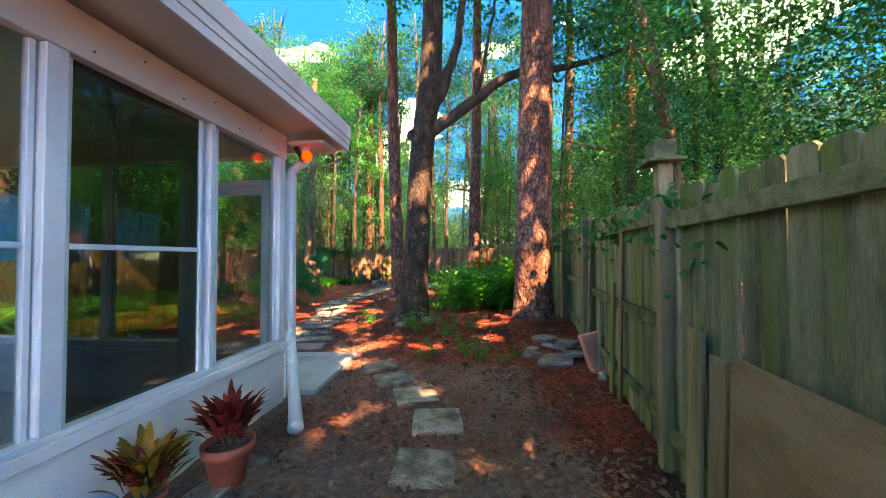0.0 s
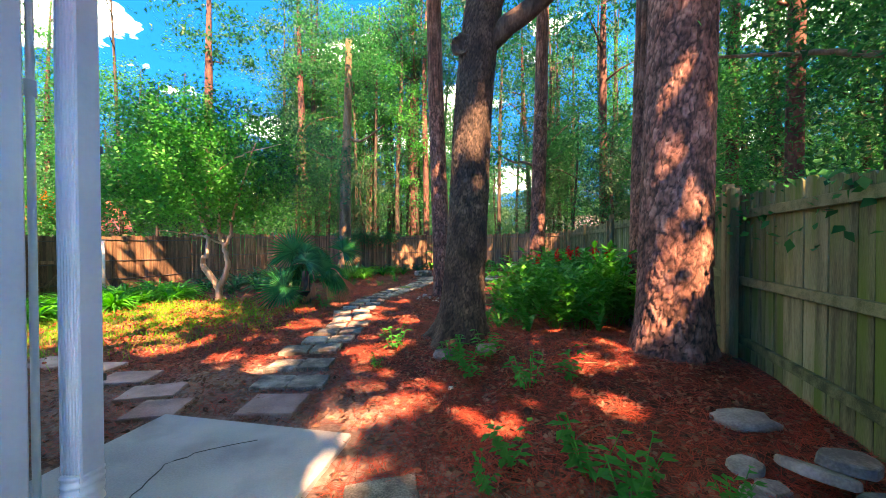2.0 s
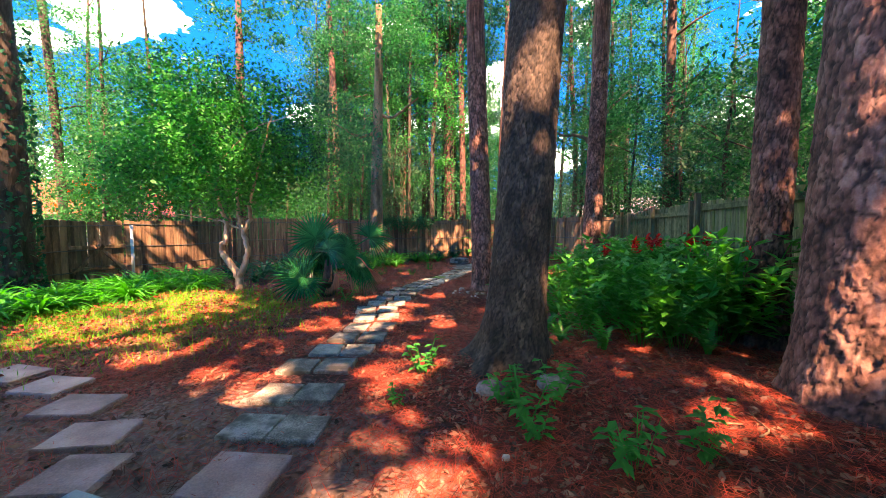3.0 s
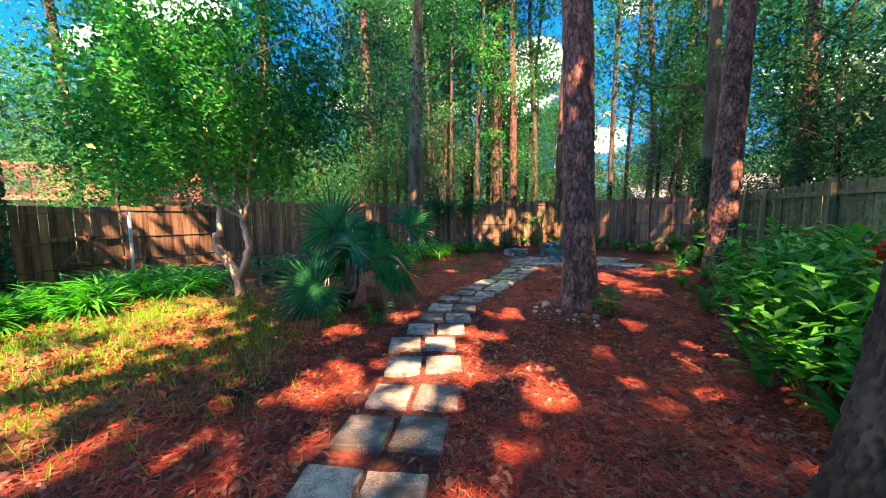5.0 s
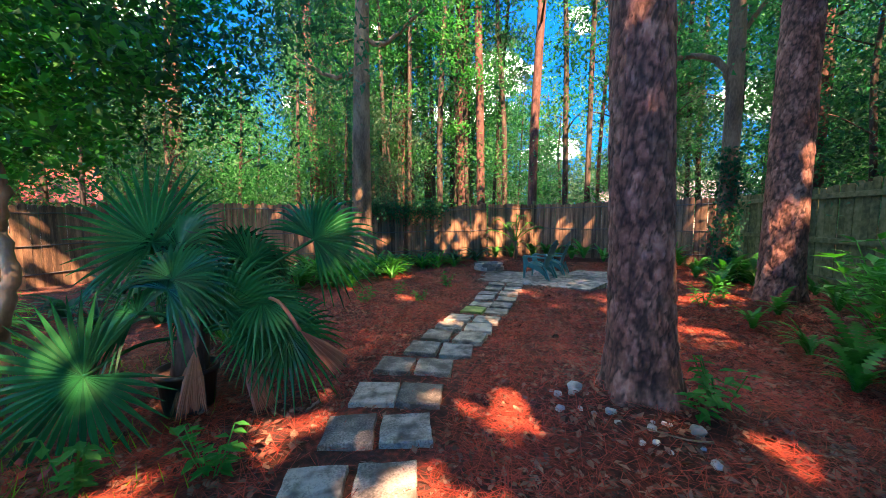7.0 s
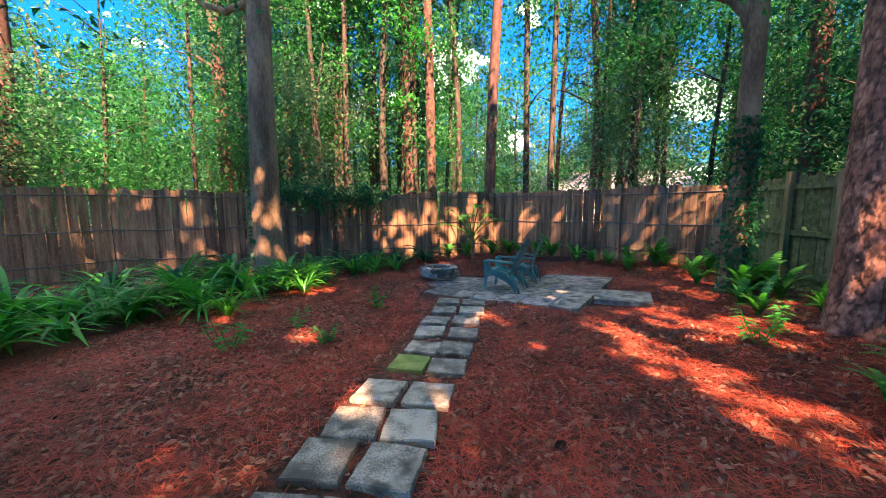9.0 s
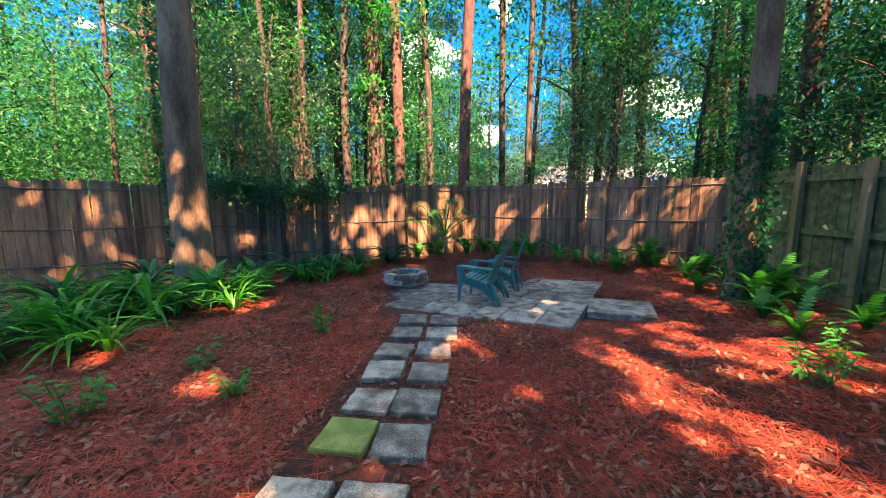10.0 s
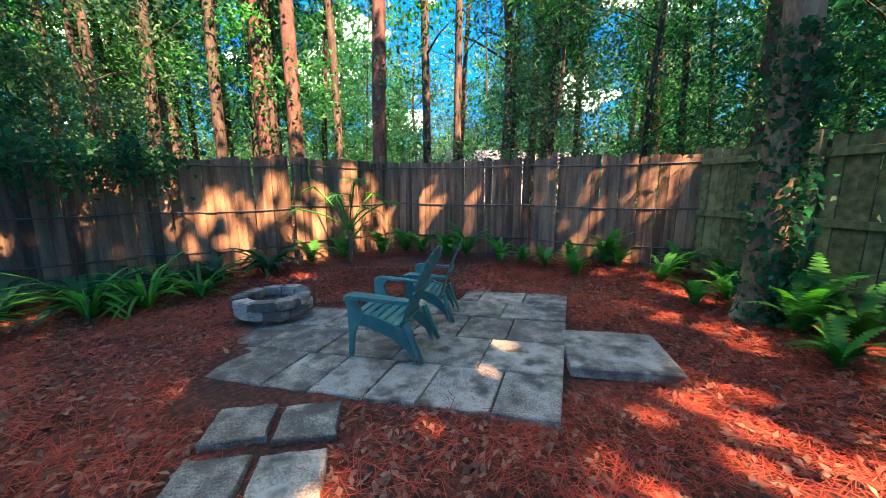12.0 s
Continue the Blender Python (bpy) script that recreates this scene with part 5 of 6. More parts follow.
for k in range(15):
    wood_tree(-17 + k * 0.75 + rw.normal() * 0.5, 24.6 + rw.uniform(0, 5), rw.uniform(17, 20), rw.uniform(0.1, 0.17), M_BARK_OAK, mats[(k * 2) % 5], (4.0, 19.5), rw.uniform(2.0, 2.8), 50, 800 + k, per=125, size=0.14, lean=(rw.normal() * 0.6, 0.2))
for k in range(15):
    wood_tree(-15 + k * 1.55 + rw.normal() * 0.4, 26.5 + rw.normal() * 1.6 - 0.1 * abs(k - 8), rw.uniform(15, 19), rw.uniform(0.09, 0.15), M_BARK_OAK, mats[k % 4], (2.5 if k % 3 else 6.0, 18.0), rw.uniform(1.3, 2.0), 28, 700 + k, per=120, size=0.14, lean=(rw.normal() * 0.5, 0.2))
# leafy young trees close behind the fence
for k, (x, y) in enumerate(((-17.5, 13.5), (-16.0, 15.8), (-15.2, 17.8), (-13.8, 19.4), (-12.2, 20.6), (-10.8, 21.8), (-9.2, 22.8), (-15.0, 21.6), (-12.6, 23.4), (-17.6, 18.6), (1.2, 23.6), (3.0, 22.4), (4.4, 21.0), (3.8, 18.6), (4.2, 16.2), (3.9, 13.6), (5.4, 19.2))):
    h = 6.0 + (k * 5 % 7) * 0.55
    wood_tree(x, y, h, 0.07, M_BARK_OAK, mats[k % 4], (1.0, h), 1.7, 34, 1000 + k, per=160, size=0.095, lean=(0.2, 0.1), label="leafy young tree close behind the fence")
flame = thing("flame_bush", "tall shrub with orange-red flowers beyond the fence", "shrub", pose(-20.0, 15.0, 0))
part("trunk", tubes("flame_stem", [limb([(0, 0, -0.1), (0.1, 0, 1.6), (0, 0.1, 3.0)], 0.09, 0.04)]), M_BARK_GREY, flame)
part("foliage", leaf_mesh("flame_leaves", clumps(np.random.default_rng(78), (0, 0, 2.9), (1.3, 1.3, 1.2), 60, 50, 0.25), 0.16, 0.09, 0.4, 0.1, 78), M_LEAF_BRIGHT, flame)
rq = np.random.default_rng(79)
for k in range(16):
    c = np.array([0.3, -0.4, 3.3]) + rq.normal(size=3) * np.array([0.5, 0.5, 0.45])
    part("flower", leaf_mesh("flame_flower", c + rq.normal(size=(26, 3)) * 0.12, 0.12, 0.08, 0.4, 0.1, 790 + k), M_FLAME, flame, "orange-red flower cluster" if k == 0 else "")

# undergrowth and the far wall of leaves
und = []
for k in range(1250):
    a = radians(rw.uniform(-8, 185))
    d = rw.uniform(13, 32)
    x, y = -4.5 + d * math.cos(a), 11 + d * math.sin(a)
    if ((-14.2 < x < 3.0) and y < 24.0) or (y < 4 and x > -6):
        continue
    und.append(np.array([x, y, rw.uniform(0, 1) ** 1.5 * 5.5 + 0.3]) + rw.normal(size=(90, 3)) * np.array([0.6, 0.6, 0.5]))
p = np.concatenate(und)
tagged(part("undergrowth", leaf_mesh("undergrowth", p[p[:, 2] > 0.05], 0.15, 0.085, 0.4, 0.1, 71, 3), M_LEAF), "mixed green undergrowth of the woods", "undergrowth", kind="stuff")
far = []
for k in range(5600):
    a = radians(rw.uniform(-40, 200))
    d = rw.uniform(42, 64)
    z = rw.uniform(0, 1) ** 1.3 * 19 if k < 3600 else rw.uniform(0, 7)
    if rw.random() < z / 34:
        continue
    far.append(np.array([-4.5 + d * math.cos(a), 11 + d * math.sin(a), z]) + rw.normal(size=(34, 3)) * np.array([1.2, 1.2, 0.9]))
p = np.concatenate(far)
tagged(part("far_woods", leaf_mesh("far_woods", p, 0.5, 0.4, 0.3, 0.1, 72, 3), M_LEAF_OLIVE), "distant olive green woods", "woods", kind="stuff")

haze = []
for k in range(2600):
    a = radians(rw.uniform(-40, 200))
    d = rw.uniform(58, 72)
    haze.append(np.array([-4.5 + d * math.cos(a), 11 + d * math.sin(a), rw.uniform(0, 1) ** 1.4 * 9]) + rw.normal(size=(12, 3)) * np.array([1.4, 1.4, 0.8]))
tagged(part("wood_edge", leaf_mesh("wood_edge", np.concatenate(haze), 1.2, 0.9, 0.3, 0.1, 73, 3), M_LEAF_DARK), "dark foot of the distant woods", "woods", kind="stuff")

# leaves that hang over the mossy fence
hang = thing("overhanging_tree", "dark leafy branches hanging over the mossy fence", "tree")
part("trunk", tubes("hang_trunk", [limb([(4.0, 6.5, -0.1), (3.9, 6.5, 2.5), (3.6, 6.6, 5.0), (3.2, 6.8, 7.0)], 0.16, 0.06, 20, 10), limb([(3.8, 6.5, 3.5), (3.0, 5.6, 4.2), (2.4, 5.0, 4.5)], 0.05, 0.015), limb([(3.85, 6.5, 3.0), (3.2, 7.8, 3.8), (2.6, 9.0, 4.4)], 0.05, 0.015)]), M_BARK_GREY, hang)
r = np.random.default_rng(81)
p = np.concatenate([boughs(r, (4.2, 6.0, 4.9), (2.0, 3.4, 2.3), 150, 130), boughs(r, (4.2, 10.5, 4.4), (1.6, 2.6, 2.4), 80, 120), boughs(r, (4.2, 2.2, 5.0), (1.6, 2.6, 1.9), 110, 130)])
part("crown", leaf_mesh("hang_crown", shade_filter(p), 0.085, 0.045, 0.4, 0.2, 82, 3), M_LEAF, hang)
for k in range(14):
    wood_tree(7.5 + 2.0 * (k % 4) + rw.normal() * 0.7, -1.0 + 1.5 * k + rw.normal() * 0.6, rw.uniform(11, 17), rw.uniform(0.1, 0.18), M_BARK_OAK, mats[k % 4], (1.5, 16.0), rw.uniform(1.8, 2.7), 60, 900 + k, per=125, size=0.125, lean=(rw.normal() * 0.6, 0.2))

# ---- low plants ----
def blades_mesh(name, r, n, length, width, rise, sag, base_r=0.06, seg=5):
    """A tuft of arching strap leaves."""
    vs, fs = [], []
    for _ in range(n):
        a = r.uniform(0, 2 * math.pi)
        ln, wd = length * r.uniform(0.6, 1.15), width * r.uniform(0.7, 1.2)
        out = np.array([math.cos(a), math.sin(a), 0])
        side = np.array([-math.sin(a), math.cos(a), 0])
        start = out * base_r * r.uniform(0, 1)
        up = rise * r.uniform(0.7, 1.2)
        sg = sag * r.uniform(0.6, 1.4)
        k0 = len(vs)
        for i in range(seg + 1):
            t = i / seg
            c = start + out * (ln * t * (0.35 + 0.5 * t)) + np.array([0, 0, ln * (up * t - sg * t * t)])
            w = wd * (math.sin(math.pi * min(0.97, 0.12 + 0.85 * t)) ** 0.7) * 0.5
            fold = np.array([0, 0, w * 0.5])
            vs += [c - side * w + fold, c, c + side * w + fold]
        for i in range(seg):
            b0 = k0 + i * 3
            fs += [(b0, b0 + 1, b0 + 4, b0 + 3), (b0 + 1, b0 + 2, b0 + 5, b0 + 4)]
    me = bpy.data.meshes.new(name)
    me.from_pydata([tuple(v) for v in vs], [], fs)
    me.shade_smooth()
    return me


def fern_mesh(name, r, n, length):
    """Fronds with paired leaflets on an arching rib."""
    vs, fs = [], []
    for _ in range(n):
        a = r.uniform(0, 2 * math.pi)
        ln = length * r.uniform(0.65, 1.15)
        out = np.array([math.cos(a), math.sin(a), 0])
        side = np.array([-math.sin(a), math.cos(a), 0])
        up, sg = r.uniform(1.1, 1.75), r.uniform(0.65, 0.95)
        steps = 15
        rib = len(vs)
        mids = []
        for i in range(steps + 1):
            t = i / steps
            mids.append(out * (ln * t * (0.3 + 0.38 * t)) + np.array([0, 0, ln * (up * t - sg * t * t)]))
            vs.append(mids[-1])
        for i in range(1, steps):
            t = i / steps
            c, nx = mids[i], mids[i + 1]
            d = nx - c
            w = ln * 0.12 * math.sin(math.pi * min(0.98, 0.15 + 0.8 * t)) ** 0.8
            for s in (-1, 1):
                k0 = len(vs)
                low = np.array([0, 0, -0.12 * w])
                vs += [c + side * s * w * 0.55 + d * 0.1 + low * 0.3, c + side * s * w + d * 0.7 + low, c + side * s * w * 0.5 + d * 0.85 + low * 0.3]
                fs.append((rib + i, k0, k0 + 1, k0 + 2, rib + i + 1))
    me = bpy.data.meshes.new(name)
    me.from_pydata([tuple(v) for v in vs], [], fs)
    return me


def fern_thing(name, label, cat, group, r, n, length, mat):
    """A fern whose fronds are parts of their own, far below the ground until copied."""
    t = thing(name, label, cat, group=group)
    for k in range(n):
        part("frond", fern_mesh("frond", r, 1, length), mat, t)
    return t


def sprig_mesh(name, r, height, leaf, per=1, rise=(-0.2, 0.4)):
    """One leaning stem with leaves growing from it."""
    a, d, h = r.uniform(0, 6.28), height * r.uniform(0.1, 0.5), height * r.uniform(0.55, 1.0)
    vs, fs = [], []
    for i in range(9):
        t = i / 8
        c = np.array([math.cos(a) * d * (0.3 + t), math.sin(a) * d * (0.3 + t), h * t])
        vs += [c + np.array([0.004, 0, 0]), c - np.array([0.004, 0, 0])]
        if i:
            fs.append((2 * i - 2, 2 * i - 1, 2 * i + 1, 2 * i))
    for i in [k for k in range(2, 9) for _ in range(per)]:
        b = r.uniform(0, 6.28)
        o = np.array([math.cos(b), math.sin(b), r.uniform(*rise)])
        s = np.array([-math.sin(b), math.cos(b), 0]) * leaf * 0.32
        c, ln = vs[2 * i], leaf * r.uniform(0.8, 1.5)
        k0 = len(vs)
        vs += [c + o * ln * 0.45 + s, c + o * ln + np.array([0, 0, -0.2 * ln]), c + o * ln * 0.45 - s]
        fs.append((2 * i, k0, k0 + 1, k0 + 2))
    me = bpy.data.meshes.new(name)
    me.from_pydata([tuple(v) for v in vs], [], fs)
    return me


def sprig_thing(name, label, cat, group, r, n, height, leaf, mat, per=1, rise=(-0.2, 0.4)):
    t = thing(name, label, cat, group=group)
    for k in range(n):
        me = sprig_mesh("sprig", r, height, leaf, per, rise)
        part("sprig", me, mat, t)
    return t


def plant_out(models, places, smin=0.8, smax=1.2):
    """The first places take the models, the rest take copies."""
    for i, (x, y) in enumerate(places):
        s = random.uniform(smin, smax)
        m = pose(x, y, gf(x, y), 0, 0, random.uniform(0, 360)) @ Matrix.Diagonal((s, s, s, 1))
        if i < len(models):
            spots.append((models[i], m))
        else:
            copy_thing(models[i % len(models)], m)
    for ob, m in spots:
        ob.matrix_basis = m
    spots.clear()


spots = []


def scatter(meshes, mat, name, label, cat, group, places, zoff=0.0, smin=0.8, smax=1.2):
    for me in meshes:
        if not me.materials:
            me.materials.append(mat)
    for x, y in places:
        ob = new(name, random.choice(meshes))
        s = random.uniform(smin, smax)
        ob.matrix_basis = pose(x, y, gf(x, y) + zoff, 0, 0, random.uniform(0, 360)) @ Matrix.Diagonal((s, s, s, 1))
        tagged(ob, label, cat, group)


rp = np.random.default_rng(90)
lily = [blades_mesh("lily", rp, 34, 0.62, 0.045, 1.0, 0.75) for _ in range(3)]
scatter(lily, M_LILY, "strap_leaf_plant", "bright green clump of arching strap leaves", "plant", "strap leaf bed",
        [(-9.0 - 2.4 * rp.uniform() ** 1.2, 5.8 + 0.066 * k + rp.normal() * 0.15) for k in range(84)], smin=0.85, smax=1.35)
dark = [blades_mesh("dark_strap", rp, 26, 0.6, 0.085, 1.15, 0.7) for _ in range(3)]
scatter(dark, M_LEAF_DARK, "broad_leaf_plant", "dark green clump of broad upright leaves by the fence", "plant", "fence bed",
        [(-5.6 + 0.25 * rp.normal(), 19.9), (-6.2, 19.7), (-6.9, 19.3), (-5.0, 20.3), (-8.4, 17.4), (-8.9, 16.6), (-9.3, 15.9), (-9.0, 12.6), (-9.6, 13.4), (-8.6, 11.9), (-8.0, 12.3), (-9.8, 12.2), (-9.9, 14.6), (-10.3, 13.2), (-8.8, 17.9), (-7.2, 18.6), (-6.5, 18.9)])
ferns = [fern_thing("fern", "green sword fern with arching fronds", "fern", "ferns", rp, 18, 0.75, M_FERN) for _ in range(4)]
plant_out(ferns,
        [(-7.7 + 0.3 * rp.normal(), 14.7 + 0.33 * k) for k in range(9)] + [(-7.0 + 0.3 * rp.normal(), 16.4 + 0.4 * k) for k in range(5)]
        + [(-2.8 + 0.42 * k + 0.1 * rp.normal(), 21.4 - 0.26 * k * 0.7 + 0.15 * rp.normal()) for k in range(10)] + [(1.2 + 0.25 * rp.normal(), 16.8 + 0.4 * k) for k in range(6)]
        + [(0.7, 17.0), (0.5, 17.9), (0.3, 16.4), (-0.1, 19.5), (0.9, 18.9), (1.4, 19.2), (-8.6, 14.2), (-8.2, 13.6), (-3.9, 21.0), (-4.4, 20.7), (-3.2, 21.3)], 0.6, 0.95)
scatter([blades_mesh("bed_lily", rp, 30, 0.75, 0.05, 1.15, 0.75) for _ in range(3)], M_FERN, "arching_plant", "lush green clump of arching strap leaves by the fence", "plant", "fence bed",
        [(-7.9 + 0.35 * rp.normal(), 13.6 + 0.28 * k) for k in range(12)] + [(-6.95 + 0.25 * rp.normal(), 16.2 + 0.3 * k) for k in range(7)] + [(-8.8 + 0.3 * rp.normal(), 13.0 + 0.45 * k) for k in range(7)] + [(-5.9, 18.9), (-5.5, 19.3), (-6.3, 18.6)])
spike = [blades_mesh("spiky", rp, 60, 0.75, 0.022, 1.1, 0.6, 0.05)]
scatter(spike, M_FERN, "spiky_plant", "grey-green tuft of narrow spiky leaves", "plant", "", [(-6.75, 15.3), (-6.3, 11.9)])
shrubs = [sprig_thing("leafy_shrub", "lush green broad-leaved shrub in the border", "shrub", "border shrubs", rp, 24, 1.1, 0.12, M_FERN, 3, (-0.1, 1.0)) for _ in range(4)]
plant_out(shrubs,
        [(-0.2 + 0.48 * k + 0.12 * rp.normal(), 8.75 + 0.2 * rp.normal()) for k in range(5)] + [(-0.25 + 0.5 * k, 9.6 + 0.25 * rp.normal()) for k in range(5)] + [(0.1 + 0.5 * k, 10.6 + 0.3 * rp.normal()) for k in range(4)]
        + [(0.2 + 0.55 * k, 11.7 + 0.3 * rp.normal()) for k in range(4)] + [(0.3 + 0.55 * k, 12.9 + 0.3 * rp.normal()) for k in range(4)] + [(1.0 + 0.5 * k, 13.8 + 0.2 * rp.normal()) for k in range(2)])
ferns2 = [fern_thing("low_fern", "low bright fern at the border's edge", "fern", "border ferns", rp, 15, 0.55, M_FERN) for _ in range(3)]
plant_out(ferns2,
        [(-0.55, 8.35), (-0.1, 8.15), (-0.45, 9.2), (-0.6, 9.9), (-0.45, 10.7), (-0.3, 11.5), (-0.35, 12.3), (-0.2, 13.1), (-0.35, 13.8), (0.0, 15.6), (0.9, 15.9), (-0.75, 8.0), (0.9, 8.2), (0.1, 14.2), (0.9, 14.5), (1.3, 15.2), (1.6, 16.1), (-0.1, 12.7)], 0.6, 0.92)
for x, y, z in ((0.5, 9.6, 1.15), (0.75, 9.9, 1.2), (1.1, 9.4, 1.25), (1.4, 9.7, 1.2), (0.2, 10.2, 1.1), (1.6, 9.0, 1.1), (1.0, 10.4, 1.2)):
    flower = thing("red_flower", "spiky red flower spike above the shrubs", "flower", pose(x, y, gf(x, y)), "red flowers")
    part("stem", tubes("stem", [([(0, 0, 0.3), (0.01, 0, z * 0.6), (0.0, 0.01, z)], [0.008, 0.007, 0.005], 6)]), M_FERN, flower)
    q = np.array([0, 0, z]) + rp.normal(size=(60, 3)) * np.array([0.03, 0.03, 0.055])
    part("bloom", leaf_mesh("bloom", q, 0.075, 0.03, 0.1, 0.0, int(rp.integers(1e6))), M_FLOWER, flower)
small = [sprig_thing("seedling", "small green seedling in the pine straw", "plant", "seedlings", rp, 7, 0.3, 0.07, M_LEAF_BRIGHT) for _ in range(3)]
plant_out(small,
        [(-0.85, 6.55), (-1.05, 6.75), (-0.6, 6.8), (-0.75, 6.35), (0.25, 4.75), (0.55, 4.55), (0.1, 4.95), (0.75, 4.8), (-0.55, 4.75), (-0.35, 5.0), (-0.2, 6.2), (0.2, 6.4), (-5.2, 9.9), (-4.6, 10.2), (-1.75, 11.35), (-1.6, 11.55), (-4.9, 14.6), (-5.5, 15.0), (-4.8, 16.0), (-0.5, 14.8), (-0.1, 15.2), (-1.9, 6.6), (-1.9, 7.2), (-5.8, 14.2)], smin=0.6, smax=1.3)


# fan palm
palm = thing("fan_palm", "large fan palm with drooping dead fronds at its foot", "palm", pose(-5.45, 11.0, gf(-5.45, 11.0)))
part("trunk", tubes("palm_trunk", [([(0, -0.25, 0.2), (0.02, -0.22, 0.45), (0, -0.15, 0.8)], [0.13, 0.12, 0.09], 12)]), M_BARK_OAK, palm)


def fan(parent, start, hub, facing, radius, spread, mat, droop=0.25, n_leaf=34, seed=0, label=""):
    """A stalk and a pleated fan of long leaf fingers round its hub."""
    r = np.random.default_rng(seed)
    start, hub, facing = (np.array(v, float) for v in (start, hub, facing))
    facing /= np.linalg.norm(facing)
    axis = hub - start
    axis = axis - facing * (axis @ facing)
    axis /= np.linalg.norm(axis) + 1e-9
    side = np.cross(facing, axis)
    vs, fs = [], []
    for k in range(n_leaf):
        a = radians(spread) * (k / (n_leaf - 1) - 0.5) * 2
        d = axis * math.cos(a) + side * math.sin(a)
        e = np.cross(facing, d)
        ln = radius * (0.85 + 0.15 * math.cos(a)) * r.uniform(0.92, 1.06)
        k0 = len(vs)
        steps = 6
        for i in range(steps + 1):
            t = i / steps
            c = hub + d * ln * t + facing * (0.10 * ln * t * (1 - t)) + np.array([0, 0, -droop * ln * max(0, t - 0.35) ** 2])
            w = ln * 0.034 * (1.9 * t if t < 0.5 else 0.95 * (1 - t) / 0.5) + 0.002
            vs += [c - e * w, c + facing * w * 0.7, c + e * w]
        for i in range(steps):
            b0 = k0 + i * 3
            fs += [(b0, b0 + 1, b0 + 4, b0 + 3), (b0 + 1, b0 + 2, b0 + 5, b0 + 4)]
    me = bpy.data.meshes.new("frond")
    me.from_pydata([tuple(v) for v in vs], [], fs)
    fr = part("frond", me, mat, parent, label)
    mid = (start + hub) / 2 + np.array([0, 0, 0.08])
    part("stalk", tubes("stalk", [(smooth_line([start, mid, hub], 10), [0.014] * 10, 6)]), mat, fr)


# fronds: hub beside the crown, the way the blade faces, and its radius
FANS = [(-0.2, -0.78, 0.46, 0.42, -0.85, 0.35, 0.74), (-0.28, -0.25, 1.3, 0.38, -0.9, 0.2, 0.74), (0.75, 0.35, 1.3, 0.45, -0.8, 0.35, 0.62), (0.6, -0.1, 0.85, 0.5, -0.3, 0.8, 0.5), (0.2, -0.5, 1.0, 0.3, -0.6, 0.7, 0.55), (-0.62, -0.15, 1.15, -0.2, -0.5, 0.8, 0.6)]
rf = np.random.default_rng(350)
for k in range(15):
    a = k * 2.4
    el = 0.15 + 0.75 * ((k * 7) % 15) / 15
    reach = rf.uniform(0.45, 0.75)
    FANS.append((math.cos(a) * reach * (1.1 - 0.6 * el), math.sin(a) * reach * (1.1 - 0.6 * el), 0.45 + 0.95 * el, math.cos(a) * 0.8 + rf.normal() * 0.25, math.sin(a) * 0.8 - 0.25 + rf.normal() * 0.25, rf.uniform(0.2, 0.8), rf.uniform(0.46, 0.62)))
for i, (hx, hy, hz, ax, ay, az, rad) in enumerate(FANS):
    fan(palm, (0, -0.2, 0.55), (hx, hy, hz), (ax, ay, az), rad, 150 if i < 2 else 118, M_PALM, 0.12 if i < 2 else rf.uniform(0.3, 0.9), 36 if i < 2 else 30, 300 + i)
for i, (hx, hy, hz) in enumerate(((0.42, -0.5, 0.62), (0.95, -0.12, 0.66), (0.6, -0.3, 0.5), (0.15, -0.3, 0.5))):
    fan(palm, (hx * 0.6, hy * 0.6, hz + 0.22), (hx, hy, hz), (0.7, -0.7, 0.1), 0.44, 11, M_DEAD, 0.1, 14, 330 + i, "dry folded brown frond")

tub = thing("planter_pot", "black plastic nursery pot holding the fan palm", "pot", pose(-5.45, 10.75, gf(-5.45, 10.75)))
bm = bmesh.new()
vs = [bm.verts.new((px, 0, pz)) for px, pz in ((0.0, 0.0), (0.165, 0.0), (0.20, 0.30), (0.215, 0.30), (0.218, 0.34), (0.20, 0.34), (0.19, 0.29), (0.0, 0.29))]
es = [bm.edges.new((a, c)) for a, c in zip(vs, vs[1:])]
bmesh.ops.spin(bm, geom=vs + es, axis=(0, 0, 1), cent=(0, 0, 0), steps=26, angle=2 * math.pi)
bmesh.ops.remove_doubles(bm, verts=bm.verts[:], dist=0.0005)
bmesh.ops.recalc_face_normals(bm, faces=bm.faces[:])
part("pot", bm, M_TUB, tub, smooth=True)
bm = bmesh.new()
bmesh.ops.create_circle(bm, cap_ends=True, segments=24, radius=0.192, matrix=pose(0, 0, 0.298))
part("soil", bm, M_SOIL, tub)

# cut-leaved plant in the fence corner
phil = thing("cut_leaf_plant", "tall cut-leaved plant in the sunny fence corner", "plant", pose(-3.75, 20.85, gf(-3.75, 20.85)))
part("stem", tubes("phil_stem", [([(0, 0, 0), (0.03, 0, 0.3), (0.0, 0.02, 0.62)], [0.05, 0.045, 0.035], 9)]), M_BARK_GREY, phil)
for i in range(9):
    a = radians(i * 40 + 10)
    out = np.array([math.cos(a), math.sin(a), 0])
    rch = 0.35 + 0.25 * (i % 3)
    fan(phil, (0, 0, 0.6), out * rch + np.array([0, 0, 1.0 + 0.12 * ((i * 7) % 5)]), out * 0.4 + np.array([0, 0, 1]), 0.3, 110, M_FERN, 0.3, 11, 360 + i)

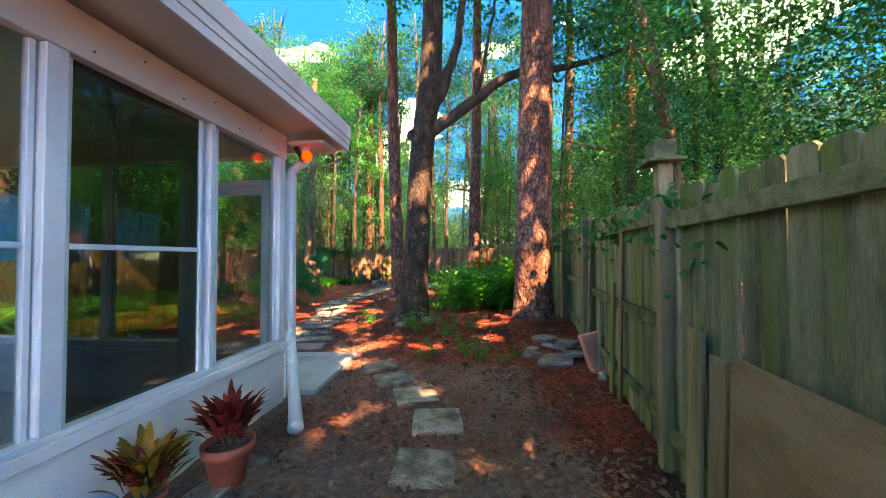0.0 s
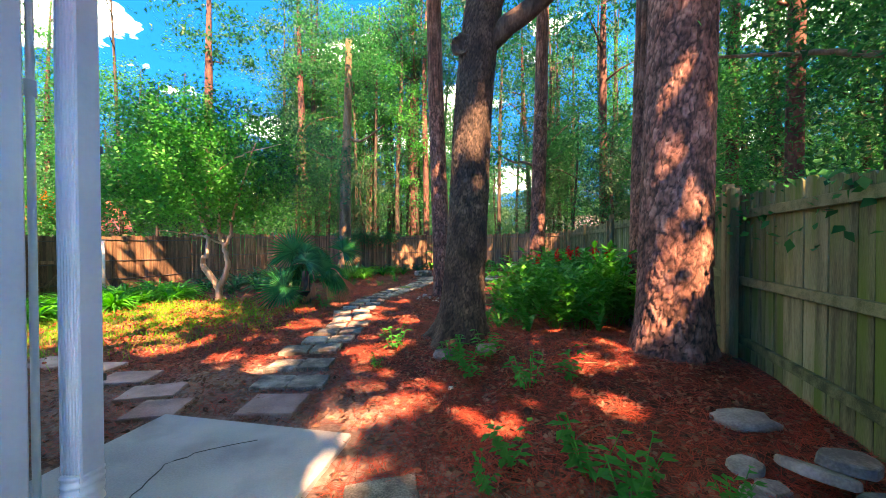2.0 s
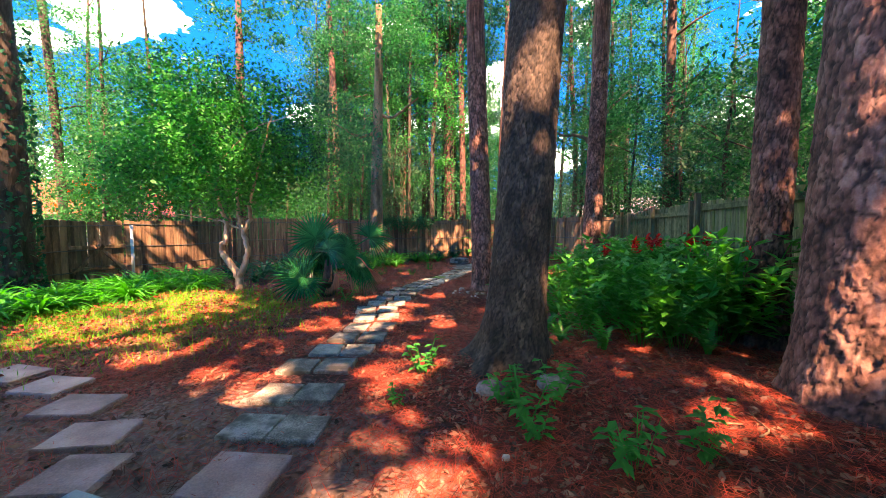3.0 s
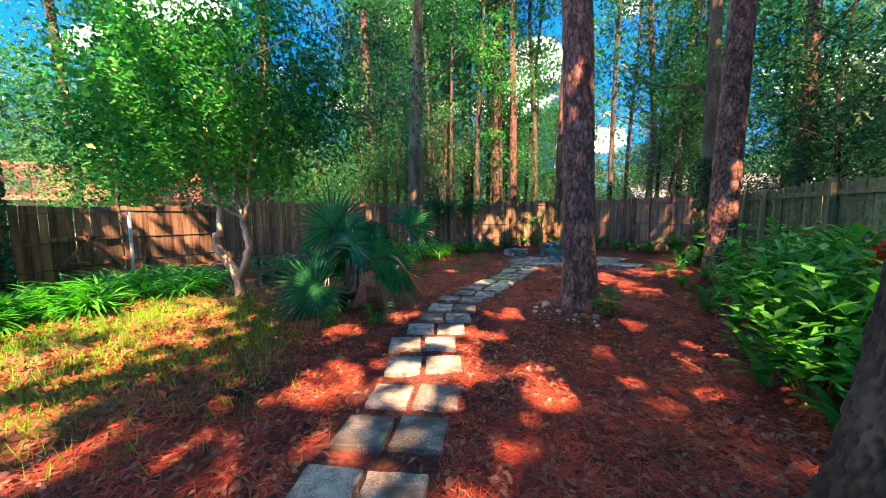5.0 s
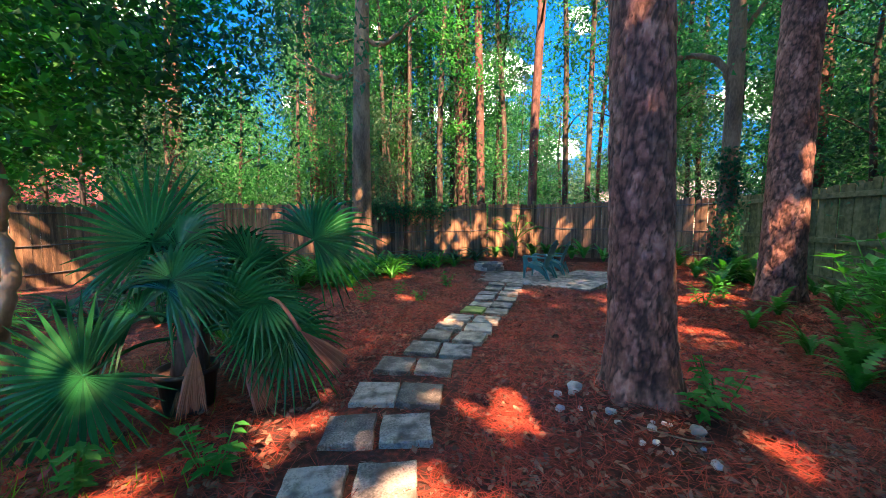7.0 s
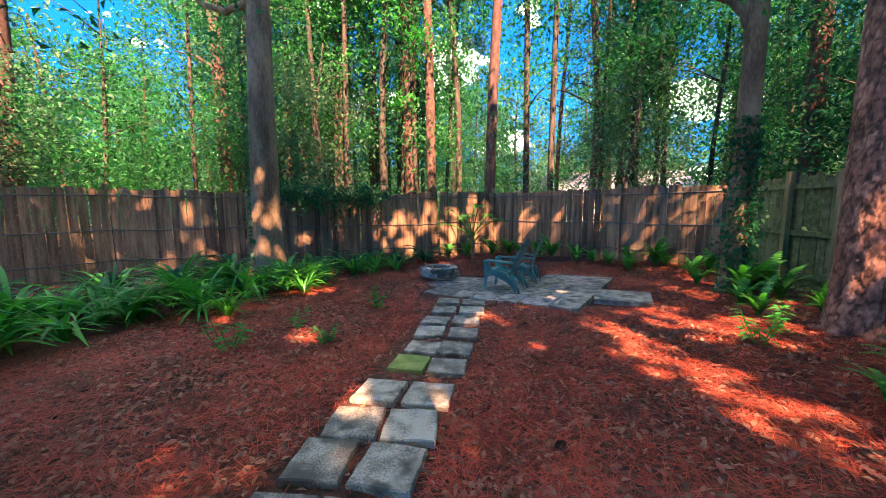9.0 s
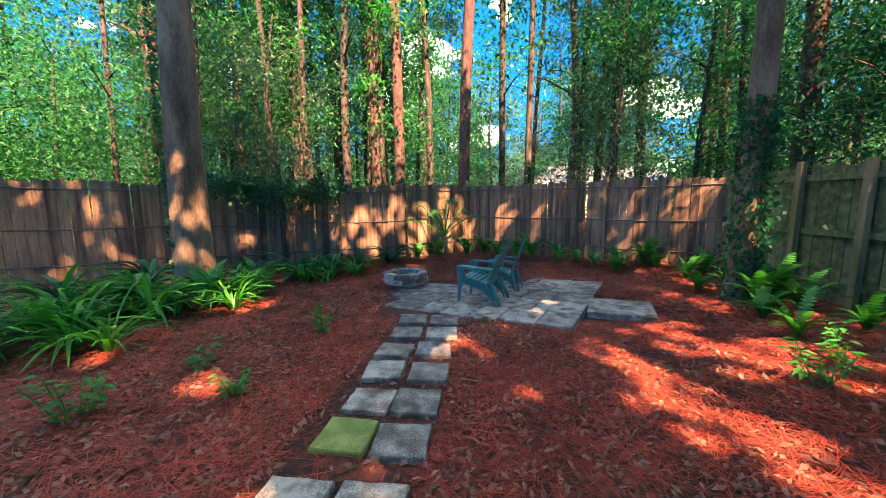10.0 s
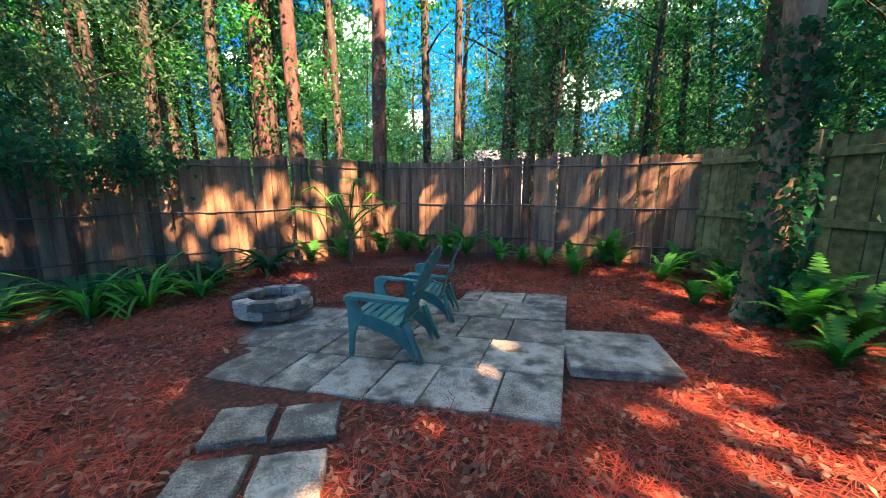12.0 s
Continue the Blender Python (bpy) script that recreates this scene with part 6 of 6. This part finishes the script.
# ivy on the fence
ivy = []
for k in range(70):
    t = rp.uniform(0, 1)
    ivy.append(np.array([-6.0 - 2.6 * t, 20.15 - 1.35 * t, 1.9]) + rp.normal(size=(42, 3)) * np.array([0.16, 0.16, 0.14]) - np.array([0, 0.1, max(0, rp.normal() * 0.22)]))
tagged(part("ivy", leaf_mesh("fence_ivy", np.concatenate(ivy), 0.07, 0.055, 0.2, 0.3, 91), M_LEAF_DARK), "dark ivy heaped over the fence top", "ivy", kind="stuff")
vin = []
for k in range(46):
    y = rp.uniform(2.0, 9.0)
    x = np.interp(y, [2.5, 4.85, 7.3, 9], [1.42, 1.80, 2.2, 2.2]) - 0.08
    vin.append(np.array([x, y, 2.0 - abs(rp.normal()) * 0.3]) + rp.normal(size=(12, 3)) * np.array([0.08, 0.16, 0.12]))
tagged(part("creeper", leaf_mesh("fence_creeper", np.concatenate(vin), 0.075, 0.048, 0.3, 0.3, 92), M_LEAF), "thin creeper sprawling along the fence top", "creeper", kind="stuff")

# ---- stones ----
def rock(name, x, y, size, mat, label, cat="stone", group="", seed=0, rot=(0, 0, 0), sink=0.3, flat=1.0):
    bm = bmesh.new()
    bmesh.ops.create_icosphere(bm, subdivisions=3, radius=0.5)
    o = Vector((seed * 1.7, seed * 0.9, seed))
    for v in bm.verts:
        q = v.co.normalized()
        cut = max(abs(q.x), abs(q.y), abs(q.z))
        v.co = q * 0.5 * (0.55 + 0.45 / cut * 0.75 + 0.22 * noise.noise(q * 1.6 + o) + 0.07 * noise.noise(q * 5 + o))
        v.co = Vector((v.co.x * size[0], v.co.y * size[1], v.co.z * size[2]))
    ob = part(name, bm, mat, smooth=flat < 0.5)
    ob.matrix_basis = pose(x, y, gf(x, y) + size[2] * (0.5 - sink), *rot)
    return tagged(ob, label, cat, group)


def flag(x, y, z, w, d, h, yaw, mat, label, tilt=(0, 0), seed=0):
    r = random.Random(seed)
    bm = bmesh.new()
    k = 9
    rad = [r.uniform(0.82, 1.1) for _ in range(k)]
    lo = [bm.verts.new((w / 2 * rad[i] * math.cos(6.283 * i / k), d / 2 * rad[i] * math.sin(6.283 * i / k), 0)) for i in range(k)]
    hi = [bm.verts.new((v.co.x * 0.97, v.co.y * 0.97, h + r.uniform(-0.006, 0.006))) for v in lo]
    for i in range(k):
        bm.faces.new((lo[i], lo[(i + 1) % k], hi[(i + 1) % k], hi[i]))
    bm.faces.new(hi)
    bm.faces.new(lo[::-1])
    bmesh.ops.bevel(bm, geom=bm.edges[:], offset=0.008, segments=1, affect="EDGES")
    ob = part("flagstone", bm, mat)
    ob.matrix_basis = pose(x, y, gf(x, y) + z, tilt[0], tilt[1], yaw)
    return tagged(ob, label, "stone", "stones by the fence")


flag(1.22, 4.62, 0.02, 0.62, 0.42, 0.05, 35, M_STONE, "broad grey flagstone lying on the straw", (3, -2), 1)
flag(1.28, 5.02, 0.10, 0.34, 0.26, 0.05, -20, M_STONE, "tilted slate piece on the stone heap", (-14, 8), 2)
flag(1.50, 5.10, 0.11, 0.36, 0.2, 0.07, 10, M_STONE, "pale split stone on the stone heap", (4, 4), 3)
flag(1.50, 4.86, 0.05, 0.34, 0.22, 0.05, -8, M_STONE, "grey stone in the stone heap", (2, 0), 4)
flag(1.02, 5.15, 0.02, 0.22, 0.18, 0.05, 40, M_STONE, "small grey stone by the heap", (0, 0), 5)
flag(0.88, 4.85, 0.02, 0.22, 0.14, 0.05, 60, M_STONE, "small slate piece in the straw", (4, 2), 6)
flag(1.05, 4.98, 0.0, 0.2, 0.15, 0.05, 15, M_STONE, "small dark stone in the straw", (0, 5), 8)
rock("round_stone", 1.34, 5.72, (0.46, 0.32, 0.12), M_STONE, "large round grey stone on pine straw", group="stones by the fence", seed=3, flat=0.2)
bm = bmesh.new()
box(bm, -0.14, 0.14, -0.24, 0.24, 0, 0.085, 0.014)
bmesh.ops.subdivide_edges(bm, edges=bm.edges[:], cuts=2, use_grid_fill=True)
for v in bm.verts:
    v.co += Vector((0.02 * noise.noise(v.co * 6), 0.025 * noise.noise(v.co * 5 + Vector((7, 0, 0))), 0.018 * noise.noise(v.co * 8 + Vector((0, 9, 0)))))
pk = part("leaning_stone", bm, M_STONE_PINK)
pk.matrix_basis = pose(1.62, 4.42, gf(1.62, 4.42) + 0.21, 72, -10, 14)
tagged(pk, "pink sandstone slab leaning against the fence", "stone", "stones by the fence")
for x, y, s, sd in ((1.55, 3.98, 0.12, 21), (1.62, 4.12, 0.13, 22), (1.66, 3.9, 0.1, 23), (1.58, 3.25, 0.14, 24)):
    rock("rubble", x, y, (s, s * 0.8, s * 0.7), M_STONE_WHITE, "small pale rubble stone by the fence", group="rubble", seed=sd, rot=(0, 0, sd * 37))
rock("oak_stone", -0.66, 7.02, (0.28, 0.16, 0.17), M_STONE, "squared pinkish stone at the oak's foot", seed=31, rot=(0, 0, 10))
rock("oak_stone", -1.15, 6.88, (0.3, 0.2, 0.14), M_STONE, "grey stone half buried at the oak's foot", seed=32, rot=(0, 0, -15))
rock("pebble_large", -0.95, 6.15, (0.06, 0.05, 0.05), M_STONE_WHITE, "white pebble in the straw", seed=33)
for k in range(24):
    a = radians(rp.uniform(180, 320))
    d = rp.uniform(0.38, 0.72)
    s = rp.uniform(0.03, 0.075) * (1.9 if k < 2 else 1)
    rock("pebble", -2.08 + d * math.cos(a), 11.62 + d * math.sin(a), (s, s * 0.8, s * 0.7), M_STONE_WHITE, "pale pebble round the pine's foot", "pebble", "pebbles round the pine", k + 50, (0, 0, k * 31), 0.2, 0.2)

# ---- potted crotons ----
def potted(x, y, s, leaf_mats, label, seed):
    r = np.random.default_rng(seed)
    t = thing("potted_plant", label, "potted plant", pose(x, y, gf(x, y)), "potted crotons")
    bm = bmesh.new()
    prof = [(0.0, 0.0), (0.085, 0.0), (0.118, 0.18), (0.135, 0.18), (0.14, 0.235), (0.125, 0.235), (0.118, 0.20), (0.0, 0.20)]
    vs = [bm.verts.new((px * s, 0, pz * s)) for px, pz in prof]
    es = [bm.edges.new((a, c)) for a, c in zip(vs, vs[1:])]
    bmesh.ops.spin(bm, geom=vs + es, axis=(0, 0, 1), cent=(0, 0, 0), steps=26, angle=2 * math.pi)
    bmesh.ops.remove_doubles(bm, verts=bm.verts[:], dist=0.0005)
    bmesh.ops.recalc_face_normals(bm, faces=bm.faces[:])
    part("pot", bm, M_TERRA, t, "terracotta flower pot", True)
    bm = bmesh.new()
    bmesh.ops.create_circle(bm, cap_ends=True, segments=24, radius=0.116 * s, matrix=pose(0, 0, 0.208 * s))
    part("soil", bm, M_SOIL, t)
    runs = []
    for k in range(5):
        a = r.uniform(0, 6.28)
        runs.append(([(0.02 * math.cos(a), 0.02 * math.sin(a), 0.2 * s), (0.06 * math.cos(a), 0.06 * math.sin(a), 0.3 * s), (0.12 * math.cos(a), 0.12 * math.sin(a), 0.42 * s)], [0.007, 0.006, 0.004], 6))
    part("stem", tubes("stem", runs), M_BARK_GREY, t)
    for i, mt in enumerate(leaf_mats):
        me = blades_mesh("croton_leaf", r, 46, 0.13, 0.042, 1.35, 0.25, 0.12)
        ob = part("foliage", me, mt, t)
        ob.matrix_basis = pose(0, 0, 0.27 * s + 0.05 * i, 0, 0, i * 70)


potted(-1.50, 2.22, 1.12, (M_CROTON, M_CROTON, M_CROTON), "terracotta pot with a dark red croton by the wall", 401)
potted(-1.72, 1.86, 0.72, (M_CROTON_Y, M_CROTON, M_CROTON_Y), "terracotta pot with a yellow and green croton by the wall", 402)
plank = part("pot_board", boxmesh(-0.1, 0.1, -0.5, 0.45, 0, 0.025, 0.004), M_PAVER)
plank.matrix_basis = pose(-1.56, 2.05, gf(-1.56, 2.05) + 0.0, 0, 0, -14)
tagged(plank, "flat concrete edging strip under the pots", "edging")

# ---- neighbours' houses far behind the fence ----
def far_house(x, y, w, d, h, yaw, roof_mat, label):
    t = thing("house", label, "house", pose(x, y, 0, 0, 0, yaw))
    part("wall", boxmesh(-w / 2, w / 2, -d / 2, d / 2, 0, h, 0.02), M_HOUSE, t)
    bm = bmesh.new()
    o = 0.5
    v = [bm.verts.new(c) for c in ((-w / 2 - o, -d / 2 - o, h), (w / 2 + o, -d / 2 - o, h), (w / 2 + o, d / 2 + o, h), (-w / 2 - o, d / 2 + o, h), (-w / 2 - o, 0, h + d * 0.28), (w / 2 + o, 0, h + d * 0.28))]
    for q in ((0, 1, 5, 4), (2, 3, 4, 5), (0, 4, 3), (1, 2, 5), (0, 3, 2, 1)):
        bm.faces.new([v[i] for i in q])
    part("roof", bm, roof_mat, t)
    for k in range(3):
        wx = -w / 2 + w * (k + 0.5) / 3
        wnd = part("window", boxmesh(wx - 0.5, wx + 0.5, -d / 2 - 0.03, -d / 2 + 0.02, 0.9, 2.0, 0.01), M_DARK, t)
        part("frame", boxmesh(wx - 0.56, wx + 0.56, -d / 2 - 0.05, -d / 2 - 0.032, 0.82, 0.9, 0.005), M_WHITE, wnd)


far_house(-30, 17.5, 11, 8, 2.3, 60, M_ROOF_RED, "low house with a red roof beyond the fence")
far_house(-31, 8.0, 9, 8, 2.6, 80, M_ROOF_GREY, "low house with a grey shingle roof beyond the fence")
far_house(8, 48, 12, 8, 2.8, 5, M_ROOF_GREY, "pale house glimpsed through the woods")

# ---- pine straw, litter and grass ----
def strewn(n, x0, x1, y0, y1, seed):
    r = np.random.default_rng(seed)
    x, y = r.uniform(x0, x1, n), r.uniform(y0, y1, n)
    return r, x, y


def needle_mesh(name, x, y, length, width, r, lift=0.012):
    n = len(x)
    a = r.uniform(0, 2 * math.pi, n)
    ln = length * r.uniform(0.5, 1.2, n) / 2
    dx, dy = np.cos(a) * ln, np.sin(a) * ln
    px, py = -np.sin(a) * width / 2, np.cos(a) * width / 2
    z = gz(x, y) + r.uniform(0.004, lift, n)
    tz = r.uniform(-0.2, 0.2, n) * ln
    v = np.empty((n, 4, 3))
    for i, (s, q) in enumerate(((-1, -1), (1, -0.4), (1, 0.4), (-1, 1))):
        v[:, i, 0] = x + s * dx + q * px
        v[:, i, 1] = y + s * dy + q * py
        v[:, i, 2] = z + s * tz
    f = np.arange(n * 4).reshape(n, 4)
    return np_mesh(name, v.reshape(-1, 3), f)


r, x, y = strewn(260000, -7.5, 2.0, 2.6, 20.5, 501)
share = np.clip(1 - 0.8 * soil_share(x, y) - 0.7 * grass_share(x, y), 0.05, 1) * (0.45 + 0.55 * np.clip(np.sin(2.3 * x + 1.1 * y) * np.sin(1.9 * y - 0.7 * x) + 0.7, 0, 1))
patch = (x > -4.4) & (x < -1.0) & (y > 16.6) & (y < 18.9)
stone_line = np.interp(y, [6, 8, 10, 12, 16.6], [-2.8, -3.2, -3.8, -3.9, -3.6])
on_path = (np.abs(x - stone_line) < 0.42) & (y > 6.2) & (y < 16.7) & (r.uniform(size=len(x)) < 0.88)
slab_zone = (x > -3.3) & (x < -1.5) & (y > 3.6) & (y < 5.3)
ok = (r.uniform(size=len(x)) < share) & ~patch & ~on_path & ~slab_zone & (x > -1.7) | ((y > 4.5) & (r.uniform(size=len(x)) < share) & ~patch & ~on_path & ~slab_zone)
tagged(part("pine_straw", needle_mesh("pine_straw", x[ok], y[ok], 0.21, 0.0046, r, 0.035), M_NEEDLE), "loose red-brown pine needles strewn over the ground", "pine straw", kind="stuff")
r, x, y = strewn(60000, -7.5, 2.0, 1.0, 20.5, 502)
ok = ~((x < -1.7) & (y < 3.7)) & ~((np.abs(x - np.interp(y, [6, 8, 10, 12, 16.6], [-2.8, -3.2, -3.8, -3.9, -3.6])) < 0.42) & (y > 6.2) & (y < 16.7) & (r.uniform(size=len(x)) < 0.85)) & ~((x > -4.4) & (x < -1.0) & (y > 16.6) & (y < 18.9) & (r.uniform(size=len(x)) < 0.97)) & ~((x > -3.3) & (x < -1.5) & (y > 3.6) & (y < 5.3))
pts = np.stack([x[ok], y[ok], gz(x[ok], y[ok]) + 0.018], 1)
tagged(part("leaf_litter", leaf_mesh("leaf_litter", pts, 0.062, 0.03, 1.6, 0.0, 503), M_LITTER), "curled dry brown leaves among the needles", "leaf litter", kind="stuff")
r, x, y = strewn(9000, -12, -4.5, 5.6, 12, 505)
ok = r.uniform(size=len(x)) < grass_share(x, y)
pts = np.stack([x[ok], y[ok], gz(x[ok], y[ok]) + r.uniform(0.02, 0.07, ok.sum())], 1)
tagged(part("lawn_litter", leaf_mesh("lawn_litter", pts, 0.07, 0.036, 1.4, 0.0, 506), M_NEEDLE), "red-brown fallen leaves caught in the grass", "leaf litter", kind="stuff")
r, x, y = strewn(60000, -13, -4.0, 5.2, 13, 504)
ok = r.uniform(size=len(x)) < grass_share(x, y) * (0.35 + 0.65 * (np.sin(3 * x + y) * np.sin(2.6 * y) > -0.2))
x, y = x[ok], y[ok]
n = len(x)
hgt = r.uniform(0.05, 0.16, n)
a = r.uniform(0, 6.283, n)
v = np.empty((n, 3, 3))
v[:, 0] = np.stack([x - np.cos(a) * 0.005, y - np.sin(a) * 0.005, gz(x, y) - 0.01], 1)
v[:, 1] = np.stack([x + np.cos(a) * 0.005, y + np.sin(a) * 0.005, gz(x, y) - 0.01], 1)
v[:, 2] = np.stack([x + r.normal(size=n) * 0.05, y + r.normal(size=n) * 0.05, gz(x, y) + hgt], 1)
tagged(part("grass", np_mesh("grass", v.reshape(-1, 3), np.arange(n * 3).reshape(n, 3)), M_GRASS), "thin patchy yellow-green grass", "grass", kind="stuff")

# fallen twigs and cones
rt = np.random.default_rng(611)
for k in range(26):
    x, y = rt.uniform(-5.5, 1.0), rt.uniform(4.5, 15.5)
    if abs(x - np.interp(y, [6, 8, 10, 12, 16.6], [-2.8, -3.2, -3.8, -3.9, -3.6])) < 0.55 or (x < -1.4 and y < 5.5):
        continue
    a, ln = rt.uniform(0, 6.28), rt.uniform(0.2, 0.55)
    pts = [(math.cos(a + 0.3 * rt.normal()) * ln * s, math.sin(a + 0.3 * rt.normal()) * ln * s, 0.02 + 0.012 * rt.uniform()) for s in (-0.5, -0.2, 0.15, 0.5)]
    ob = part("twig", tubes("twig", [(smooth_line(pts, 9), list(np.linspace(0.007, 0.003, 9)), 6)]), M_BARK_GREY)
    ob.matrix_basis = pose(x, y, gf(x, y))
    tagged(ob, "thin fallen twig on the pine straw", "twig", "fallen twigs")


def cone_mesh():
    """A pine cone: rings of scales round a short spindle."""
    vs, fs = [], []
    for i in range(9):
        t = i / 8
        rad = 0.028 * math.sin(math.pi * (0.12 + 0.8 * t)) + 0.004
        for k in range(8):
            a = 2 * math.pi * (k + 0.5 * (i % 2)) / 8
            c, s = math.cos(a), math.sin(a)
            k0 = len(vs)
            z = 0.085 * t
            vs += [(c * rad * 0.4 - s * 0.008, s * rad * 0.4 + c * 0.008, z), (c * rad * 0.4 + s * 0.008, s * rad * 0.4 - c * 0.008, z), (c * rad + s * 0.006, s * rad - c * 0.006, z + 0.009), (c * rad - s * 0.006, s * rad + c * 0.006, z + 0.009)]
            fs.append((k0, k0 + 1, k0 + 2, k0 + 3))
    me = bpy.data.meshes.new("pine_cone")
    me.from_pydata(vs, [], fs)
    me.materials.append(M_BARK_RED)
    return me


cone = cone_mesh()
for x, y, a in ((-0.25, 5.75, 20), (-1.0, 9.2, 130), (0.1, 4.5, 250), (-4.7, 8.2, 80), (-2.6, 13.2, 310)):
    ob = new("pine_cone", cone)
    ob.matrix_basis = pose(x, y, gf(x, y) + 0.03, 84, 0, a)
    tagged(ob, "brown open pine cone lying on the straw", "pine cone", "pine cones")
